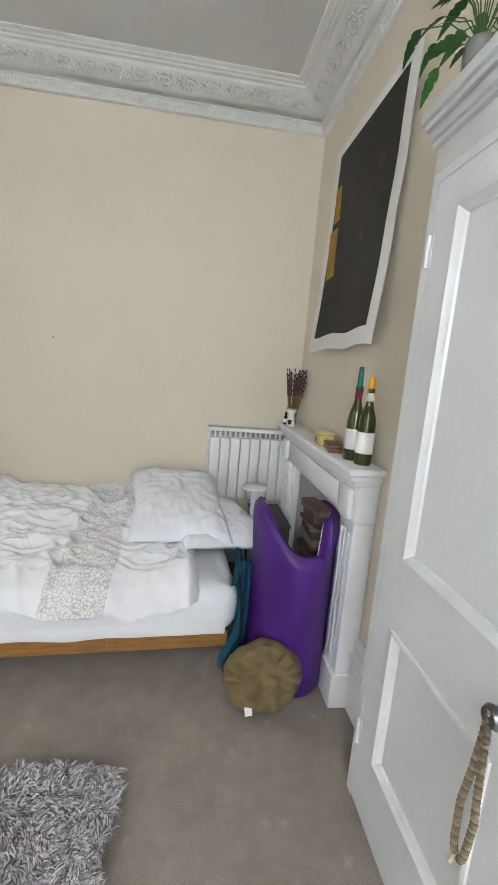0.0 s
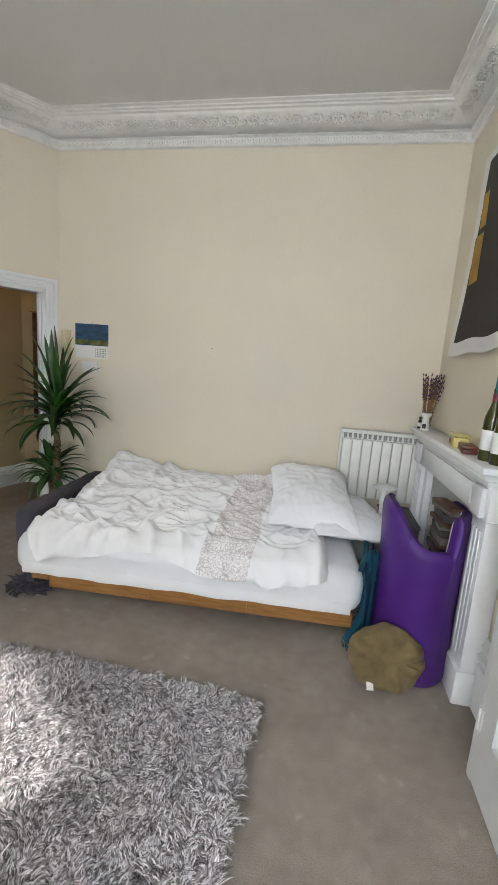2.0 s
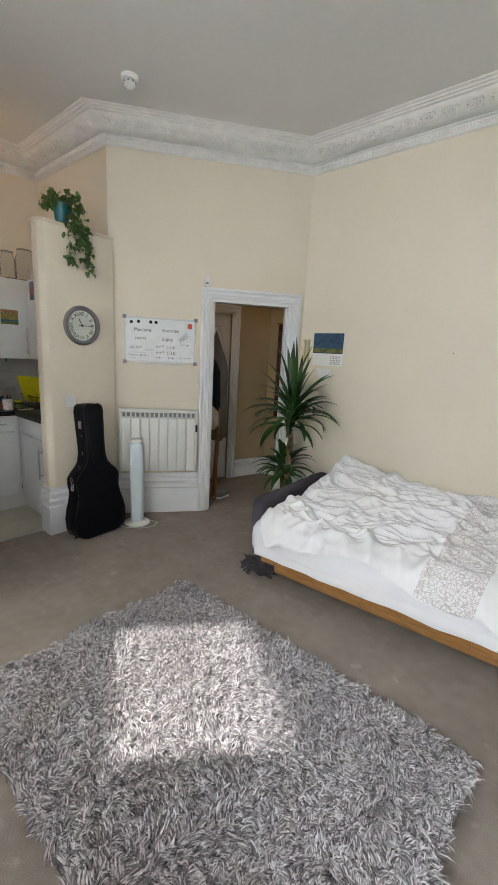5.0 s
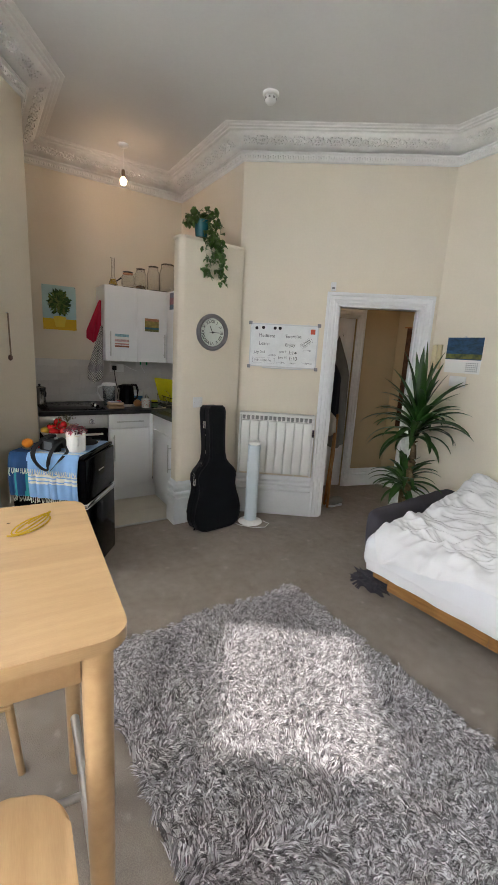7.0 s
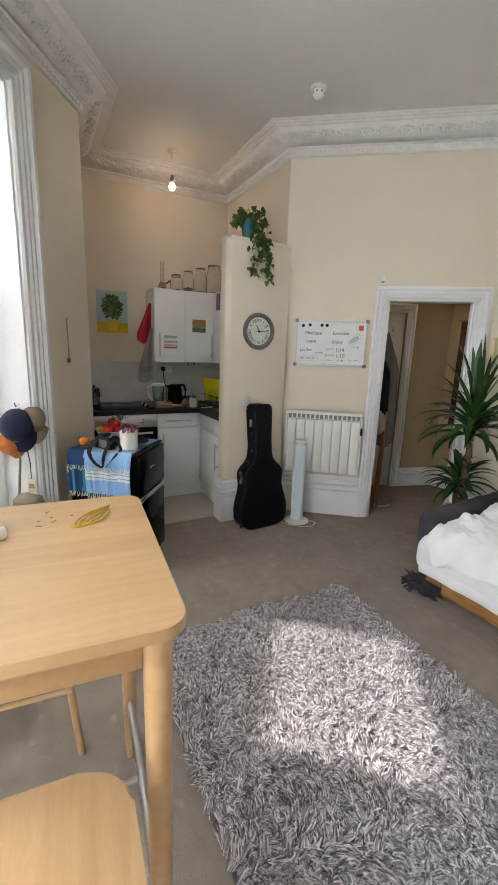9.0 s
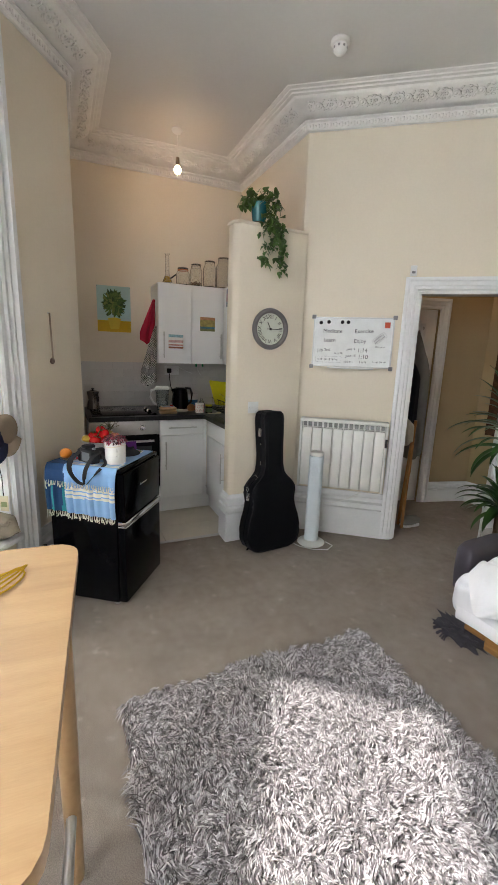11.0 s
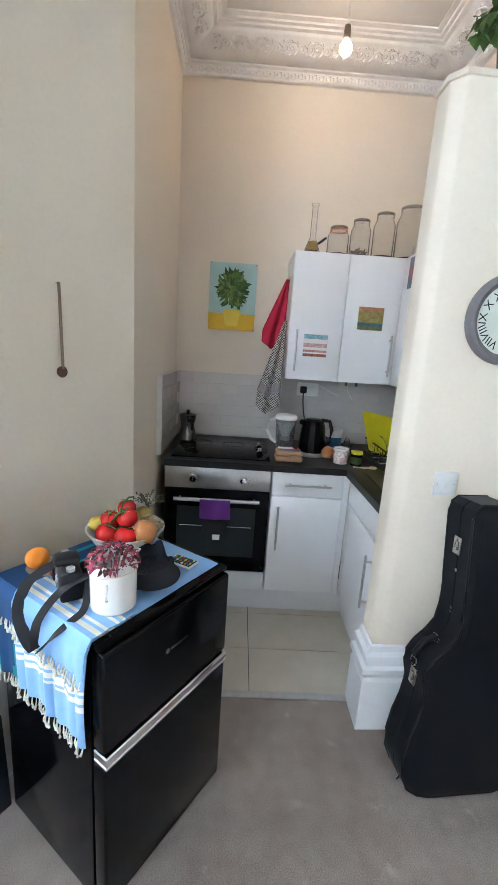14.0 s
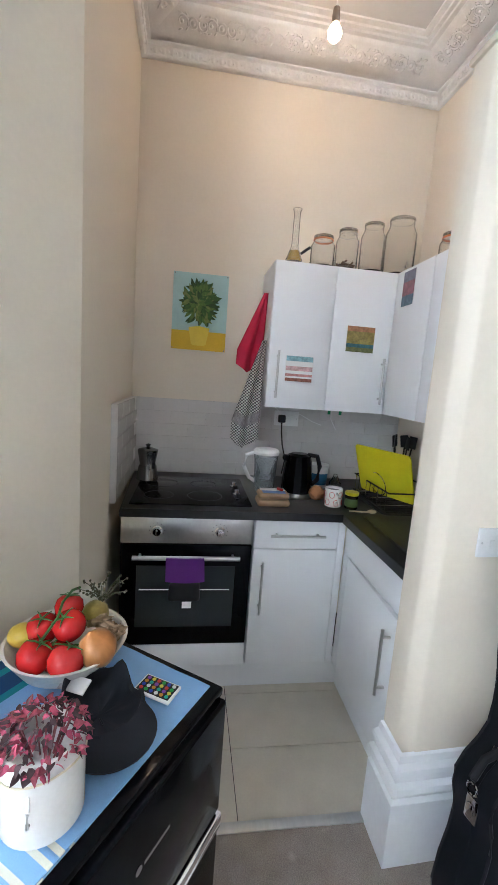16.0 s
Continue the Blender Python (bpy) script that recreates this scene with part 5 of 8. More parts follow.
for tips, count in (((0.075, 0.02, -0.40), 30), ((0.085, 0.10, -0.30), 26), ((0.075, 0.15, -0.42), 32), ((0.09, 0.06, -0.16), 18), ((0.05, -0.15, -0.02), 16), ((-0.02, -0.12, 0.03), 12), ((0.04, 0.13, 0.0), 16), ((0.10, 0.13, -0.24), 22), ((0.085, 0.17, -0.46), 26), ((0.0, 0.06, 0.20), 14), ((0.02, -0.06, 0.17), 14), ((-0.04, 0.02, 0.19), 12), ((0.03, 0.10, 0.17), 14)):
    pts = []
    for k in range(9):
        u = k / 8
        out = min(1.0, u * 2.2)
        p = Vector((tips[0] * out + 0.012 * rng.uniform(-1, 1), tips[1] * (out * 0.6 + 0.4 * u) + 0.012 * rng.uniform(-1, 1), 0.115 + 0.035 * math.sin(min(1, u * 2) * math.pi) + (tips[2] - 0.0) * u ** 1.3 if tips[2] < 0.05 else 0.11 + tips[2] * 0.6 * u))
        pts.append(p)
    part("stem", tube(pts, 0.0018, 5), GREEN, CAN)
    for q in range(int(count * 1.45)):
        u = rng.uniform(0.30, 1.0)
        i = min(7, int(u * 8))
        p = pts[i].lerp(pts[i + 1], u * 8 - i)
        sc = rng.uniform(0.7, 1.25)
        put_leaf(rng.choice(IV), CAN, Matrix.Translation(p + Vector((rng.uniform(-0.005, 0.03), rng.uniform(-0.035, 0.035), rng.uniform(-0.02, 0.02)))) @ pose(0, 0, 0, rng.uniform(-40, 40), rng.uniform(10, 80), rng.uniform(-110, 110)) @ Matrix.Scale(sc, 4))

# ---- whiteboard on the canted wall ----
NWM = line_pose(NW, KR)


def on_nw(s_from_kr, z, proud=0.0):
    return NWM @ pose(L_NW - s_from_kr, proud, z, 90, 0, 180)


wb = thing("whiteboard", on_nw(0.435, 1.615, 0.006), "whiteboard in an aluminium frame with handwritten notes", "whiteboard")
BW, BH = 0.615, 0.385
part("board", boxed(-BW / 2 + 0.012, -BH / 2 + 0.012, 0.001, BW / 2 - 0.012, BH / 2 - 0.012, 0.012), color("white_board_enamel", (0.78, 0.80, 0.81), 0.18), wb, smooth=0)
bm = bmesh.new()
for a in ((-BW / 2, -BH / 2, BW / 2, -BH / 2 + 0.0115), (-BW / 2, BH / 2 - 0.0115, BW / 2, BH / 2), (-BW / 2, -BH / 2 + 0.0116, -BW / 2 + 0.0115, BH / 2 - 0.0116), (BW / 2 - 0.0115, -BH / 2 + 0.0116, BW / 2, BH / 2 - 0.0116)):
    box(bm, a[0], a[1], 0.0, a[2], a[3], 0.016, 0.002)
part("frame", bm, color("aluminium", (0.62, 0.63, 0.64), 0.35, metal=0.8), wb)
for x in (-1, 1):
    for y in (-1, 1):
        part("corner_cap", boxed(x * BW / 2 - 0.016, y * BH / 2 - 0.016, -0.001, x * BW / 2 + 0.016, y * BH / 2 + 0.016, 0.019, 0.005), GREYPL, wb, "grey plastic corner")
part("pen_tray", boxed(-0.18, -BH / 2 - 0.012, 0.0, 0.18, -BH / 2 - 0.001, 0.045, 0.003), color("aluminium_tray", (0.62, 0.63, 0.64), 0.35, metal=0.8), wb)
for x in (-0.25, -0.19, -0.085, -0.04):
    part("magnet", lathe([(0.014, 0.0122), (0.014, 0.019), (0.005, 0.021), (0, 0.0205)], 18, m=pose(x, 0.148 + 0.006 * (x > -0.2), 0)), BLACK_MATT, wb, "black round magnet")
part("red_note", boxed(0.236, 0.115, 0.0122, 0.276, 0.158, 0.0135), color("red_card", (0.60, 0.10, 0.05), 0.6), wb, "small red card")
PEN = color("pen_ink", (0.03, 0.03, 0.05), 0.5)
for body, size, x, y, r in (("Meditate", 0.042, -0.155, 0.085, 0), ("Exercise", 0.042, 0.085, 0.088, 2), ("Learn", 0.042, -0.175, 0.015, 0), ("Enjoy", 0.042, 0.06, 0.012, 0), ("July 2nd", 0.032, -0.215, -0.062, 4), ("1:14", 0.046, 0.085, -0.058, 0), ("June 9", 0.026, -0.005, -0.050, 3), ("1:10", 0.046, 0.092, -0.108, 0), ("June 15", 0.026, -0.002, -0.102, 3)):
    text("writing", body, size, pose(x, y, 0.0125, 0, 0, r), PEN, wb)
rng = random.Random(3)
bm = bmesh.new()
for x0, x1, y in ((-0.13, -0.06, -0.085), (-0.26, -0.10, -0.135), (-0.05, 0.02, -0.150), (0.07, 0.12, -0.150), (0.17, 0.27, -0.145), (0.18, 0.25, -0.030)):
    x = x0
    while x < x1:
        w = rng.uniform(0.004, 0.010)
        box(bm, x, y - rng.uniform(0.003, 0.009), 0.0122, x + w * 0.4, y + rng.uniform(0.003, 0.010), 0.0126)
        x += w + 0.003
for a in ((-0.275, -0.158, -0.075, -0.157), (-0.275, -0.112, -0.075, -0.111), (-0.275, -0.158, -0.274, -0.111), (-0.075, -0.158, -0.074, -0.111)):
    box(bm, a[0], a[1], 0.0122, a[2], a[3], 0.0126)
for k in range(4):
    m = pose(0.205, 0.035, 0, 0, 0, 38)
    dx, dy = ((-0.055, -0.022), (-0.055, 0.022), (-0.055, -0.022), (0.055, -0.022))[k]
    box(bm, dx, dy, 0.0122, dx + (0.11 if k < 2 else 0.0012), dy + (0.0012 if k < 2 else 0.044), 0.0126, m=m)
for k in range(9):
    m = pose(0.205, 0.035, 0, 0, 0, 38)
    box(bm, -0.045 + 0.010 * k, 0.003, 0.0122, -0.040 + 0.010 * k, 0.014, 0.0126, m=m)
    box(bm, -0.045 + 0.010 * k, -0.014, 0.0122, -0.040 + 0.010 * k, -0.004, 0.0126, m=m)
tagged(part("scribble", bm, PEN, wb, smooth=0), "illegible pen notes", kind="stuff")
bm = bmesh.new()
for x in (-0.21, 0.21):
    tube([(x - 0.012, BH / 2 + 0.001, 0.006), (x, BH / 2 + 0.022, 0.003), (x + 0.012, BH / 2 + 0.001, 0.006)], 0.0015, 6, bm)
part("hanger", bm, STEEL, wb)

box_ = thing("door_sensor", on_nw(0.835, 2.142, 0.0), "small white sensor box above the door frame", "sensor")
part("body", boxed(-0.022, -0.035, 0.001, 0.022, 0.038, 0.024, 0.003), WHITEPL, box_)
part("lens", boxed(-0.012, -0.018, 0.0242, 0.012, -0.002, 0.026, 0.001), GREYPL, box_)
cab = thing("power_cable", NWM, "white flex running along the skirting to the fan", "cable")
pts = [(L_NW - 0.62, 0.045, 0.415), (L_NW - 0.58, 0.05, 0.38), (L_NW - 0.50, 0.05, 0.33), (L_NW - 0.40, 0.05, 0.29), (L_NW - 0.26, 0.05, 0.27), (L_NW - 0.15, 0.05, 0.28)]
part("flex", tube(pts, 0.0035, 8), WHITEPL, cab)
lead = thing("fan_lead", (-3.405, 2.0, 0), "loose white mains lead lying on the carpet", "cable")
part("flex", tube([(-0.14, -0.05, 0.05), (-0.13, -0.12, 0.008), (-0.05, -0.16, 0.005), (0.04, -0.13, 0.005), (0.13, -0.05, 0.005), (0.17, 0.05, 0.005), (0.12, 0.13, 0.006), (0.05, 0.11, 0.008)], 0.0032, 8), WHITEPL, lead)

# ---- calendar, entry phone and switch on the north wall ----
NM = pose(0, 3.37, 0, 90, 0, 0)


def on_n(x, z):
    return Matrix.Translation((x, 3.37, z)) @ pose(0, 0, 0, 90, 0, 0)


cal = thing("calendar", on_n(-2.413, 1.615), "wall calendar with a blue lake photograph over a month sheet", "calendar")
part("sheet", boxed(-0.155, -0.145, 0.001, 0.155, 0.145, 0.005), PAPER, cal, smooth=0)
part("photograph", boxed(-0.155, -0.035, 0.0053, 0.155, 0.145, 0.0065), material("lake_picture", (0.03, 0.10, 0.22), 0.4, 0.6, 9, 0.0, 40, dark=(0.006, 0.018, 0.030), stretch=(1, 3, 1)), cal, "dark blue lake picture", smooth=0)
part("photo_shore", boxed(-0.155, -0.028, 0.0067, 0.155, 0.012, 0.0072), material("shore_picture", (0.20, 0.19, 0.04), 0.5, 0.6, 22, 0.0, 60, dark=(0.01, 0.03, 0.02)), cal, "ochre shoreline", smooth=0)
bm = bmesh.new()
for r in range(5):
    for c in range(7):
        box(bm, 0.035 + c * 0.015, -0.13 + r * 0.016, 0.0052, 0.044 + c * 0.015, -0.122 + r * 0.016, 0.0056)
part("date_grid", bm, GREYPL, cal, smooth=0)
part("punched_hanger", lathe([(0.006, 0.0), (0.006, 0.012), (0, 0.013)], 10, m=pose(0, 0.15, 0)), STEEL, cal)
ph = thing("entry_phone", on_n(-2.645, 1.595), "cream door-entry handset on the wall", "entry phone")
part("cradle", boxed(-0.038, -0.105, 0.001, 0.038, 0.105, 0.028, 0.006), color("cream_plastic", (0.62, 0.54, 0.33), 0.4), ph)
part("handset", boxed(-0.030, -0.100, 0.0285, 0.012, 0.100, 0.062, 0.012, 3), color("cream_plastic_handset", (0.66, 0.58, 0.37), 0.35), ph)
plate("light_switch", on_n(-2.43, 1.40), 0.145, 0.088, "white double light switch plate", "light switch", 2)
dot = tagged(part("wall_nail", lathe([(0.004, 0.0), (0.004, 0.006), (0, 0.007)], 10), DARK_GAP), "small dark nail in the plain wall", "nail")
dot.matrix_world = on_n(-1.335, 1.62)

# ---- yucca in the corner ----
yu = thing("yucca_plant", (-2.46, 2.93, 0), "tall yucca with arching sword leaves in a white pot", "plant")
part("pot", lathe([(0.0, 0.001), (0.10, 0.001), (0.108, 0.02), (0.128, 0.31), (0.132, 0.33), (0.122, 0.33), (0.118, 0.29), (0.0, 0.285)], 32), WHITE_CHINA, yu, "white glazed pot")
part("trunk", tube([(0.01 + 0.006 * math.sin(k), 0.004 * math.cos(k * 2), 0.28 + k * 0.035) for k in range(19)], lambda u: 0.034 - 0.008 * u + 0.004 * math.sin(u * 90), 12), BARK, yu)
part("trunk", tube([(-0.06, 0.03, 0.28), (-0.065, 0.03, 0.40), (-0.07, 0.03, 0.50)], 0.022, 10), BARK, yu)
rng = random.Random(8)


def arching_leaf(rise, end, length, width, n=12):
    """A sword leaf that leaves its trunk at one slope and bends over to another, folded down its middle."""
    bm = bmesh.new()
    rows, p = [], Vector((0, 0, 0))
    for i in range(n + 1):
        u = i / n
        e = radians(rise + (end - rise) * u ** 1.3)
        w = width * 0.66 * max(0.02, min(1.0, 0.45 + 2.2 * u) * (1 - u ** 3) ** 0.8)
        up_, side = Vector((-math.sin(e), 0, math.cos(e))), Vector((0, 1, 0))
        rows.append([bm.verts.new(p + side * w * q + up_ * abs(q) * w * 0.35) for q in (-1, 0, 1)])
        p = p + Vector((math.cos(e), 0, math.sin(e))) * (length / n)
    for a, b in zip(rows, rows[1:]):
        for j in range(2):
            bm.faces.new((a[j], a[j + 1], b[j + 1], b[j]))
    return link_mesh("yucca_leaf", bm, LEAF, 60)


for foot, spread, kinds in (((0.012, 0, 0.93), 0.16, ((88, 78, 0.58, 0.046, 6), (74, 46, 0.56, 0.044, 11), (60, 5, 0.50, 0.044, 14), (48, -35, 0.46, 0.046, 16), (30, -62, 0.42, 0.044, 14), (12, -76, 0.38, 0.042, 9))),
                            ((-0.055, 0.03, 0.47), 0.10, ((75, 20, 0.30, 0.040, 9), (52, -30, 0.33, 0.040, 15), (28, -60, 0.32, 0.038, 14), (8, -70, 0.27, 0.036, 9)))):
    turn_ = 0.0
    for row, (rise, end, length, width, count) in enumerate(kinds):
        meshes = [arching_leaf(rise + d, end + 2 * d, length, width) for d in (-7, 6)]
        for k in range(count):
            turn_ += 137.5
            at = Vector(foot) + Vector((0, 0, spread * (1 - (row + rng.random()) / len(kinds))))
            put_leaf(meshes[k % 2], yu, Matrix.Translation(at) @ pose(0, 0, 0, rng.uniform(-12, 12), rng.uniform(-6, 6), turn_ + rng.uniform(-20, 20)) @ Matrix.Scale(rng.uniform(0.82, 1.12), 4))

# ---- mantel: lavender, oil burner, tins, candle bottles ----
LAV_STEM = color("dry_lavender_stem", (0.28, 0.15, 0.065), 0.9, vary=0.3)
LAV = color("dry_lavender_head", (0.085, 0.055, 0.10), 0.95, vary=0.5, scale=40)
MZT = MZ + 0.0005


def mantel(y, d):
    return Matrix.Translation(on_east(y, d, MZT))


jar = thing("lavender_jar", mantel(3.21, 0.085), "glass jar with a bunch of dried lavender", "vase")
part("jar", lathe([(0.034, 0.0), (0.036, 0.004), (0.036, 0.13), (0.0335, 0.13), (0.0335, 0.006), (0.0, 0.006)], 24), GLASS, jar)
rng = random.Random(2)
bs, bh = bmesh.new(), bmesh.new()
for i in range(90):
    a, r = rng.uniform(0, 6.28), rng.uniform(0, 1) ** 0.5
    top = Vector((math.cos(a) * r * 0.075 + 0.01, math.sin(a) * r * 0.075, rng.uniform(0.30, 0.40)))
    low = Vector((math.cos(a) * r * 0.022, math.sin(a) * r * 0.022, 0.02))
    tube([low, low.lerp(top, 0.4), top], 0.0013, 4, bs)
    for k in range(4):
        q = low.lerp(top, 0.66 + 0.105 * k)
        blob(0.0048, 0.0048, 0.0085, Matrix.Translation(q), sub=1, bm=bh)
tagged(part("stem", bs, LAV_STEM, jar), "brown dry stems", kind="stuff")
tagged(part("flower_heads", bh, LAV, jar), "dark violet dry flower heads", kind="stuff")
burner = thing("oil_burner", mantel(3.10, 0.115), "small white ceramic oil burner", "oil burner")
part("body", lathe([(0.030, 0.0), (0.033, 0.004), (0.026, 0.05), (0.022, 0.085), (0.036, 0.108), (0.038, 0.118), (0.03, 0.112), (0.0, 0.104)], 24), WHITE_CHINA, burner)
# solid dark block, coloured like the shade within a hollow
part("opening", boxed(-0.012, -0.0335, 0.012, 0.012, -0.022, 0.045, 0.004, m=pose(0, 0, 0, 0, 0, -25)), DARK_GAP, burner)
oil = thing("oil_bottle", mantel(3.17, 0.135), "small dark bottle of oil with a pale label", "bottle")
part("glass", lathe([(0.013, 0.0), (0.014, 0.003), (0.014, 0.052), (0.006, 0.06), (0.006, 0.066)], 16), color("dark_brown_glass", (0.02, 0.012, 0.008), 0.1), oil)
part("cap", lathe([(0.0085, 0.0662), (0.0085, 0.085), (0, 0.086)], 14), BLACK_MATT, oil)
part("label", lathe([(0.0143, 0.015), (0.0145, 0.016), (0.0145, 0.042), (0.0143, 0.043)], 16), PAPER, oil)
tin = thing("tea_tin", mantel(2.42, 0.095), "small yellow printed tin", "tin")
part("body", boxed(-0.075, -0.042, 0.0, 0.075, 0.042, 0.058, 0.01, 3, pose(0, 0, 0, 0, 0, 83)), color("yellow_tin_print", (0.58, 0.50, 0.16), 0.35, vary=0.35, scale=60), tin)
part("lid", boxed(-0.077, -0.044, 0.0585, 0.077, 0.044, 0.074, 0.008, 3, pose(0, 0, 0, 0, 0, 83)), color("gold_tin_lid", (0.60, 0.52, 0.22), 0.3, vary=0.25, scale=50), tin)
part("emblem", lathe([(0.0, 0.0), (0.016, 0.0), (0.016, 0.001), (0.0, 0.001)], 18, m=pose(-0.0425, 0.008, 0.03, 0, -90, 0)), color("red_print", (0.45, 0.03, 0.04), 0.4), tin)
bx = thing("wooden_box", mantel(2.26, 0.10), "small flat reddish wooden box", "box")
part("body", boxed(-0.085, -0.035, 0.0, 0.085, 0.035, 0.022, 0.003, 2, pose(0, 0, 0, 0, 0, 80)), color("red_wood", (0.13, 0.03, 0.018), 0.35, vary=0.25), bx)
part("lid", boxed(-0.086, -0.036, 0.0225, 0.086, 0.036, 0.036, 0.003, 2, pose(0, 0, 0, 0, 0, 80)), color("red_wood_lid", (0.15, 0.035, 0.02), 0.35, vary=0.25), bx)
BOTTLE = color("olive_bottle_glass", (0.050, 0.054, 0.008), 0.06, vary=0.2, coat=0.5)
for y, d, wax, hgt, lab in ((2.055, 0.085, (0.005, 0.14, 0.14), 0.085, "olive wine bottle with a teal candle in its neck"), (1.965, 0.070, (0.75, 0.33, 0.01), 0.045, "olive wine bottle with a yellow candle in its neck")):
    bt = thing("wine_bottle", mantel(y, d), lab, "bottle", "candle bottles on the mantel")
    part("glass", lathe([(0.0, 0.002), (0.034, 0.0), (0.037, 0.006), (0.037, 0.175), (0.034, 0.20), (0.020, 0.245), (0.0145, 0.27), (0.014, 0.312), (0.0155, 0.314), (0.0155, 0.325), (0.012, 0.326)], 28), BOTTLE, bt)
    part("label", lathe([(0.0373, 0.05), (0.0376, 0.051), (0.0376, 0.140), (0.0373, 0.141)], 28), PAPER, bt, "white paper label")
    part("neck_label", lathe([(0.0150, 0.272), (0.0158, 0.273), (0.0158, 0.305), (0.0150, 0.306)], 20), color("neck_foil", (0.16, 0.01, 0.02) if hgt > 0.06 else (0.75, 0.73, 0.66), 0.4), bt)
    part("candle", lathe([(0.012, 0.3265), (0.013, 0.335), (0.0105, 0.326 + hgt), (0.004, 0.330 + hgt), (0.0, 0.329 + hgt)], 14), color("candle_wax", wax, 0.5), bt, "candle stub")
    bm = bmesh.new()
    rng = random.Random(int(y * 100))
    for k in range(4):
        a = 1.6 * k + rng.uniform(0, 1)
        tube([(0.0135 * math.cos(a), 0.0135 * math.sin(a), 0.332), (0.0165 * math.cos(a), 0.0165 * math.sin(a), 0.315), (0.0155 * math.cos(a), 0.0155 * math.sin(a), 0.31 - rng.uniform(0.0, 0.03))], 0.0025, 6, bm)
    part("wax_drip", bm, color("wax_drips", wax, 0.5), bt)
bk = thing("book_stack", Matrix.Translation(on_east(2.25, 0.115, 0)), "dark stack of books inside the fireplace opening", "books")
z = 0.0
BOOKM = [color("book_cover", c, 0.5) for c in ((0.03, 0.03, 0.035), (0.10, 0.04, 0.03), (0.06, 0.05, 0.05), (0.14, 0.12, 0.10), (0.02, 0.02, 0.025))]
rng = random.Random(21)
while z < 0.86:
    h = rng.uniform(0.018, 0.042)
    m = pose(rng.uniform(-0.006, 0.0), 0.0, z, 0, 0, rng.uniform(-15, 15))
    b_ = part("book", boxed(-0.075, -0.10, 0, 0.0, 0.10, h - 0.001, 0.002, m=m), BOOKM[rng.randrange(5)], bk)
    z += h

# ---- press cupboard: knob, beads, plant ----
knob = part("knob", lathe([(0.008, 0.0), (0.008, 0.018), (0.022, 0.026), (0.025, 0.036), (0.020, 0.046), (0.0, 0.050)], 20, m=pose(0.570, 0.001, 0.865, -90, 0, 0)), color("dark_pewter", (0.20, 0.20, 0.21), 0.35, metal=0.9), leaf, "dark metal knob")
KN = press.matrix_world @ Vector((0.037 + 0.570, -0.030, 0.877))
beads = thing("bead_necklace", Matrix.Translation(KN), "long wooden bead necklace hanging from the cupboard knob", "necklace")
BEADS = [color("wooden_bead", c, 0.5, vary=0.3, scale=40) for c in ((0.30, 0.24, 0.16), (0.20, 0.15, 0.10))]
pts = []
for k in range(58):
    u = k / 57
    a = (u - 0.5) * 2
    side = math.sin(u * math.pi * 2) * 0.030 + (0.085 if a > 0 else -0.085) * min(1, 1.6 * (1 - abs(a))) * (abs(a) ** 0.5 + 0.0)
    zz = -0.335 + 0.345 * abs(a) ** 1.15 - 0.0
    pts.append(Vector((-0.012 - 0.008 * (1 - abs(a)), -side * 0.9, zz)))
bead_me = []
for bmx in BEADS:
    bead_me.append(link_mesh("bead", lathe([(0.003, -0.0055), (0.0075, -0.004), (0.0085, 0.0), (0.0075, 0.004), (0.003, 0.0055)], 10), bmx))
for k, p in enumerate(pts):
    o_ = new("bead", bead_me[k % 2])
    o_.parent = beads
    d_ = (pts[min(57, k + 1)] - pts[max(0, k - 1)]).normalized()
    o_.matrix_local = Matrix.Translation(p) @ d_.to_track_quat("Z", "Y").to_matrix().to_4x4()
part("tassel", tube([pts[28] + Vector((0, 0, -0.005)), pts[28] + Vector((0.002, 0.004, -0.02)), pts[28] + Vector((0.004, 0.012, -0.04))], lambda u: 0.003 + 0.005 * u, 8), CREAM, beads)

fern = thing("potted_fern", (0.362, 1.50, 2.2765), "wavy-leaved green plant in a ribbed glass jar on the cupboard", "plant")
part("jar", lathe([(0.035, 0.0), (0.04, 0.004), *[(0.042 + (0.0015 if k % 2 else 0), 0.012 + k * 0.008) for k in range(16)], (0.040, 0.145), (0.037, 0.145), (0.037, 0.01), (0.0, 0.008)], 24), color("ribbed_silver_glass", (0.45, 0.46, 0.45), 0.12, metal=0.7), fern, "ribbed glass jar")
FERN = color("fern_green", (0.035, 0.12, 0.02), 0.4, vary=0.5, scale=14, random_tint=0.3)
FL = [leaf_mesh("fern_leaf", 1.0, 0.36, FERN, 0.6, 0.15, d, 12, 4.5) for d in (0.15, 0.4)]
rng = random.Random(4)
for i in range(26):
    az = 180 + i * 137.5
    lift = rng.uniform(-15, 70)
    ln = rng.uniform(0.07, 0.115)
    reach = rng.uniform(0.04, 0.13)
    d_ = Vector((math.cos(radians(az)) * reach, math.sin(radians(az)) * reach, rng.uniform(0.02, 0.16)))
    base_ = Vector((0, 0, 0.14))
    part("stem", tube([base_, base_ + d_ * 0.5 + Vector((0, 0, 0.03)), base_ + d_], 0.0018, 5), GREEN, fern)
    put_leaf(FL[i % 2], fern, Matrix.Translation(base_ + d_) @ pose(0, 0, 0, rng.uniform(-30, 30), -lift * 0.5 + 12, az) @ Matrix.Scale(ln, 4))
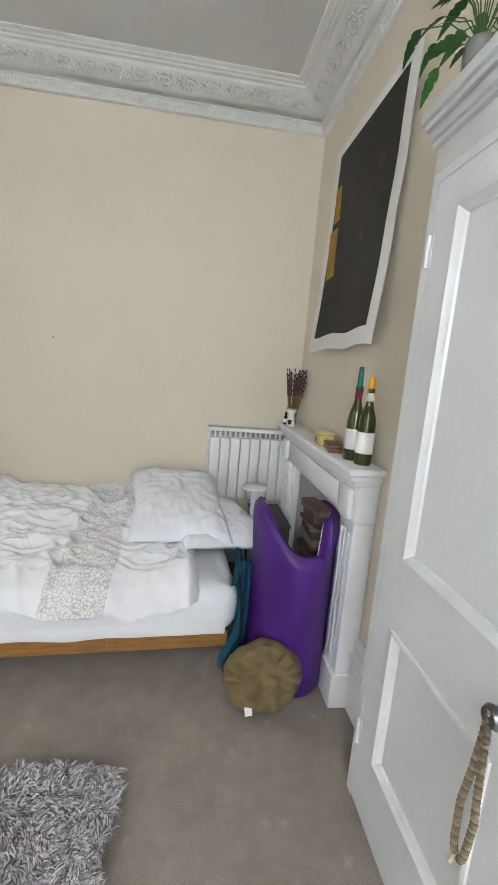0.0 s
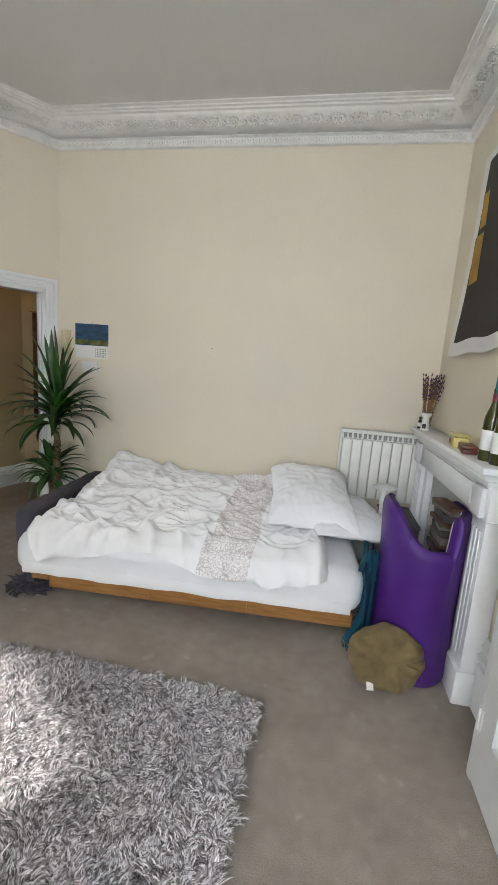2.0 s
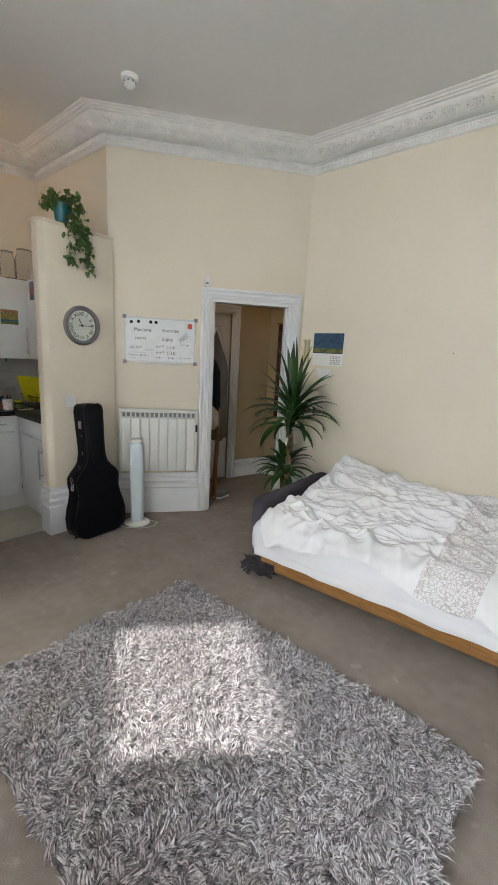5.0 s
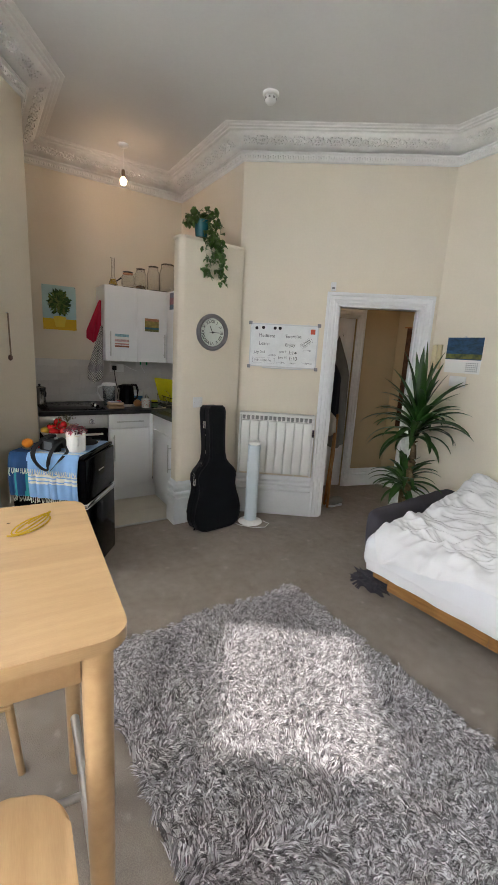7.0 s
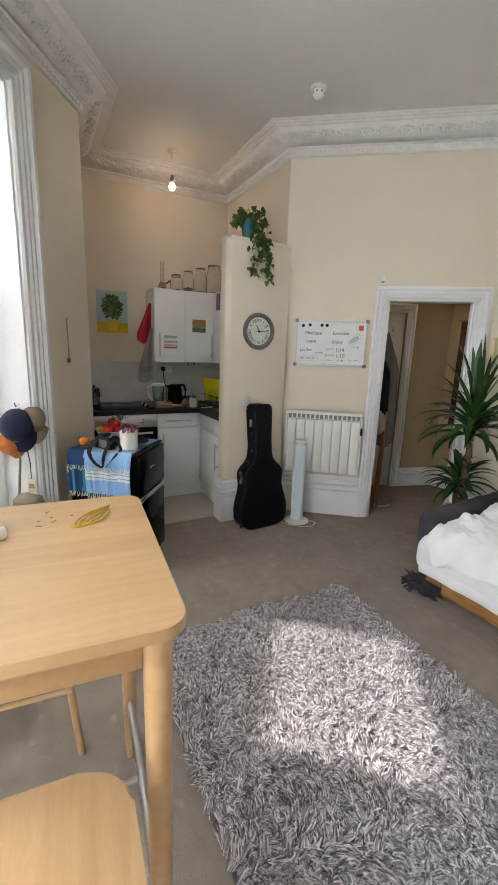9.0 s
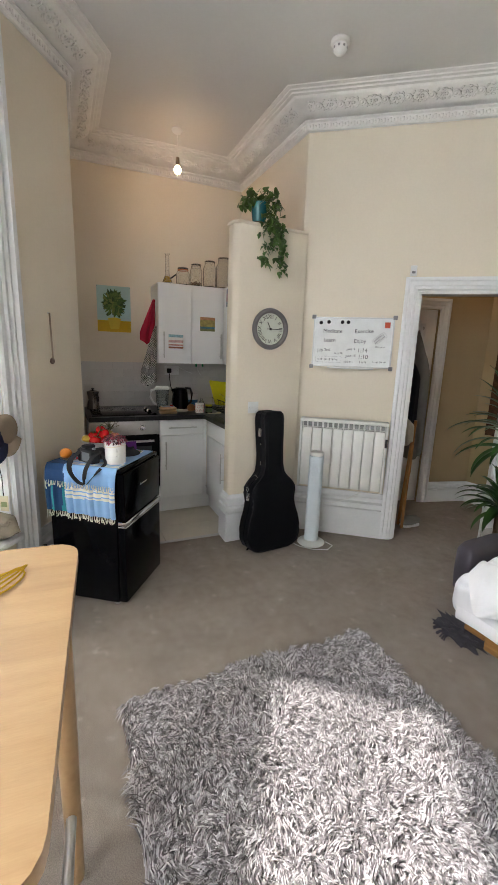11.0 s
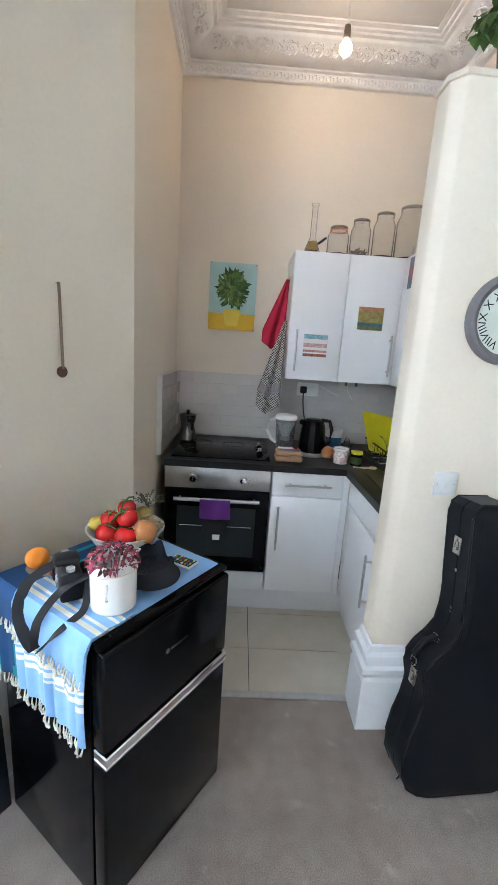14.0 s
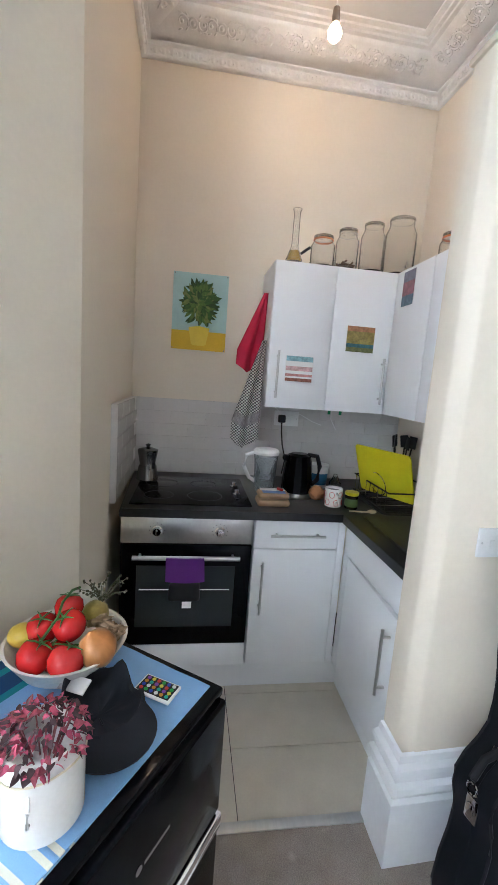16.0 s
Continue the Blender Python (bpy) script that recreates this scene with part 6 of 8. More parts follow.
for x, y, zl in ((-0.10, 0.05, 0.02), (-0.12, 0.12, 0.10), (-0.06, 0.10, 0.0)):
    base_, d_ = Vector((0, 0, 0.14)), Vector((x, y, zl))
    part("stem", tube([base_, base_ + d_ * 0.5 + Vector((0, 0, 0.03)), base_ + d_], 0.0018, 5), GREEN, fern)
    put_leaf(FL[1], fern, Matrix.Translation(base_ + d_) @ pose(0, 0, 0, 20, 50, math.degrees(math.atan2(y, x))) @ Matrix.Scale(0.10, 4))

# ---- beside the bed ----
st = thing("side_table", (0.085, 2.93, 0), "small round white pedestal side table", "side table")
part("top", lathe([(0.0, 0.728), (0.078, 0.728), (0.082, 0.732), (0.082, 0.742), (0.076, 0.747), (0.0, 0.747)], 32), WHITEPL, st)
part("stem", lathe([(0.018, 0.02), (0.020, 0.40), (0.026, 0.7275)], 18), WHITEPL, st)
part("foot", lathe([(0.10, 0.0), (0.10, 0.012), (0.03, 0.0195), (0.0, 0.0195)], 28), WHITEPL, st)
gb = thing("storage_box", (0.21, 3.02, 0), "dark grey box with a flat lid by the radiator", "box")
part("body", boxed(-0.11, -0.22, 0.0, 0.11, 0.22, 0.50, 0.01), color("dark_grey_board", (0.07, 0.07, 0.072), 0.7), gb)
part("lid", boxed(-0.115, -0.225, 0.5005, 0.115, 0.225, 0.525, 0.006), color("dark_grey_lid", (0.085, 0.085, 0.088), 0.6), gb)
bl = thing("blanket", (0, 0, 0), "teal wool blanket hanging over the end of the mattress", "blanket")


def drape(u, v):
    y = 2.125 + 0.66 * u
    k = min(1.0, v * 1.9)
    x = -0.062 - 0.060 * (1 - u) ** 3 + 0.045 * math.sin(min(1, v * 2.2) * math.pi / 2) + 0.014 * math.sin(u * 17) * (1 - k * 0.2) * v
    zz = 0.475 - 0.43 * max(0.0, v - 0.15) / 0.85 + 0.05 * math.sin(u * 6 + 1) * v + 0.05 * u
    return Vector((x, y - 0.06 * v * (1 - u), max(0.012, zz)))


def fall(u, v):
    """The bunched front fold, hanging in the gap between mattress and mat."""
    spread = 0.075 * max(0.0, v - 0.72) / 0.28 * (1 - u)
    return Vector((-0.076 - spread + 0.062 * u, 2.235 - 0.05 * v + 0.016 * math.sin(u * 12 + v * 3), 0.56 - 0.52 * v - 0.012 * math.sin(u * 9)))


part("cloth", sheet(40, 24, drape, thick=0.006), TEAL, bl)
part("front_fold", sheet(28, 24, fall, thick=0.006), TEAL, bl)
rng = random.Random(6)
bm = bmesh.new()
for k in range(26):
    p = drape(k / 25, 1.0)
    q = p + Vector((rng.uniform(-0.012, 0.012), rng.uniform(-0.03, 0.01), 0))
    tube([p, Vector((p.x, q.y, max(0.006, p.z - 0.035))), Vector((q.x - 0.01, q.y - 0.015, max(0.004, p.z - 0.07)))], 0.0028, 5, bm)
for k in range(16):
    p = fall(k / 15, 1.0)
    tube([p, p + Vector((rng.uniform(-0.006, 0.006), -0.012, -0.018)), Vector((p.x + rng.uniform(-0.012, 0.008), p.y - rng.uniform(0.02, 0.05), 0.005))], 0.0026, 5, bm)
part("fringe", bm, TEAL, bl, "teal tassel fringe")
sh = thing("scarf", (-2.10, 2.15, 0), "crumpled charcoal knitted scarf on the carpet by the bed", "scarf")
bm = blob(0.13, 0.075, 0.045, Matrix.Translation((0, 0.02, 0.034)), amp=0.7, freq=16, sub=4)
part("heap", bm, CHARCOAL, sh)
bm = bmesh.new()
for k in range(30):
    a = rng.uniform(2.4, 4.6)
    p = Vector((0.10 * math.cos(a), 0.02 + 0.06 * math.sin(a), 0.018))
    tube([p, p + Vector((0.03 * math.cos(a), 0.03 * math.sin(a), -0.006)), p + Vector((0.06 * math.cos(a + 0.3), 0.055 * math.sin(a + 0.3), -0.013))], 0.004, 5, bm)
part("fringe", bm, CHARCOAL, sh)

# ---- hall: coats on a wooden stand, a wall hanging ----
cs = thing("coat_stand", (-3.46, 2.98, 0), "wooden coat stand hung with coats in the hall", "coat stand")
OAK = color("orange_wood", (0.34, 0.14, 0.035), 0.45, vary=0.25)
part("post", tube([(0.0, 0.0, 0.0), (0.02, 0.02, 0.6), (0.03, 0.03, 0.98)], 0.016, 10), OAK, cs)
part("leg", tube([(0.085, -0.04, 0.0), (0.05, 0.0, 0.40), (0.03, 0.03, 0.86)], 0.013, 10), OAK, cs)
part("leg", tube([(-0.12, 0.12, 0.0), (0.0, 0.06, 0.5), (0.03, 0.03, 0.9)], 0.013, 10), OAK, cs)


def garment(name, c, x, y, zt, zb, w, d, lab, seed):
    t = thing(name, cs.matrix_world @ pose(x, y, 0, 0, 0, 52), lab, "coat", "coats in the hall")

    def fn(u, v):
        a = u * 2 * math.pi
        k = 0.40 + 0.60 * min(1.0, v * 5.0) ** 0.7
        fold = 1 + 0.14 * math.sin(a * 5 + seed) * v
        return Vector((w / 2 * k * fold * math.cos(a), d / 2 * k * fold * math.sin(a), zt + (zb - zt) * v + 0.02 * math.sin(a * 2 + seed) * v - 0.10 * min(1.0, zt - zb) * (1 + math.cos(a)) * (1 - v)))
    part("cloth", sheet(40, 18, fn), color(name + "_cloth", c, 0.95, vary=0.2, bump=0.3, grain=200), t)
    part("hanger_loop", tube([(0.0, 0.0, zt - 0.004), (0.006, 0.0, zt + 0.018), (-0.006, 0.0, zt + 0.018), (0.0, 0.0, zt - 0.004)], 0.002, 5), BLACK_MATT, t)
    return t


garment("navy_coat", (0.006, 0.007, 0.014), -0.055, -0.07, 1.66, 0.80, 0.26, 0.15, "long navy coat hanging on the stand", 0.3)
garment("grey_coat", (0.17, 0.16, 0.15), -0.10, 0.13, 1.76, 0.62, 0.19, 0.12, "pale grey coat hanging by the door", 1.4)
garment("cream_jacket", (0.50, 0.45, 0.36), 0.03, -0.05, 1.02, 0.78, 0.10, 0.08, "cream jacket hanging low on the stand", 2.2)
sho = thing("shoe", (-3.40, 3.06, 0), "worn grey shoe lying in the hall", "shoe")
part("upper", blob(0.055, 0.11, 0.045, Matrix.Translation((0, 0, 0.05)), 0.25, 8, 3), color("grey_canvas", (0.22, 0.21, 0.19), 0.9), sho)
part("sole", prism(rounded(-0.045, -0.10, 0.045, 0.10, 0.04), 0.0, 0.016, bevel=0.003), WHITEPL, sho)
hg = thing("wall_hanging", Matrix.Translation((-3.41, 4.20, 0)) @ pose(0, 0, 0, 0, 0, 11), "dark patterned textile hanging on the hall wall", "wall hanging")
part("rod", tube([(-0.22, -0.02, 1.92), (0.22, -0.02, 1.92)], 0.008, 8), OAK, hg)
part("textile", sheet(20, 24, lambda u, v: Vector((-0.19 + 0.38 * u, -0.02 + 0.012 * math.sin(u * 14), 1.915 - 1.15 * v)), thick=0.003), color("hanging_weave", (0.10, 0.045, 0.02), 0.95, vary=0.6, scale=22, bump=0.3), hg)

# ---- window side: hats, bag and net curtains ----
WM = line_pose(KL, SW)
RV = WM @ Matrix.Translation((W_HOLE[0] + 0.017, 0, 0))


def cap_bm(r=0.088, brim=0.075):
    bm = lathe([(0.0, 0.098), (0.03, 0.095), (0.062, 0.078), (0.082, 0.045), (r, 0.0), (r - 0.004, 0.0), (0.078, 0.044), (0.058, 0.073), (0.0, 0.092)], 28)
    n = 14
    top = []
    for i in range(n + 1):
        a = radians(-70 + 140 * i / n)
        e = math.cos(radians(-70 + 140 * i / n) * 1.25)
        top.append((Vector((r * 0.985 * math.cos(a), r * 0.985 * math.sin(a), 0.004)), Vector(((r + brim * max(0.1, e)) * math.cos(a * 0.86), (r + brim * max(0.1, e) * 0.5) * math.sin(a * 0.95), -0.012 - 0.02 * abs(math.sin(a))))))
    for dz in (0.0, -0.004):
        vs = [(bm.verts.new(p + Vector((0, 0, dz))), bm.verts.new(q + Vector((0, 0, dz)))) for p, q in top]
        for (a, b), (c, d) in zip(vs, vs[1:]):
            bm.faces.new((a, b, d, c))
    return bm


hook = thing("hook_rail", RV, "white hook on the window reveal", "hook")
part("hook", tube([(0.001, -0.07, 1.16), (0.04, -0.07, 1.15), (0.05, -0.07, 1.175)], 0.005, 8), CHROME, hook)
for nm, mt, yy, zz, rot, lab in (("baseball_cap", NAVY, -0.030, 1.03, (0, 95, 15), "navy baseball cap with a stitched badge, on the window reveal"),
                                 ("baseball_cap", color("tan_cotton", (0.22, 0.17, 0.12), 0.95, bump=0.3), 0.030, 1.05, (0, 80, -10), "tan cap hanging behind the navy cap"),
                                 ("baseball_cap", color("orange_cotton", (0.42, 0.13, 0.03), 0.95, bump=0.3), -0.125, 0.90, (0, 95, 0), "orange cap hanging below the navy cap")):
    c_ = thing(nm, RV @ pose(0.012 + (0.075 if mt is NAVY else 0.0), yy, zz + 0.02, *rot) @ Matrix.Scale(1.12 if mt is NAVY else 0.92, 4), lab, "cap", "caps on the window reveal")
    part("crown", cap_bm(), mt, c_)
    part("button", blob(0.007, 0.007, 0.004, Matrix.Translation((0, 0, 0.099)), sub=2), mt, c_)
    if mt is NAVY:
        part("badge", boxed(0.084, -0.012, 0.022, 0.0875, 0.012, 0.05, 0.001, m=pose(0, 0, 0, 0, -8, 0)), color("badge_thread", (0.60, 0.48, 0.15), 0.8), c_, "small stitched badge")
tag = thing("luggage_tag", RV @ pose(0.006, -0.03, 0.64, 0, 0, 0), "card tag hanging on a dark cord", "tag")
part("card", boxed(0.0, -0.026, -0.045, 0.003, 0.026, 0.045, 0.001), CREAM, tag)
part("print", boxed(0.0031, -0.018, -0.02, 0.0038, 0.018, 0.01), color("green_print", (0.25, 0.30, 0.14), 0.6), tag, smooth=0)
part("cord", tube([(0.002, 0.0, 0.045), (0.006, 0.004, 0.15), (0.004, -0.02, 0.30), (0.006, -0.04, 0.50)], 0.003, 6), BLACK_MATT, tag)
bagm = color("beige_canvas", (0.30, 0.26, 0.20), 0.95, vary=0.2, bump=0.4, grain=260)
bg = thing("shoulder_bag", RV @ pose(0.06, 0.01, 0.451, 0, 0, 0), "beige canvas shoulder bag on the window sill", "bag")
part("body", blob(0.055, 0.10, 0.075, Matrix.Translation((0, -0.03, 0.075)), 0.25, 7, 3), bagm, bg)
part("flap", blob(0.06, 0.095, 0.05, Matrix.Translation((0.004, -0.03, 0.105)), 0.2, 7, 3), bagm, bg)
part("strap", tube([(0.0, -0.10, 0.10), (-0.03, -0.09, 0.35), (-0.03, -0.08, 0.62)], 0.008, 8), bagm, bg)
NET = bpy.data.materials.new("sheer_net")
NET.use_nodes = True
nn, ll = NET.node_tree.nodes, NET.node_tree.links
tr, df, tp, m1, m2 = nn.new("ShaderNodeBsdfTranslucent"), nn["Principled BSDF"], nn.new("ShaderNodeBsdfTransparent"), nn.new("ShaderNodeMixShader"), nn.new("ShaderNodeMixShader")
df.inputs["Base Color"].default_value = (0.85, 0.85, 0.83, 1)
df.inputs["Roughness"].default_value = 0.9
tr.inputs["Color"].default_value = (0.85, 0.85, 0.82, 1)
weave = nn.new("ShaderNodeTexNoise")
weave.inputs["Scale"].default_value = 200
mr = nn.new("ShaderNodeMapRange")
mr.inputs[3].default_value, mr.inputs[4].default_value = 0.05, 0.14
ll.new(weave.outputs["Fac"], mr.inputs[0])
m1.inputs[0].default_value = 0.6
ll.new(df.outputs[0], m1.inputs[1])
ll.new(tr.outputs[0], m1.inputs[2])
ll.new(mr.outputs[0], m2.inputs[0])
ll.new(m1.outputs[0], m2.inputs[1])
ll.new(tp.outputs[0], m2.inputs[2])
ll.new(m2.outputs[0], nn["Material Output"].inputs["Surface"])
# the second net is unseen, hung only to hold back direct sun
for m, s0, s1, zt, lab in ((WM, W_HOLE[0] + 0.03, W_HOLE[1] - 0.03, 1.94, "white net curtain across the lower sash"), (line_pose(SW, SE), S_HOLE[0] + 0.03, S_HOLE[1] - 0.03, 2.88, "unseen net curtain added to hold sun back at the south window")):
    nc = thing("net_curtain", m, lab, "curtain", "net curtains")
    part("net", sheet(120, 4, lambda u, v: Vector((s0 + (s1 - s0) * u, -0.215 + 0.018 * math.sin(u * 70 + v), zt - (zt - 0.47) * v))), NET, nc)
    part("rod", tube([(s0 - 0.01, -0.215, zt + 0.005), (s1 + 0.01, -0.215, zt + 0.005)], 0.006, 8), CHROME, nc)

pc = thing("pull_rod", WM @ pose(0.335, 0.0, 0, 0, 0, 0), "thin brass rod with a round end hanging on the wall", "rod")
BRASS = color("dull_brass", (0.26, 0.20, 0.14), 0.4, metal=0.7)
part("rod", tube([(0.0, 0.012, 1.71), (-0.006, 0.012, 1.43)], 0.005, 8), BRASS, pc)
part("disc", lathe([(0.0, 0.0), (0.018, 0.0), (0.020, 0.006), (0.016, 0.012), (0, 0.013)], 18, m=pose(-0.006, 0.002, 1.42, -90)), color("brown_disc", (0.12, 0.06, 0.045), 0.5), pc)
part("nail", lathe([(0.004, 0.0), (0.004, 0.014), (0, 0.015)], 8, m=pose(0, 0.0, 1.708, -90)), STEEL, pc)
db = thing("dark_board", pose(-3.147, -0.012, 0, 0, 0, 148) @ pose(0, 0, 0, -4, 0, 0), "dark blue-black board standing between fridge and window", "board")
part("panel", boxed(0.0, 0.0, 0.0, 0.185, 0.022, 0.345, 0.004), color("blue_black_board", (0.008, 0.014, 0.026), 0.35), db)

# ---- on the bar table ----
wr = thing("hair_clip", (-1.655, 0.10, 1.0325), "bent yellow plastic hair clip lying on the bar table", "hair clip")
part("wire", tube([(0.03 + 0.045 * math.cos(a) + 0.028 * math.sin(a + 0.5 * s) * (1 - 0.25 * s), -0.03 - 0.056 * math.cos(a) + 0.023 * math.sin(a + 0.5 * s) * (1 - 0.25 * s) + 0.006 * s, 0.004 + 0.005 * s) for a, s in ((k * 0.28, k / 24) for k in range(64))], 0.0020, 7), color("yellow_resin", (0.55, 0.36, 0.02), 0.25), wr)
pk = thing("tissue_pack", pose(-1.60, -0.20, 1.0325, 0, 0, 35), "white and green plastic packet on the bar table", "packet")
part("packet", puffy(-0.06, -0.04, 0.0, 0.06, 0.04, 0.035, 8, 0.006, 14, 0.015), WHITEPL, pk)
part("print", boxed(-0.045, -0.03, 0.0345, 0.045, 0.03, 0.0365), color("green_packet_print", (0.18, 0.33, 0.12), 0.4), pk)
bm = bmesh.new()
rng = random.Random(9)
for k in range(9):
    x, y = rng.uniform(-0.08, 0.05), rng.uniform(-0.05, 0.05)
    blob(0.006, 0.003, 0.0008, pose(x, y, 0.0008, 0, 0, rng.uniform(0, 180)), sub=1, bm=bm)
cr = thing("crumbs", (-1.66, -0.02, 1.0325), "few dark crumbs scattered on the bar table", "crumbs", kind="stuff")
part("crumb", bm, BARK, cr)

hl = thing("ceiling_light", (-3.45, 3.55, HZ), "small lit ceiling lamp in the hall", "ceiling light")
part("base", lathe([(0.05, 0.0), (0.05, -0.02), (0.0, -0.02)], 20), WHITEPL, hl)
part("bulb", lathe([(0.012, -0.0205), (0.03, -0.05), (0.033, -0.065), (0.024, -0.085), (0.0, -0.092)], 20), glow("warm_hall_bulb", (1.0, 0.66, 0.34), 105), hl, "lit warm bulb")

# ---- on the fridge: striped towel, fruit bowl, plant, cap, camera ----
tw = thing("striped_towel", FM, "sky-blue striped cotton towel with a white fringe, laid over the fridge", "towel")


def towel_at(u, v, lift=0.0, drop=0.29):
    """u runs from the fridge's front to its back, v from far side to the hanging edge."""
    y = 0.036 + (FD - 0.036) * u
    top_len = 0.472
    run = v * (top_len + drop)
    fold = 0.004 * math.sin(u * 19 + 1) + 0.003 * math.sin(u * 41)
    if run < top_len:
        return Vector((top_len - run - 0.004, y, FH + 0.0022 + lift + 0.0015 * (1 + noise.noise(Vector((u * 7, v * 7, 0))))))
    d = run - top_len
    k = min(1.0, d / 0.03)
    return Vector((-0.004 - 0.010 * k - abs(fold) * 2.5 * min(1, d * 6) - lift, y + 0.01 * math.sin(d * 9), FH + 0.004 - d + 0.018 * u * min(1, d * 5)))


def towel_bm(drop, lift, v0, nv):
    bm = sheet(46, nv, lambda u, v: towel_at(u, v0 + (1 - v0) * v, lift, drop), thick=0.002)
    return bm


bm = towel_bm(0.29, 0.0, 0.0, 92)
for f in bm.faces:
    c = f.calc_center_median()
    along = FH - c.z if c.x < 0.002 else -c.x
    band = 0
    for lo, hi in ((0.125, 0.137), (0.145, 0.163), (0.171, 0.183), (-0.06, -0.046), (-0.036, -0.018), (-0.11, -0.10)):
        if lo < along < hi:
            band = 1
    if c.y > 0.36:
        band = 2 if int((c.y - 0.36) / 0.022) % 3 else 3
    f.material_index = band
part("cloth", bm, [BLUE_CLOTH, CREAM_STRIPE, NAVY_STRIPE, TEAL_STRIPE], tw)
bm = towel_bm(0.10, 0.006, 0.60, 48)
for f in bm.faces:
    c = f.calc_center_median()
    striped = any(lo < c.x < hi for lo, hi in ((0.012, 0.024), (0.032, 0.044), (0.066, 0.078), (0.086, 0.098)))
    f.material_index = 2 if c.y > 0.36 else (1 if striped else 0)
part("upper_layer", bm, [BLUE_CLOTH, CREAM_STRIPE, NAVY_STRIPE], tw)
rng = random.Random(14)
for drop, lift, n in ((0.29, 0.0, 44), (0.10, 0.006, 40)):
    bm = bmesh.new()
    for k in range(n):
        p = towel_at((k + 0.5) / n, 1.0, lift, drop)
        ln = rng.uniform(0.022, 0.04) * (1.6 if rng.random() < 0.08 else 1)
        tube([p, p + Vector((-0.003, rng.uniform(-0.004, 0.004), -ln * 0.5)), p + Vector((-0.002, rng.uniform(-0.008, 0.008), -ln))], lambda u: 0.0016 + 0.0022 * u, 5, bm)
    part("fringe", bm, CREAM_STRIPE, tw, "white knotted fringe")
FT = FH + 0.0065


def on_fridge(x, y):
    return Matrix.Translation((x, y, FT))


bowl = thing("fruit_bowl", on_fridge(-3.482, 0.415), "white pottery bowl heaped with tomatoes, an onion and ginger", "bowl")
part("bowl", lathe([(0.0, 0.002), (0.05, 0.0), (0.058, 0.004), (0.095, 0.035), (0.122, 0.078), (0.126, 0.084), (0.120, 0.084), (0.090, 0.042), (0.05, 0.014), (0.0, 0.012)], 40), color("speckled_pottery", (0.66, 0.62, 0.56), 0.3, vary=0.25, scale=18, coat=0.3), bowl)
toms = [(0.062, -0.045, 0.082, 0.036), (0.083, 0.020, 0.084, 0.036), (-0.005, -0.052, 0.100, 0.034), (0.020, 0.010, 0.122, 0.034), (-0.030, -0.005, 0.135, 0.031), (0.045, -0.01, 0.068, 0.032)]
for i, (x, y, z, r) in enumerate(toms):
    t = thing("tomato", bowl.matrix_world @ pose(x, y, z, rng.uniform(-25, 25), rng.uniform(-25, 25), 0), "ripe red tomato on the vine in the bowl", "tomato", "tomatoes in the bowl")
    part("fruit", lathe([(0.0, -0.80 * r), (0.45 * r, -0.80 * r), (0.86 * r, -0.48 * r), (1.0 * r, 0.02 * r), (0.88 * r, 0.50 * r), (0.55 * r, 0.80 * r), (0.2 * r, 0.82 * r), (0.0, 0.74 * r)], 26), RED, t)
    bm = bmesh.new()
    for k in range(5):
        a = 72 * k
        q = [Vector((0.0, 0, 0.80 * r)), Vector((0.35 * r * math.cos(radians(a)), 0.35 * r * math.sin(radians(a)), 0.88 * r)), Vector((0.75 * r * math.cos(radians(a)), 0.75 * r * math.sin(radians(a)), 0.84 * r))]
        tube(q, lambda u: 0.0028 - 0.002 * u, 5, bm)
    part("calyx", bm, GREEN, t, "green calyx")
vine = thing("tomato_vine", bowl.matrix_world, "green tomato vine lying over the tomatoes", "vine")
part("stem", tube([(0.07, -0.03, 0.122), (0.035, -0.01, 0.150), (0.0, -0.01, 0.164), (-0.035, 0.0, 0.172), (-0.06, 0.01, 0.165)], 0.003, 6), GREEN, vine)
on = thing("onion", bowl.matrix_world @ pose(0.055, 0.075, 0.092, 20, 10, 0), "round golden-brown onion in the bowl", "onion")
part("skin", lathe([(0.0, -0.036), (0.02, -0.033), (0.037, -0.012), (0.040, 0.004), (0.032, 0.024), (0.014, 0.036), (0.005, 0.044), (0.0, 0.046)], 28), color("onion_skin", (0.44, 0.18, 0.05), 0.3, vary=0.25, stretch=(1, 1, 0.1), coat=0.2), on)
for x, y, z in ((-0.01, 0.085, 0.095), (0.0, 0.10, 0.088), (-0.03, 0.06, 0.10)):
    t = thing("ginger_root", bowl.matrix_world @ pose(x, y, z, 0, 0, rng.uniform(0, 180)), "knobbly pale piece of ginger", "ginger", "ginger in the bowl")
    part("root", blob(0.028, 0.014, 0.013, None, 0.8, 9, 3, seed=x * 50), color("ginger_skin", (0.38, 0.27, 0.16), 0.8, vary=0.3), t)
pot_ = thing("potato", bowl.matrix_world @ pose(-0.055, 0.045, 0.105), "yellow-green mango behind the tomatoes", "mango")
part("skin", blob(0.034, 0.03, 0.028, None, 0.1, 6, 3), color("mango_skin", (0.34, 0.25, 0.05), 0.4, vary=0.3), pot_)
lm = thing("lemon", bowl.matrix_world @ pose(0.0, -0.09, 0.088), "small yellow lemon at the bowl's rim", "lemon")
part("skin", blob(0.026, 0.032, 0.026, None, 0.05, 6, 3), color("lemon_skin", (0.55, 0.38, 0.04), 0.4, bump=0.3), lm)
hb = thing("dried_herbs", bowl.matrix_world @ pose(-0.06, 0.06, 0.13), "dry brown sprig of herbs sticking out of the bowl", "herbs")
bm = bmesh.new()
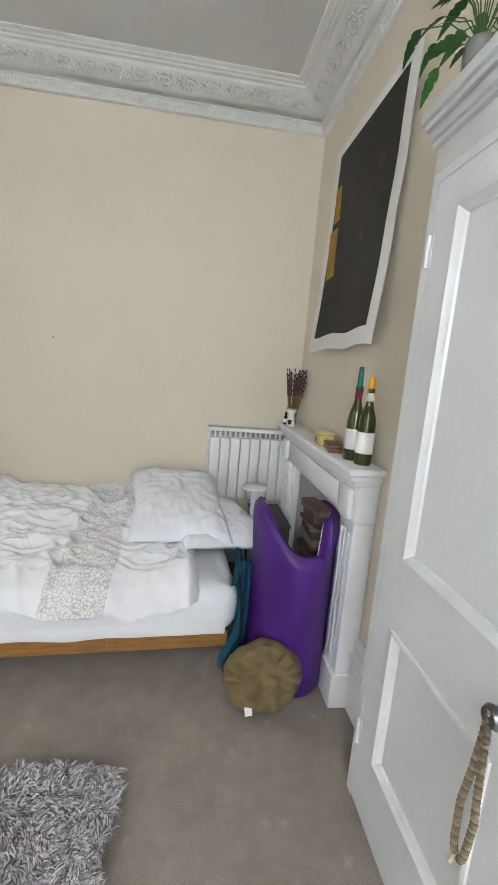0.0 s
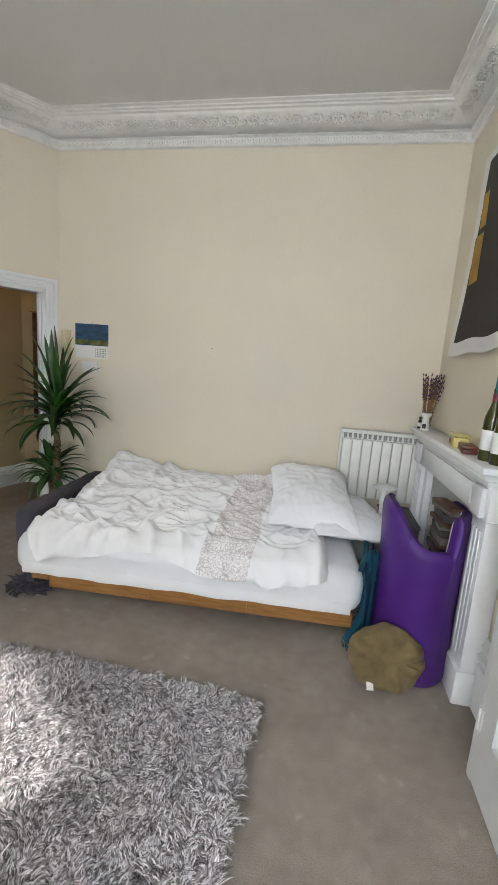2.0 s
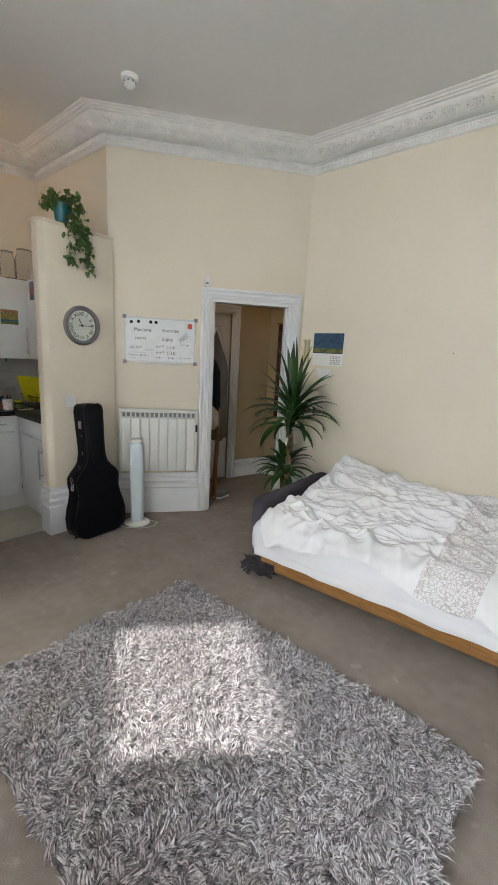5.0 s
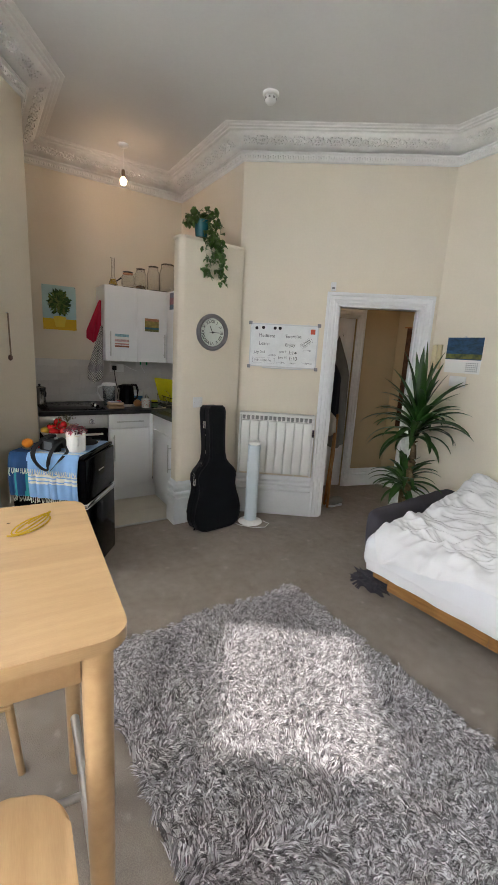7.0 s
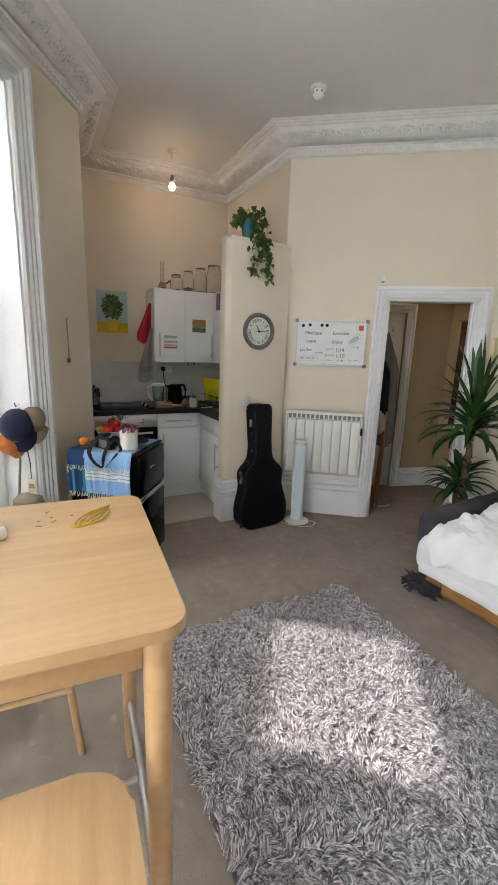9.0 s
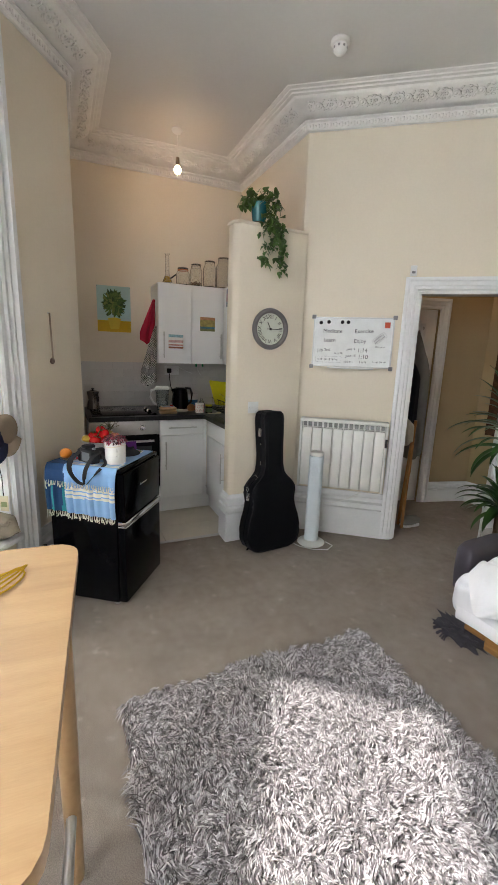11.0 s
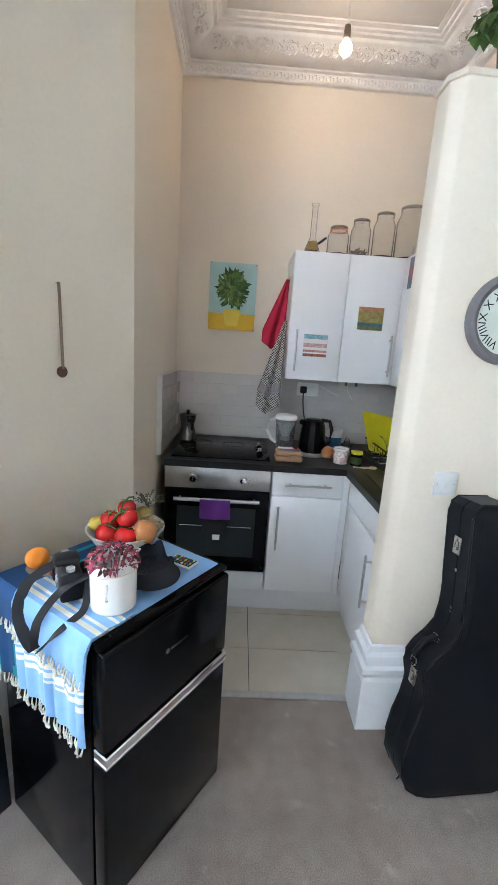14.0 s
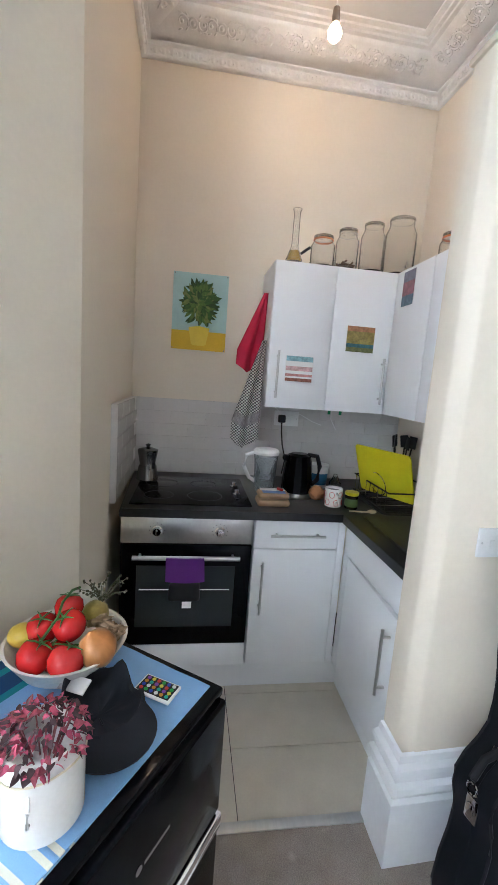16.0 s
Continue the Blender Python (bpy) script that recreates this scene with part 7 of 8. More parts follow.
for k in range(16):
    a, b = rng.uniform(0, 6.28), rng.uniform(0.02, 0.06)
    tip = Vector((math.cos(a) * b - 0.01, math.sin(a) * b, rng.uniform(0.025, 0.06)))
    tube([Vector((0, 0, 0)), tip * 0.5 + Vector((0, 0, 0.008)), tip], 0.0010, 4, bm)
    for q in range(4):
        blob(0.004, 0.003, 0.003, Matrix.Translation(tip * (0.6 + 0.13 * q) + Vector((rng.uniform(-0.006, 0.006), rng.uniform(-0.006, 0.006), 0))), sub=1, bm=bm)
part("sprig", bm, color("dry_herb", (0.11, 0.10, 0.055), 0.9, vary=0.4), hb)

fp = thing("flower_pot", on_fridge(-3.178, 0.466) @ Matrix.Diagonal((0.88, 0.88, 1.10, 1)), "white enamel utensil pot with a pink-leaved plant", "plant pot")
part("pot", lathe([(0.0, 0.001), (0.058, 0.0), (0.066, 0.008), (0.067, 0.115), (0.064, 0.124), (0.060, 0.124), (0.060, 0.09), (0.0, 0.088)], 36), WHITE_CHINA, fp, "white glazed pot")
part("string", tube([(0.0685 * math.cos(a), 0.0685 * math.sin(a), 0.100 + 0.004 * math.sin(a * 2)) for a in (2 * math.pi * k / 24 for k in range(24))], 0.0016, 5, close=True), CREAM, fp, "twine tied round the rim")
part("handle", tube([(0.066, 0.0, 0.085), (0.078, 0.004, 0.075), (0.080, 0.004, 0.055), (0.067, 0.0, 0.045)], 0.0035, 8), WHITE_CHINA, fp)
PK = [leaf_mesh("pink_leaf", 0.026, 0.015, m_, 0.6, 0.3, 0.3, 5) for m_ in (PINK, color("dull_purple_leaf", (0.085, 0.045, 0.05), 0.7, vary=0.4), color("bright_pink_leaf", (0.52, 0.09, 0.16), 0.7, vary=0.4))]
for k in range(300):
    a, r = rng.uniform(0, 6.28), 0.072 * rng.random() ** 0.5
    put_leaf(PK[rng.randrange(3)], fp, pose(r * math.cos(a), r * math.sin(a), 0.112 + 0.050 * (1 - (r / 0.08) ** 2) * rng.uniform(0.4, 1), rng.uniform(-50, 50), rng.uniform(-40, 50), math.degrees(a) + rng.uniform(-60, 60)) @ Matrix.Scale(rng.uniform(0.45, 0.80), 4))
bm = bmesh.new()
for k in range(14):
    a, r = rng.uniform(0, 6.28), 0.055 * rng.random() ** 0.5
    tube([(r * 0.4 * math.cos(a), r * 0.4 * math.sin(a), 0.088), (r * math.cos(a), r * math.sin(a), 0.15)], 0.0015, 5, bm)
part("stem", bm, color("pink_stem", (0.25, 0.08, 0.08), 0.7), fp)

bc = thing("baseball_cap", on_fridge(-3.335, 0.513) @ pose(0, 0, 0.012, 0, 0, 32), "black baseball cap lying upturned on the fridge, its peak forward", "cap")


def upturned_cap(r=0.082):
    """A soft crown lying open side up, its wall slumped and creased, one skin inside the other."""
    bm = bmesh.new()
    rows = []
    seg = 56
    for k, (rad, z) in enumerate(((0.0, 0.004), (0.045, 0.003), (0.070, 0.012), (r, 0.035), (r - 0.002, 0.062), (r - 0.006, 0.063), (r - 0.010, 0.036), (0.060, 0.018), (0.040, 0.010), (0.0, 0.010))):
        ring = []
        for i in range(seg):
            a = 2 * math.pi * i / seg
            fold = noise.noise(Vector((math.cos(a) * 2.6, math.sin(a) * 2.6, 1.7)))
            crease = 1 - 0.16 * (z / 0.06) * abs(math.sin(a * 2.5 + 0.7)) ** 3
            front = 0.5 + 0.5 * math.cos(a)
            zz = z * 0.8 * (1.0 - 0.5 * front) + (0.030 * fold * z / 0.06)
            ring.append(bm.verts.new((rad * crease * math.cos(a), rad * crease * math.sin(a) * 1.04, max(0.002, zz))))
        rows.append(ring)
    for a, b in zip(rows, rows[1:]):
        for i in range(seg):
            bm.faces.new((a[i], a[(i + 1) % seg], b[(i + 1) % seg], b[i]))
    bmesh.ops.remove_doubles(bm, verts=bm.verts, dist=0.0003)
    return bm


def cap_peak(u, v):
    a = radians(-72 + 144 * u)
    e = max(0.06, math.cos(a * 1.18))
    rad = 0.074 + 0.062 * e * v
    return Vector((rad * math.cos(a * (1 - 0.10 * v)), rad * math.sin(a) * (1 - 0.06 * v), 0.030 - 0.016 * v * e - 0.010 * math.sin(a) ** 2 * v))


NAVY_BLACK = color("black_cotton", (0.012, 0.013, 0.019), 0.9, bump=0.3, grain=260)
part("crown", upturned_cap(), NAVY_BLACK, bc)
part("peak", sheet(24, 8, cap_peak, thick=0.004), NAVY_BLACK, bc, "curved black peak")
part("woven_label", boxed(-0.028, -0.0015, 0.0, 0.028, 0.0015, 0.030, 0.0, m=pose(-0.050, -0.038, 0.040, -68, 0, 35)), color("grey_woven_label", (0.45, 0.45, 0.44), 0.8), bc, "pale woven label")
rc = thing("remote_control", on_fridge(-3.415, 0.615) @ pose(0, 0, 0, 0, 0, 60), "small white remote with coloured buttons", "remote control")
part("body", boxed(-0.043, -0.026, 0.0, 0.043, 0.026, 0.007, 0.002), WHITEPL, rc)
part("key_panel", boxed(-0.039, -0.022, 0.0071, 0.039, 0.022, 0.0078), BLACK_MATT, rc, smooth=0)
HUES = ((0.6, 0.02, 0.02), (0.02, 0.35, 0.05), (0.02, 0.06, 0.5), (0.75, 0.75, 0.75), (0.6, 0.25, 0.02), (0.02, 0.4, 0.3), (0.25, 0.05, 0.4), (0.7, 0.6, 0.05))
KEYM = [color("key_rubber", h, 0.5) for h in HUES]
for i in range(6):
    for j in range(4):
        part("key", lathe([(0.0042, 0.0079), (0.0042, 0.0095), (0.0, 0.010)], 10, m=pose(-0.031 + i * 0.0125, -0.0155 + j * 0.0103, 0)), KEYM[(i + 2 * j) % 8], rc)

cm = thing("camera", on_fridge(-3.235, 0.325) @ pose(0, 0, 0, 0, 0, 30), "black digital camera with a wide strap", "camera")
part("body", boxed(-0.065, -0.028, 0.0, 0.065, 0.028, 0.085, 0.010, 3), BLACK_MATT, cm)
part("grip", boxed(-0.075, -0.034, 0.002, -0.045, 0.040, 0.078, 0.012, 3), BLACK_MATT, cm)
part("viewfinder", boxed(-0.026, -0.036, 0.0852, 0.026, 0.030, 0.108, 0.010, 3), BLACK_MATT, cm)
part("lens", lathe([(0.034, 0.0), (0.036, 0.01), (0.036, 0.055), (0.032, 0.062), (0.026, 0.058), (0.0, 0.05)], 28, m=pose(0.005, 0.0285, 0.042, -90)), BLACK_MATT, cm)
part("screen", boxed(-0.03, -0.0298, 0.014, 0.045, -0.0283, 0.066), color("camera_screen", (0.16, 0.17, 0.18), 0.15), cm, smooth=0)
for x in (-0.05, 0.05):
    part("dial", lathe([(0.011, 0.0852), (0.011, 0.094), (0.0, 0.095)], 16, m=pose(x, 0.0, 0)), GREYPL, cm)
STRAP = color("black_webbing", (0.022, 0.022, 0.024), 0.8, bump=0.3)


def ribbon(pts, w, bm=None):
    bm = bm or bmesh.new()
    P = [Vector(p) for p in pts]
    rows = []
    for i, p in enumerate(P):
        d = (P[min(i + 1, len(P) - 1)] - P[max(i - 1, 0)]).normalized()
        s = d.cross(Vector((0.25, 0.1, 1))).normalized() * w / 2
        upv = s.cross(d).normalized() * 0.001
        rows.append([bm.verts.new(p + s + upv), bm.verts.new(p - s + upv), bm.verts.new(p - s - upv), bm.verts.new(p + s - upv)])
    for a, b in zip(rows, rows[1:]):
        for j in range(4):
            bm.faces.new((a[j], a[(j + 1) % 4], b[(j + 1) % 4], b[j]))
    bm.faces.new(rows[0])
    bm.faces.new(rows[-1])
    return bm


F_INV = cm.matrix_world.inverted()


def strap_pts(*pts):
    """Points given on the fridge, with the corners between them rounded off."""
    line = [Vector(p) for p in pts]
    for _ in range(3):
        line = line[:1] + [q for a, b in zip(line, line[1:]) for q in (a.lerp(b, 0.25), a.lerp(b, 0.75))] + line[-1:]
    return [F_INV @ (FM @ p) for p in line]


part("strap", ribbon(strap_pts((0.09, 0.30, FT + 0.07), (0.04, 0.32, FT + 0.05), (0.0, 0.33, FT + 0.025), (-0.035, 0.31, FT - 0.03), (-0.040, 0.26, FT - 0.085), (-0.040, 0.22, FT - 0.095)), 0.03), STRAP, cm, "wide black neck strap")
part("strap", ribbon(strap_pts((0.09, 0.18, FT + 0.07), (0.03, 0.20, FT + 0.055), (-0.03, 0.21, FT + 0.0), (-0.042, 0.215, FT - 0.05), (-0.041, 0.22, FT - 0.095)), 0.022), STRAP, cm)
part("strap", ribbon(strap_pts((0.09, 0.18, FT + 0.06), (0.05, 0.13, FT + 0.012), (0.0, 0.125, FT + 0.006), (-0.038, 0.15, FT - 0.03), (-0.040, 0.20, FT - 0.09)), 0.018), STRAP, cm)
pl_ = thing("saucer", on_fridge(-3.335, 0.225), "small brown rimmed dish with odds and ends", "dish")
part("dish", lathe([(0.0, 0.001), (0.035, 0.0), (0.058, 0.012), (0.060, 0.014), (0.054, 0.013), (0.034, 0.004), (0.0, 0.004)], 32), color("brown_rim_pottery", (0.30, 0.22, 0.15), 0.35), pl_)
orr = thing("clementine", on_fridge(-3.325, 0.200) @ pose(0, 0, 0.042), "bright orange clementine in the dish", "clementine")
part("skin", lathe([(0.034 * math.sin(k * math.pi / 14), -0.030 * math.cos(k * math.pi / 14)) for k in range(15)], 28), ORANGE, orr)
lg = thing("lighter", on_fridge(-3.305, 0.245) @ pose(0, 0, 0.018, 0, 0, 40), "small colourful lighter in the dish", "lighter")
part("body", boxed(-0.032, -0.008, -0.005, 0.02, 0.008, 0.008, 0.003), color("turquoise_plastic", (0.03, 0.30, 0.33), 0.3), lg)
part("hood", boxed(0.0205, -0.008, -0.005, 0.034, 0.008, 0.008, 0.002), color("red_plastic", (0.55, 0.03, 0.03), 0.3), lg)

# ---- worktop things ----
Z0 = WT1 + 0.0005
POTSTEEL = color("dark_steel", (0.22, 0.215, 0.21), 0.22, metal=1.0)
mk = thing("moka_pot", Matrix.Translation((-4.865, 0.44, Z0 + 0.0075)) @ Matrix.Diagonal((1.22, 1.22, 0.96, 1)), "dark steel moka coffee pot with a black handle on the hob", "coffee pot")
part("boiler", lathe([(0.044, 0.0), (0.048, 0.004), (0.040, 0.078), (0.038, 0.082)], 10), POTSTEEL, mk)
part("jug", lathe([(0.036, 0.0822), (0.034, 0.09), (0.046, 0.17), (0.044, 0.172), (0.010, 0.186), (0.0, 0.186)], 10), POTSTEEL, mk)
part("lid_knob", lathe([(0.006, 0.1862), (0.012, 0.20), (0.0, 0.206)], 12), BLACK_MATT, mk)
part("handle", tube([(0.040, 0.012, 0.16), (0.075, 0.03, 0.165), (0.082, 0.032, 0.12), (0.070, 0.03, 0.085)], 0.008, 8), BLACK_MATT, mk)
CLEARP = material("clear_plastic", (0.80, 0.85, 0.88), 0.08, 0.02, 5, 0.0, transmission=0.85)
jg = thing("water_filter_jug", (-4.74, 1.065, Z0), "clear plastic water filter jug with a white lid", "jug")
part("jug", lathe([(0.050, 0.0), (0.054, 0.006), (0.062, 0.17), (0.066, 0.20), (0.062, 0.20), (0.058, 0.17), (0.050, 0.008), (0.0, 0.008)], 28), CLEARP, jg)
part("water", lathe([(0.0, 0.0085), (0.049, 0.0085), (0.054, 0.10), (0.0, 0.10)], 24), material("water", (0.75, 0.82, 0.85), 0.05, 0.02, 4, 0.0, transmission=0.9, ior=1.33), jg)
part("funnel", lathe([(0.020, 0.07), (0.030, 0.12), (0.056, 0.175), (0.060, 0.19), (0.052, 0.18), (0.0, 0.12)], 24), WHITEPL, jg)
part("lid", lathe([(0.067, 0.2005), (0.069, 0.215), (0.060, 0.228), (0.0, 0.234)], 28), WHITEPL, jg, "white plastic lid")
part("handle", tube([(-0.005, -0.060, 0.205), (-0.005, -0.105, 0.19), (-0.005, -0.115, 0.13), (-0.005, -0.085, 0.07), (-0.005, -0.052, 0.05)], 0.010, 10), WHITEPL, jg)
kt = thing("kettle", (-4.67, 1.225, Z0), "black faceted electric kettle on a steel base", "kettle")
part("base", lathe([(0.082, 0.0), (0.084, 0.006), (0.080, 0.024), (0.0, 0.024)], 32), STEEL, kt, "steel base ring")
part("body", lathe([(0.078, 0.0245), (0.080, 0.03), (0.078, 0.10), (0.070, 0.18), (0.060, 0.215), (0.040, 0.225), (0.0, 0.227)], 14), BLACK_GLOSS, kt, smooth=20)
part("spout", boxed(-0.02, -0.085, 0.185, 0.02, -0.05, 0.215, 0.008), BLACK_GLOSS, kt)
part("handle", tube([(0.0, 0.045, 0.218), (0.01, 0.095, 0.215), (0.012, 0.112, 0.16), (0.01, 0.105, 0.09), (0.0, 0.078, 0.06)], 0.012, 10), BLACK_MATT, kt)
eg = thing("egg_box", (-4.50, 1.065, Z0), "brown card egg box with a blue label", "egg box")
CARD = color("brown_card", (0.40, 0.26, 0.15), 0.9, bump=0.3)
part("tray", boxed(-0.052, -0.078, 0.0, 0.052, 0.078, 0.034, 0.014, 2), CARD, eg)
part("lid", boxed(-0.05, -0.075, 0.0345, 0.05, 0.075, 0.066, 0.016, 2), CARD, eg)
part("paper_label", boxed(0.0, -0.055, 0.0665, 0.045, 0.055, 0.0672), color("blue_egg_label", (0.10, 0.18, 0.40), 0.5), eg, smooth=0)
part("window_card", boxed(-0.045, -0.06, 0.0665, -0.002, 0.06, 0.0675), PAPER, eg, smooth=0)
part("red_clip", boxed(0.0, 0.0, 0.0, 0.035, 0.014, 0.012, 0.003, m=pose(-0.015, 0.02, 0.068, 0, 0, 30)), color("red_clip_plastic", (0.6, 0.01, 0.01), 0.3), eg)
oc = thing("onion", (-4.60, 1.315, Z0 + 0.035), "brown paper bag of onions beside the kettle", "onion")
part("skin", blob(0.045, 0.04, 0.036, None, 0.25, 8, 3), color("brown_onion", (0.36, 0.16, 0.06), 0.5), oc)
mg = thing("mug", (-4.50, 1.368, Z0), "white mug with a red ring pattern", "mug")
part("mug", lathe([(0.034, 0.0), (0.040, 0.004), (0.044, 0.088), (0.0445, 0.092), (0.041, 0.092), (0.038, 0.01), (0.0, 0.008)], 30), WHITE_CHINA, mg)
part("tea", lathe([(0.0, 0.078), (0.0405, 0.078), (0.0405, 0.076), (0.0, 0.076)], 24), color("blue_lining", (0.02, 0.03, 0.10), 0.2), mg)
bm = bmesh.new()
for k in range(6):
    for zz in (0.026, 0.064):
        a = radians(60 * k + (30 if zz > 0.05 else 0))
        tube([(0.0435 * math.cos(a + 0.30 * math.cos(q)) * (0.95 + zz * 0.8), 0.0435 * math.sin(a + 0.30 * math.cos(q)) * (0.95 + zz * 0.8), zz + 0.015 * math.sin(q)) for q in (2 * math.pi * j / 10 for j in range(10))], 0.0012, 4, bm, close=True)
part("ring_pattern", bm, color("red_ring_print", (0.55, 0.02, 0.02), 0.3), mg)
part("handle", tube([(0.043, 0.0, 0.075), (0.066, 0.0, 0.07), (0.066, 0.0, 0.035), (0.041, 0.0, 0.025)], 0.005, 8), WHITE_CHINA, mg)
tb = thing("plastic_tub", (-4.86, 1.40, Z0), "white plastic tub with a blue label", "tub")
part("tub", lathe([(0.045, 0.0), (0.048, 0.004), (0.055, 0.12), (0.058, 0.122), (0.058, 0.135), (0.0, 0.136)], 28), WHITEPL, tb)
part("label", lathe([(0.0486, 0.02), (0.0492, 0.021), (0.0535, 0.085), (0.0530, 0.086)], 28), color("blue_tub_label", (0.03, 0.14, 0.28), 0.4), tb)
sb = thing("glass_bottle", (-4.74, 1.46, Z0), "small clear glass bottle", "bottle")
part("glass", lathe([(0.03, 0.0), (0.032, 0.003), (0.032, 0.06), (0.012, 0.085), (0.012, 0.105), (0.009, 0.105), (0.028, 0.058), (0.028, 0.006), (0.0, 0.005)], 20), GLASS, sb)
yj = thing("spice_jar", (-4.475, 1.452, Z0), "black jar with a yellow lid", "jar")
part("jar", lathe([(0.030, 0.0), (0.032, 0.003), (0.032, 0.062), (0.028, 0.066)], 22), color("dark_jar", (0.02, 0.018, 0.014), 0.15), yj)
part("lid", lathe([(0.031, 0.0662), (0.033, 0.068), (0.033, 0.082), (0.0, 0.084)], 22), YELLOW, yj, "yellow screw lid")
part("label", lathe([(0.0323, 0.012), (0.0327, 0.013), (0.0327, 0.05), (0.0323, 0.051)], 22), color("jar_label", (0.06, 0.10, 0.03), 0.5), yj)
sp = thing("wooden_spoon", (-4.40, 1.49, Z0), "small wooden scoop lying by the sink", "spoon")
part("handle", tube([(-0.01, -0.07, 0.006), (0.0, -0.02, 0.007), (0.005, 0.02, 0.008)], 0.004, 8), CREAM, sp)
part("bowl", blob(0.016, 0.022, 0.009, Matrix.Translation((0.007, 0.035, 0.011)), sub=3), CREAM, sp)
dr_ = thing("dish_rack", (-4.56, 1.72, Z0), "black wire dish rack by the sink", "dish rack")
bm = bmesh.new()
for zz in (0.02, 0.11):
    tube([(-0.20, -0.14, zz), (0.20, -0.14, zz), (0.20, 0.14, zz), (-0.20, 0.14, zz)], 0.004, 6, bm, close=True)
part("frame", bm, BLACK_MATT, dr_)
for i in range(9):
    part("wire", tube([(-0.18 + i * 0.045, -0.14, 0.11), (-0.18 + i * 0.045, -0.14, 0.02), (-0.18 + i * 0.045, 0.14, 0.02), (-0.18 + i * 0.045, 0.14, 0.11)], 0.0025, 5), CHROME if i % 3 == 0 else BLACK_MATT, dr_)
part("drip_tray", boxed(-0.21, -0.15, 0.0, 0.21, 0.15, 0.012, 0.004), BLACK_MATT, dr_)
along, upward = Vector((0.84, 0.54, -0.03)).normalized(), Vector((-0.06, -0.50, 0.86))
upward = (upward - along * upward.dot(along)).normalized()
LEANING = Matrix((along, upward.cross(along), upward)).transposed().to_4x4()
cb = thing("chopping_board", Matrix.Translation((-4.53, 1.66, Z0 + 0.05)) @ LEANING, "yellow plastic chopping board standing askew in the dish rack", "chopping board")
part("board", prism(rounded(-0.15, 0.0, 0.15, 0.27, 0.016), -0.003, 0.003, m=pose(0, 0, 0, 90), bevel=0.001), YELLOW, cb)
sv = thing("sieve", Matrix.Translation((-4.56, 1.62, Z0 + 0.06)) @ pose(0, 0, 0, 20, 20, 20), "steel sieve leaning in the rack", "sieve")
part("rim", tube([(0.06 * math.cos(2 * math.pi * k / 20), 0.0, 0.06 + 0.06 * math.sin(2 * math.pi * k / 20)) for k in range(20)], 0.003, 6, close=True), CHROME, sv)
part("handle", tube([(0.0, 0, 0.0), (0.02, -0.01, -0.04)], 0.004, 6), CHROME, sv)
sp_ = thing("saucepan", (-4.36, 1.84, Z0 + 0.013) , "upturned steel saucepan drying by the sink", "saucepan")
part("pan", lathe([(0.088, 0.0), (0.090, 0.003), (0.086, 0.12), (0.078, 0.132), (0.0, 0.132), (0.0, 0.128), (0.076, 0.128), (0.084, 0.0)], 32), STEEL, sp_)
part("handle", tube([(0.08, -0.05, 0.02), (0.17, -0.10, 0.03)], 0.008, 8), BLACK_MATT, sp_)
kb = thing("utensil_pot", (-4.80, 1.86, Z0), "pot of black kitchen utensils", "utensil pot")
part("pot", lathe([(0.045, 0.0), (0.05, 0.004), (0.05, 0.15), (0.046, 0.15), (0.044, 0.01), (0.0, 0.01)], 24), color("terracotta_pot", (0.28, 0.12, 0.06), 0.6), kb)
for k in range(5):
    a = 1.2 * k
    tip = Vector((0.05 * math.cos(a), 0.05 * math.sin(a), 0.26))
    u_ = part("utensil", tube([Vector((0.02 * math.cos(a), 0.02 * math.sin(a), 0.02)), tip], 0.005, 6), BLACK_MATT, kb)
    part("head", boxed(-0.022, -0.003, 0.0, 0.022, 0.003, 0.07, 0.002, m=Matrix.Translation(tip) @ pose(0, 0, 0, 0, 12 * math.cos(a), 40 * k)), BLACK_MATT, kb)

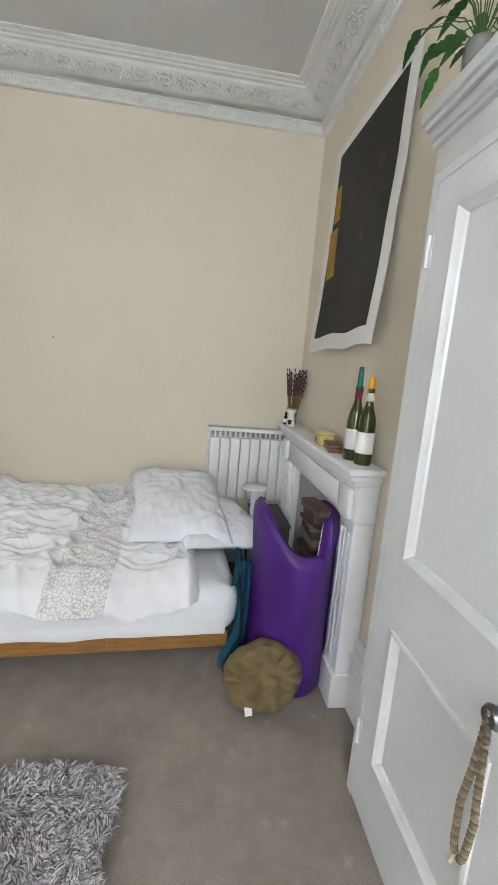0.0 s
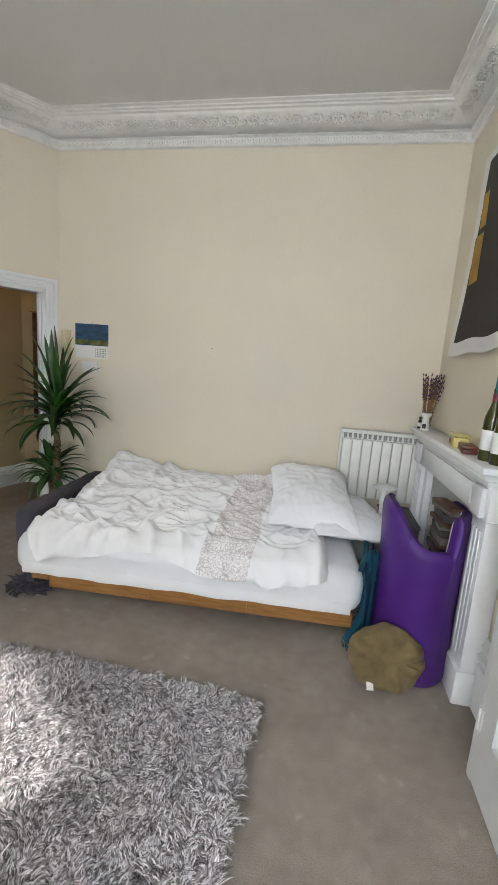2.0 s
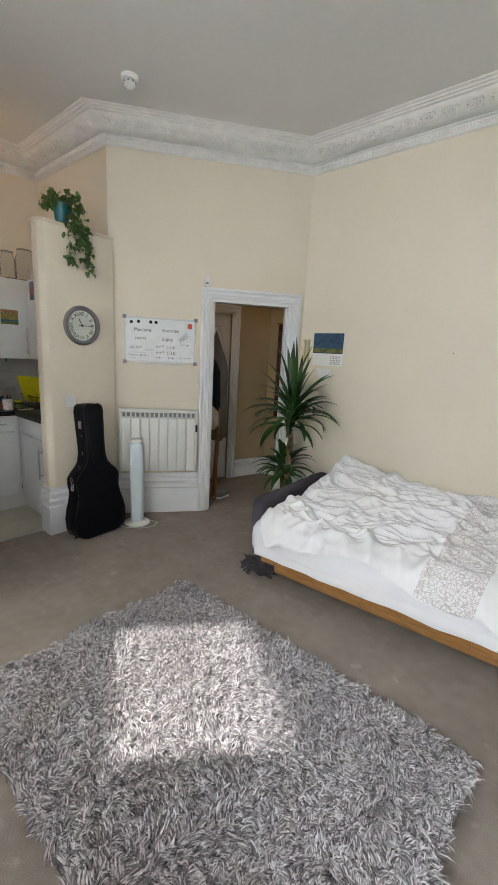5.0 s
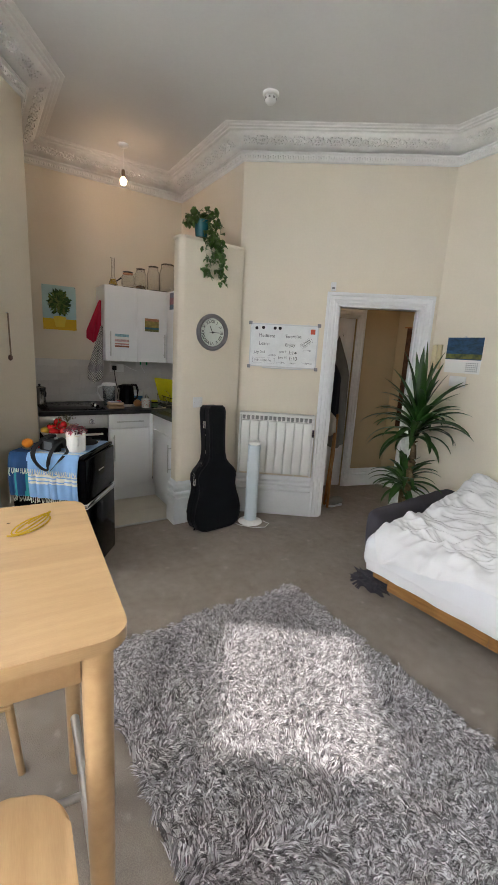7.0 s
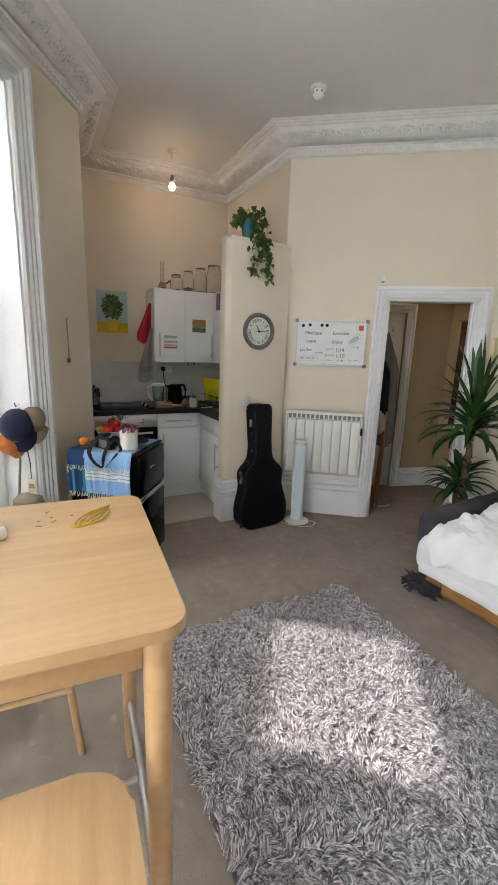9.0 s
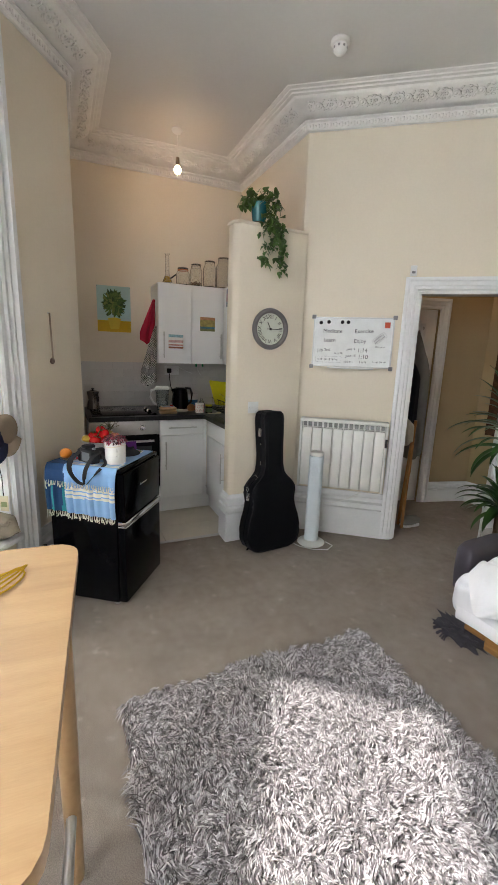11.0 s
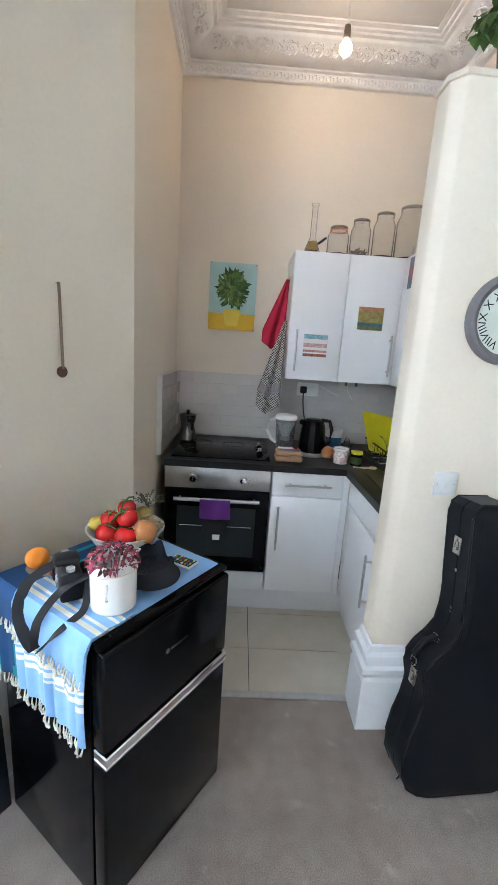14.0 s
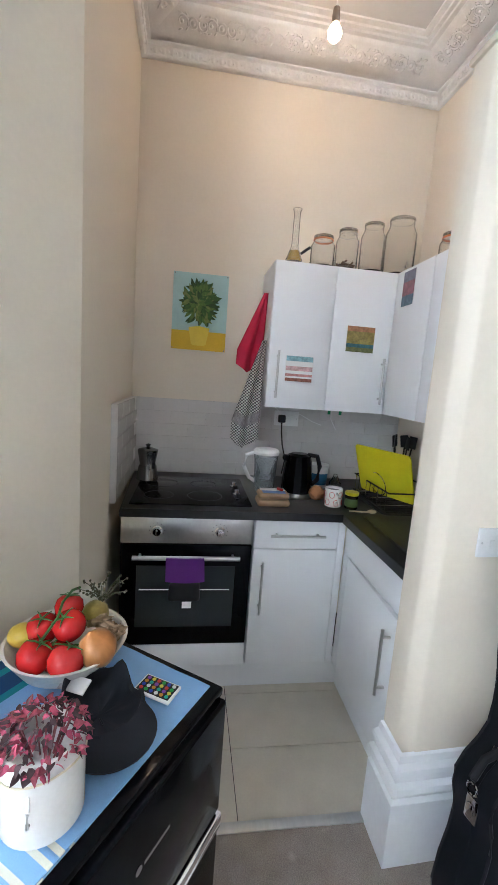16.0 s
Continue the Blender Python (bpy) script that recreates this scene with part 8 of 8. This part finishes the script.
# ---- above: jars on the wall cabinets ----
JZ = CZ + 0.725 + 0.0005
JG = material("jar_glass", (0.97, 0.965, 0.95), 0.04, 0.01, 5, 0.0, transmission=0.97, ior=1.16)
for x, y, r, h, seal, lab in ((-4.80, 1.285, 0.062, 0.140, (0.50, 0.17, 0.06), "clip-top glass jar with an orange seal"), (-4.80, 1.413, 0.058, 0.185, None, "glass jar half full of nuts"), (-4.79, 1.545, 0.062, 0.225, None, "clip-top glass jar, empty"),
                              (-4.80, 1.70, 0.080, 0.270, None, "large glass drinks jar with a small tap"), (-4.55, 1.84, 0.058, 0.14, (0.55, 0.14, 0.03), "squat glass jar with an orange rim"), (-4.40, 1.83, 0.034, 0.26, None, "tall clear swing-top bottle")):
    t = thing("glass_jar", (x, y, JZ), lab, "jar", "glass jars on the cupboards")
    part("glass", lathe([(r * 0.94, 0.0), (r, 0.006), (r, h * 0.76), (r * 0.78, h * 0.90), (r * 0.78, h), (r * 0.72, h), (r * 0.72, h * 0.90), (r * 0.94, h * 0.75), (r * 0.94, 0.008), (0.0, 0.006)], 28), JG, t)
    part("lid", lathe([(r * 0.80, h + 0.0005), (r * 0.82, h + 0.006), (r * 0.80, h + 0.014), (r * 0.5, h + 0.020), (0.0, h + 0.020)], 28), JG, t)
    if seal:
        part("seal", lathe([(r * 0.81, h - 0.010), (r * 0.85, h - 0.006), (r * 0.81, h - 0.001), (r * 0.79, h - 0.006), (r * 0.81, h - 0.010)], 28), color("orange_seal", seal, 0.6), t, "orange rubber seal")
    if r < 0.06:
        bm = tube([(r * 0.84 * math.cos(2 * math.pi * k / 20), r * 0.84 * math.sin(2 * math.pi * k / 20), h - 0.014) for k in range(20)], 0.0015, 5, close=True)
        tube([(r * 0.84, 0, h - 0.014), (r * 0.98, 0, h - 0.002), (r * 0.84, 0, h + 0.018)], 0.0015, 5, bm)
        part("wire_clip", bm, CHROME, t)
    if "nuts" in lab:
        bm = bmesh.new()
        for k in range(60):
            a, q = rng.uniform(0, 6.28), r * 0.80 * rng.random() ** 0.5
            blob(0.008, 0.006, 0.006, Matrix.Translation((q * math.cos(a), q * math.sin(a), rng.uniform(0.014, 0.04))), 0.2, 6, 1, bm)
        tagged(part("nuts", bm, color("nut_brown", (0.16, 0.09, 0.05), 0.7, vary=0.4), t), "brown nuts", kind="stuff")
    if "tap" in lab:
        part("tap", tube([(0.077, 0.0, 0.03), (0.095, 0.0, 0.035), (0.100, 0.0, 0.055), (0.100, 0.0, 0.02)], 0.005, 8), CHROME, t)
# a glass water pipe, shaped as a plain long-necked flask
fk = thing("glass_pipe", (-4.79, 1.135, JZ), "tall-necked amber glass water pipe on the cupboard", "flask")
part("flask", lathe([(0.045, 0.0), (0.048, 0.004), (0.046, 0.012), (0.018, 0.085), (0.016, 0.25), (0.024, 0.262), (0.021, 0.262), (0.013, 0.25), (0.015, 0.088), (0.042, 0.012), (0.0, 0.008)], 24), JG, fk)
part("amber_water", lathe([(0.0, 0.009), (0.041, 0.0125), (0.022, 0.065), (0.0, 0.065)], 20), color("amber_liquid", (0.45, 0.30, 0.06), 0.2), fk)
part("side_stem", tube([(0.02, 0.03, 0.05), (0.02, 0.075, 0.085)], 0.007, 8), BLACK_MATT, fk)
wrk = thing("wire_rack", (-4.36, 1.93, JZ), "black wire rack stood on the cupboard", "rack")
for k in range(8):
    part("wire", tube([(-0.12 + k * 0.035, 0.0, 0.0), (-0.12 + k * 0.035, 0.0, 0.30)], 0.003, 6), BLACK_MATT, wrk)
part("rail", tube([(-0.14, 0, 0.29), (0.15, 0, 0.29)], 0.004, 6), BLACK_MATT, wrk)
part("rail", tube([(-0.14, 0, 0.01), (0.15, 0, 0.01)], 0.004, 6), BLACK_MATT, wrk)

# ---- poster, postcards, tea towels, oven glove, socket ----
po = thing("poster", pose(-5.089, 0.68, 1.872, 90, 0, 90), "unframed print of a leafy green plant in a yellow pot", "poster")
part("sheet", boxed(-0.155, -0.212, 0.001, 0.155, 0.212, 0.004), color("pale_blue_print", (0.42, 0.62, 0.62), 0.6), po, smooth=0)
part("table_print", boxed(-0.155, -0.212, 0.0043, 0.155, -0.105, 0.005), color("yellow_print", (0.70, 0.45, 0.02), 0.6), po, "ochre-yellow printed table", smooth=0)
bm = bmesh.new()
prism([(-0.042, -0.178), (-0.030, -0.185), (0.030, -0.185), (0.042, -0.178), (0.060, -0.085), (0.0, -0.075), (-0.060, -0.085)], 0.0052, 0.0060, bm)
part("pot_print", bm, color("yellow_pot_print", (0.75, 0.58, 0.06), 0.6), po, "yellow printed pot", smooth=0)
PL = [leaf_mesh("print_leaf", 0.075, 0.030, color("print_green", c, 0.6, vary=0.4, scale=40), 0.6, 0.02, 0.0, 6) for c in ((0.04, 0.11, 0.02), (0.09, 0.17, 0.03), (0.025, 0.07, 0.015), (0.16, 0.21, 0.05))]
rng = random.Random(31)
for k in range(280):
    a = rng.uniform(0, 6.28)
    q = rng.random() ** 0.75 - 0.28
    put_leaf(PL[rng.randrange(4)], po, pose(0.105 * q * math.cos(a), 0.052 + 0.125 * q * math.sin(a), 0.0064 + 0.000012 * k, 0, 0, math.degrees(a) + rng.uniform(-60, 60)) @ Matrix.Scale(rng.uniform(0.45, 0.85), 4), "printed_leaf")
for x in (-0.148, 0.148):
    for y in (-0.205, 0.205):
        part("pin", lathe([(0.004, 0.0044), (0.003, 0.007), (0, 0.008)], 8, m=pose(x, y, 0)), GREYPL, po)


def postcard(m, w, h, bands, label):
    t = thing("postcard", m, label, "postcard", "postcards on the cupboards")
    part("card", boxed(-w / 2, -h / 2, 0.0, w / 2, h / 2, 0.0012), PAPER, t, smooth=0)
    for a, b, c in bands:
        part("printed_band", boxed(-w / 2 + 0.003, -h / 2 + h * a, 0.0013, w / 2 - 0.003, -h / 2 + h * b, 0.0018), color("card_print", c, 0.5, vary=0.5, scale=35), t, smooth=0)
    return t


DF = pose(-4.7295, 0, 0, 90, 0, 90)
postcard(pose(-4.7285, 1.198, 1.587, 90, 0, 90), 0.147, 0.128, [(0.0, 0.13, (0.35, 0.14, 0.09)), (0.20, 0.30, (0.60, 0.30, 0.28)), (0.42, 0.60, (0.65, 0.42, 0.42)), (0.80, 1.0, (0.30, 0.52, 0.58))], "pink and blue beach postcard stuck to the cupboard door")
postcard(pose(-4.7285, 1.51, 1.762, 90, 0, 90), 0.155, 0.130, [(0.0, 0.18, (0.16, 0.17, 0.07)), (0.18, 0.32, (0.05, 0.15, 0.20)), (0.32, 0.80, (0.30, 0.24, 0.07)), (0.80, 1.0, (0.42, 0.20, 0.10))], "ochre landscape postcard stuck to the cupboard door")
postcard(pose(-4.598, 1.6735, 2.010, 90, 0, 0), 0.115, 0.165, [(0.0, 0.3, (0.10, 0.16, 0.22)), (0.3, 0.7, (0.30, 0.12, 0.14)), (0.7, 1.0, (0.20, 0.20, 0.26))], "dark patterned postcard on the side cupboard")

CHECK = bpy.data.materials.new("black_white_check")
CHECK.use_nodes = True
cn = CHECK.node_tree
ct, cc_, cmap = cn.nodes.new("ShaderNodeTexChecker"), cn.nodes.new("ShaderNodeTexCoord"), cn.nodes.new("ShaderNodeMapping")
ct.inputs["Scale"].default_value = 130
ct.inputs["Color1"].default_value, ct.inputs["Color2"].default_value = (0.02, 0.02, 0.02, 1), (0.68, 0.66, 0.63, 1)
cmap.inputs["Location"].default_value = (0.0021, 0.0, 0.0)
cmap.inputs["Scale"].default_value = (0.0, 1.0, 1.0)
cn.links.new(cc_.outputs["Object"], cmap.inputs["Vector"])
cn.links.new(cmap.outputs[0], ct.inputs["Vector"])
cn.links.new(ct.outputs["Color"], cn.nodes["Principled BSDF"].inputs["Base Color"])
cn.nodes["Principled BSDF"].inputs["Roughness"].default_value = 0.95
for nm, mt, x0, zt, zb, w0, w1, lab in (("tea_towel", color("crimson_cotton", (0.45, 0.012, 0.045), 0.95, bump=0.4, grain=300), -4.83, 1.965, 1.60, 0.02, 0.135, "crimson tea towel hung from the cupboard side"), ("tea_towel", CHECK, -4.775, 1.72, 1.20, 0.02, 0.145, "black and white checked tea towel with a heart border")):
    t = thing(nm, (x0, 1.032, 0), lab, "tea towel", "tea towels by the cupboard")

    def hang(u, v, zt=zt, zb=zb, w0=w0, w1=w1):
        w = w0 + (w1 - w0) * min(1.0, v * 1.25)
        k = 0.02 * math.sin(u * 12 + v * 2) * (0.3 + v)
        return Vector((0.03 * math.sin(u * 11) * v + k * 0.4, -0.006 - w * u - 0.01 * v, zt + (zb - zt) * v - 0.10 * (0.5 - abs(u - 0.55)) * v))
    part("cloth", sheet(28, 30, hang, thick=0.002), mt, t)
    part("loop", tube([(0, -0.004, zt), (0.004, -0.004, zt + 0.012), (-0.004, -0.004, zt)], 0.0015, 5), PAPER, t)
    if mt is CHECK:
        part("border", sheet(28, 6, lambda u, v: hang(u, 0.70 + 0.11 * v) + Vector((0.004, -0.0015, 0)), thick=0.001), color("heart_border", (0.30, 0.29, 0.28), 0.95, vary=0.5, scale=60), t, "grey heart border")
gl = thing("oven_glove", (KX + 0.045, y_l, 0), "purple and black oven glove draped over the oven handle", "oven glove")
GV = color("purple_quilting", (0.11, 0.02, 0.19), 0.9, bump=0.4, grain=160)


def glove(u, v, lo, hi, w):
    x = 0.014 + 0.010 * math.sin(u * math.pi) * (0.4 + v)
    return Vector((x, 0.205 + 0.004 * v + w * (u - 0.5) + 0.085, hi + (lo - hi) * v))


part("cuff", sheet(12, 12, lambda u, v: glove(u, v, 0.615, 0.722, 0.165), thick=0.012), GV, gl)
part("mitt", puffy(0.012, 0.222, 0.525, 0.040, 0.362, 0.614, 8, 0.004, 10, 0.014), color("black_quilting", (0.015, 0.014, 0.016), 0.95, bump=0.4, grain=160), gl)
part("care_label", boxed(0.041, 0.285, 0.50, 0.043, 0.325, 0.530), PAPER, gl, smooth=0)
sk = plate("wall_socket", pose(-5.077, 1.235, 1.297, 90, 0, 90), 0.15, 0.09, "white double socket with a black plug", "socket", 2)
part("plug", boxed(-0.055, -0.025, 0.0135, -0.01, 0.022, 0.042, 0.008), BLACK_MATT, sk, "black plug")
part("flex", tube([(-0.032, -0.022, 0.03), (-0.030, -0.08, 0.035), (-0.02, -0.16, 0.04), (0.0, -0.24, 0.06), (-0.02, -0.33, 0.08)], 0.004, 6), BLACK_MATT, sk)
wl = thing("white_cable", (-5.07, 1.25, 1.36), "thin white cables hanging under the cupboard", "cable")
part("flex", tube([(0.0, -0.09, 0.0), (0.02, -0.02, -0.06), (0.02, 0.06, -0.03), (0.02, 0.14, -0.07), (0.02, 0.20, -0.09)], 0.0028, 6), WHITEPL, wl)
part("flex", tube([(0.03, 0.25, 0.015), (0.03, 0.255, -0.05), (0.03, 0.29, -0.11)], 0.0028, 6), WHITEPL, wl)
for y in (0.23, 0.30):
    part("clip", boxed(0.03, y, -0.02, 0.034, y + 0.018, 0.02, 0.002), color("green_clip", (0.02, 0.30, 0.12), 0.4), wl)

# ---- pieces: floor tiles, wall tiles, cornice ornament ----
tile_me = {}


def tile_piece(name, w, d, h, mat, bevel):
    key = (round(w, 4), round(d, 4), mat.name)
    if key not in tile_me:
        bm = bmesh.new()
        box(bm, 0, 0, 0, w, d, h)
        top = [f for f in bm.faces if f.normal.z > 0.5] or [max(bm.faces, key=lambda f: f.calc_center_median().z)]
        bmesh.ops.inset_region(bm, faces=top, thickness=bevel, depth=bevel * 0.6)
        tile_me[key] = link_mesh(name, bm, mat, 0)
    return tile_me[key]


G = 0.004
xs = [TX - 0.012, -4.10, -4.40, -4.70]
ys = [0.32, 0.89, 1.49]
for x1, x0 in zip(xs, xs[1:]):
    for y0, y1 in zip(ys, ys[1:]):
        o_ = new("tile", tile_piece("tile", x1 - x0 - G, y1 - y0 - G, 0.0066, TILE, 0.0012))
        o_.parent = tile_floor
        o_.matrix_local = pose(x0 + G / 2, y0 + G / 2, -0.008)

splash_w = tagged(part("wall_tiling_west", boxed(-5.089, 0.343, WT1 + 0.001, -5.084, 1.970, 1.372), color("pale_grout", (0.60, 0.58, 0.56), 0.8), smooth=0), "pale grey glazed brick tiles behind the hob", "wall tiles", kind="structure")
TH = 0.0727
for r in range(6):
    z0 = WT1 + 0.004 + r * TH
    y = 0.345 - (0.10 if r % 2 else 0.0)
    while y < 1.965:
        a, b = max(0.345, y), min(1.968, y + 0.20)
        if b - a > 0.012:
            o_ = new("tile", tile_piece("tile", b - a - 0.003, TH - 0.003, 0.004, SPLASH, 0.001))
            o_.parent = splash_w
            o_.matrix_local = pose(-5.084, a + 0.0015, z0 + 0.0015, 90, 0, 90)
        y += 0.20
splash_s = tagged(part("wall_tiling_south", boxed(-5.078, 0.3165, WT1 + 0.001, -4.44, 0.3445, 1.372), color("pale_grout_side", (0.60, 0.58, 0.56), 0.8), smooth=0), "pale grey glazed brick tiles on the side wall", "wall tiles", kind="structure")
for r in range(6):
    z0 = WT1 + 0.004 + r * TH
    x = -5.076 + (0.10 if r % 2 else 0.0)
    while x < -4.45:
        b = min(-4.442, x + 0.20)
        if b - x > 0.012:
            o_ = new("tile", tile_piece("tile", b - x - 0.003, TH - 0.003, 0.004, SPLASH, 0.001))
            o_.parent = splash_s
            o_.matrix_local = pose(b - 0.0015, 0.3445, z0 + 0.0015, 90, 0, 180)
        x += 0.20


def ornament():
    """One run of the frieze: a rosette between curling leaves, lying on the x-y plane; 0.15 long, 0.10 high."""
    bm = bmesh.new()
    lathe([(0.024, 0.0), (0.026, 0.006), (0.021, 0.011), (0.016, 0.005), (0.011, 0.006), (0.007, 0.013), (0.0, 0.015)], 12, bm)
    for s in (-1, 1):
        pts = []
        for k in range(9):
            a = radians(200 - 250 * k / 8)
            r = 0.036 - 0.022 * (k / 8)
            pts.append((s * (0.056 + r * math.cos(a) * 0.9), s * (r * math.sin(a)), 0.004))
        tube(pts, lambda u: 0.0065 - 0.003 * u, 5, bm)
        blob(0.010, 0.010, 0.007, Matrix.Translation((s * 0.056, 0, 0.003)), 0, 1, 1, bm)
        for dx, dy, rot in ((0.034, 0.030, 50), (0.034, -0.030, -50), (0.066, 0.034, 20), (0.066, -0.034, -20)):
            blob(0.014, 0.006, 0.005, pose(s * dx, dy, 0.002, 0, 0, rot * s), 0, 1, 1, bm)
    return bm


def arrays(bm):
    bm.verts.index_update()
    v = np.array([x.co[:] for x in bm.verts])
    f = [[x.index for x in fc.verts] for fc in bm.faces]
    bm.free()
    return v, f


ov, of = arrays(ornament())
bmd = bmesh.new()
box(bmd, -0.009, -0.013, -0.003, 0.009, 0.013, 0.005, 0.0025, 1)
blob(0.006, 0.009, 0.004, Matrix.Translation((0.019, 0.0, 0.0)), 0, 1, 1, bmd)
dv, df_ = arrays(bmd)
verts, faces = [], []
n = len(PLAN)
d_in, d_out, z_in, z_out = 0.080, 0.174, 3.198, 3.236
slope = math.atan2(z_out - z_in, d_out - d_in)
ring_mid, ring_band = inset(PLAN, (d_in + d_out) / 2), inset(PLAN, 0.031)
for i in range(n):
    for ring, v0, f0, step, zc, tilt, margin in ((ring_mid, ov, of, 0.150, (z_in + z_out) / 2 - 0.001, slope, 0.06), (ring_band, dv, df_, 0.042, 3.134, radians(78), 0.02)):
        a, b = ring[i], ring[(i + 1) % n]
        L = (b - a).length - 2 * margin
        if L < step * 0.5:
            continue
        cnt = max(1, int(round(L / step)))
        u = (b - a).normalized()
        inw = Vector((-u.y, u.x))
        ax = np.array((u.x, u.y, 0.0))
        ay = np.array((inw.x * math.cos(tilt), inw.y * math.cos(tilt), math.sin(tilt)))
        az = -np.cross(ax, ay)
        az = az if az[2] < 0 else -az
        if tilt > 1:
            az = np.array((inw.x, inw.y, -0.2))
            az = az / np.linalg.norm(az)
        for k in range(cnt):
            c = a + u * (margin + L * (k + 0.5) / cnt)
            base_i = len(verts)
            P_ = np.array((c.x, c.y, zc)) + v0[:, :1] * ax * (L / cnt / step) + v0[:, 1:2] * ay + v0[:, 2:3] * az
            verts.extend(P_.tolist())
            faces.extend([[j + base_i for j in f] for f in f0])
me = bpy.data.meshes.new("leaf_ornament")
me.from_pydata(verts, [], faces)
me.materials.append(PLASTER)
me.shade_smooth()
orn = new("leaf_ornament", me)
orn.parent = cornice
tagged(orn, "cast plaster rosettes, curling leaves and a row of small teeth", kind="stuff")
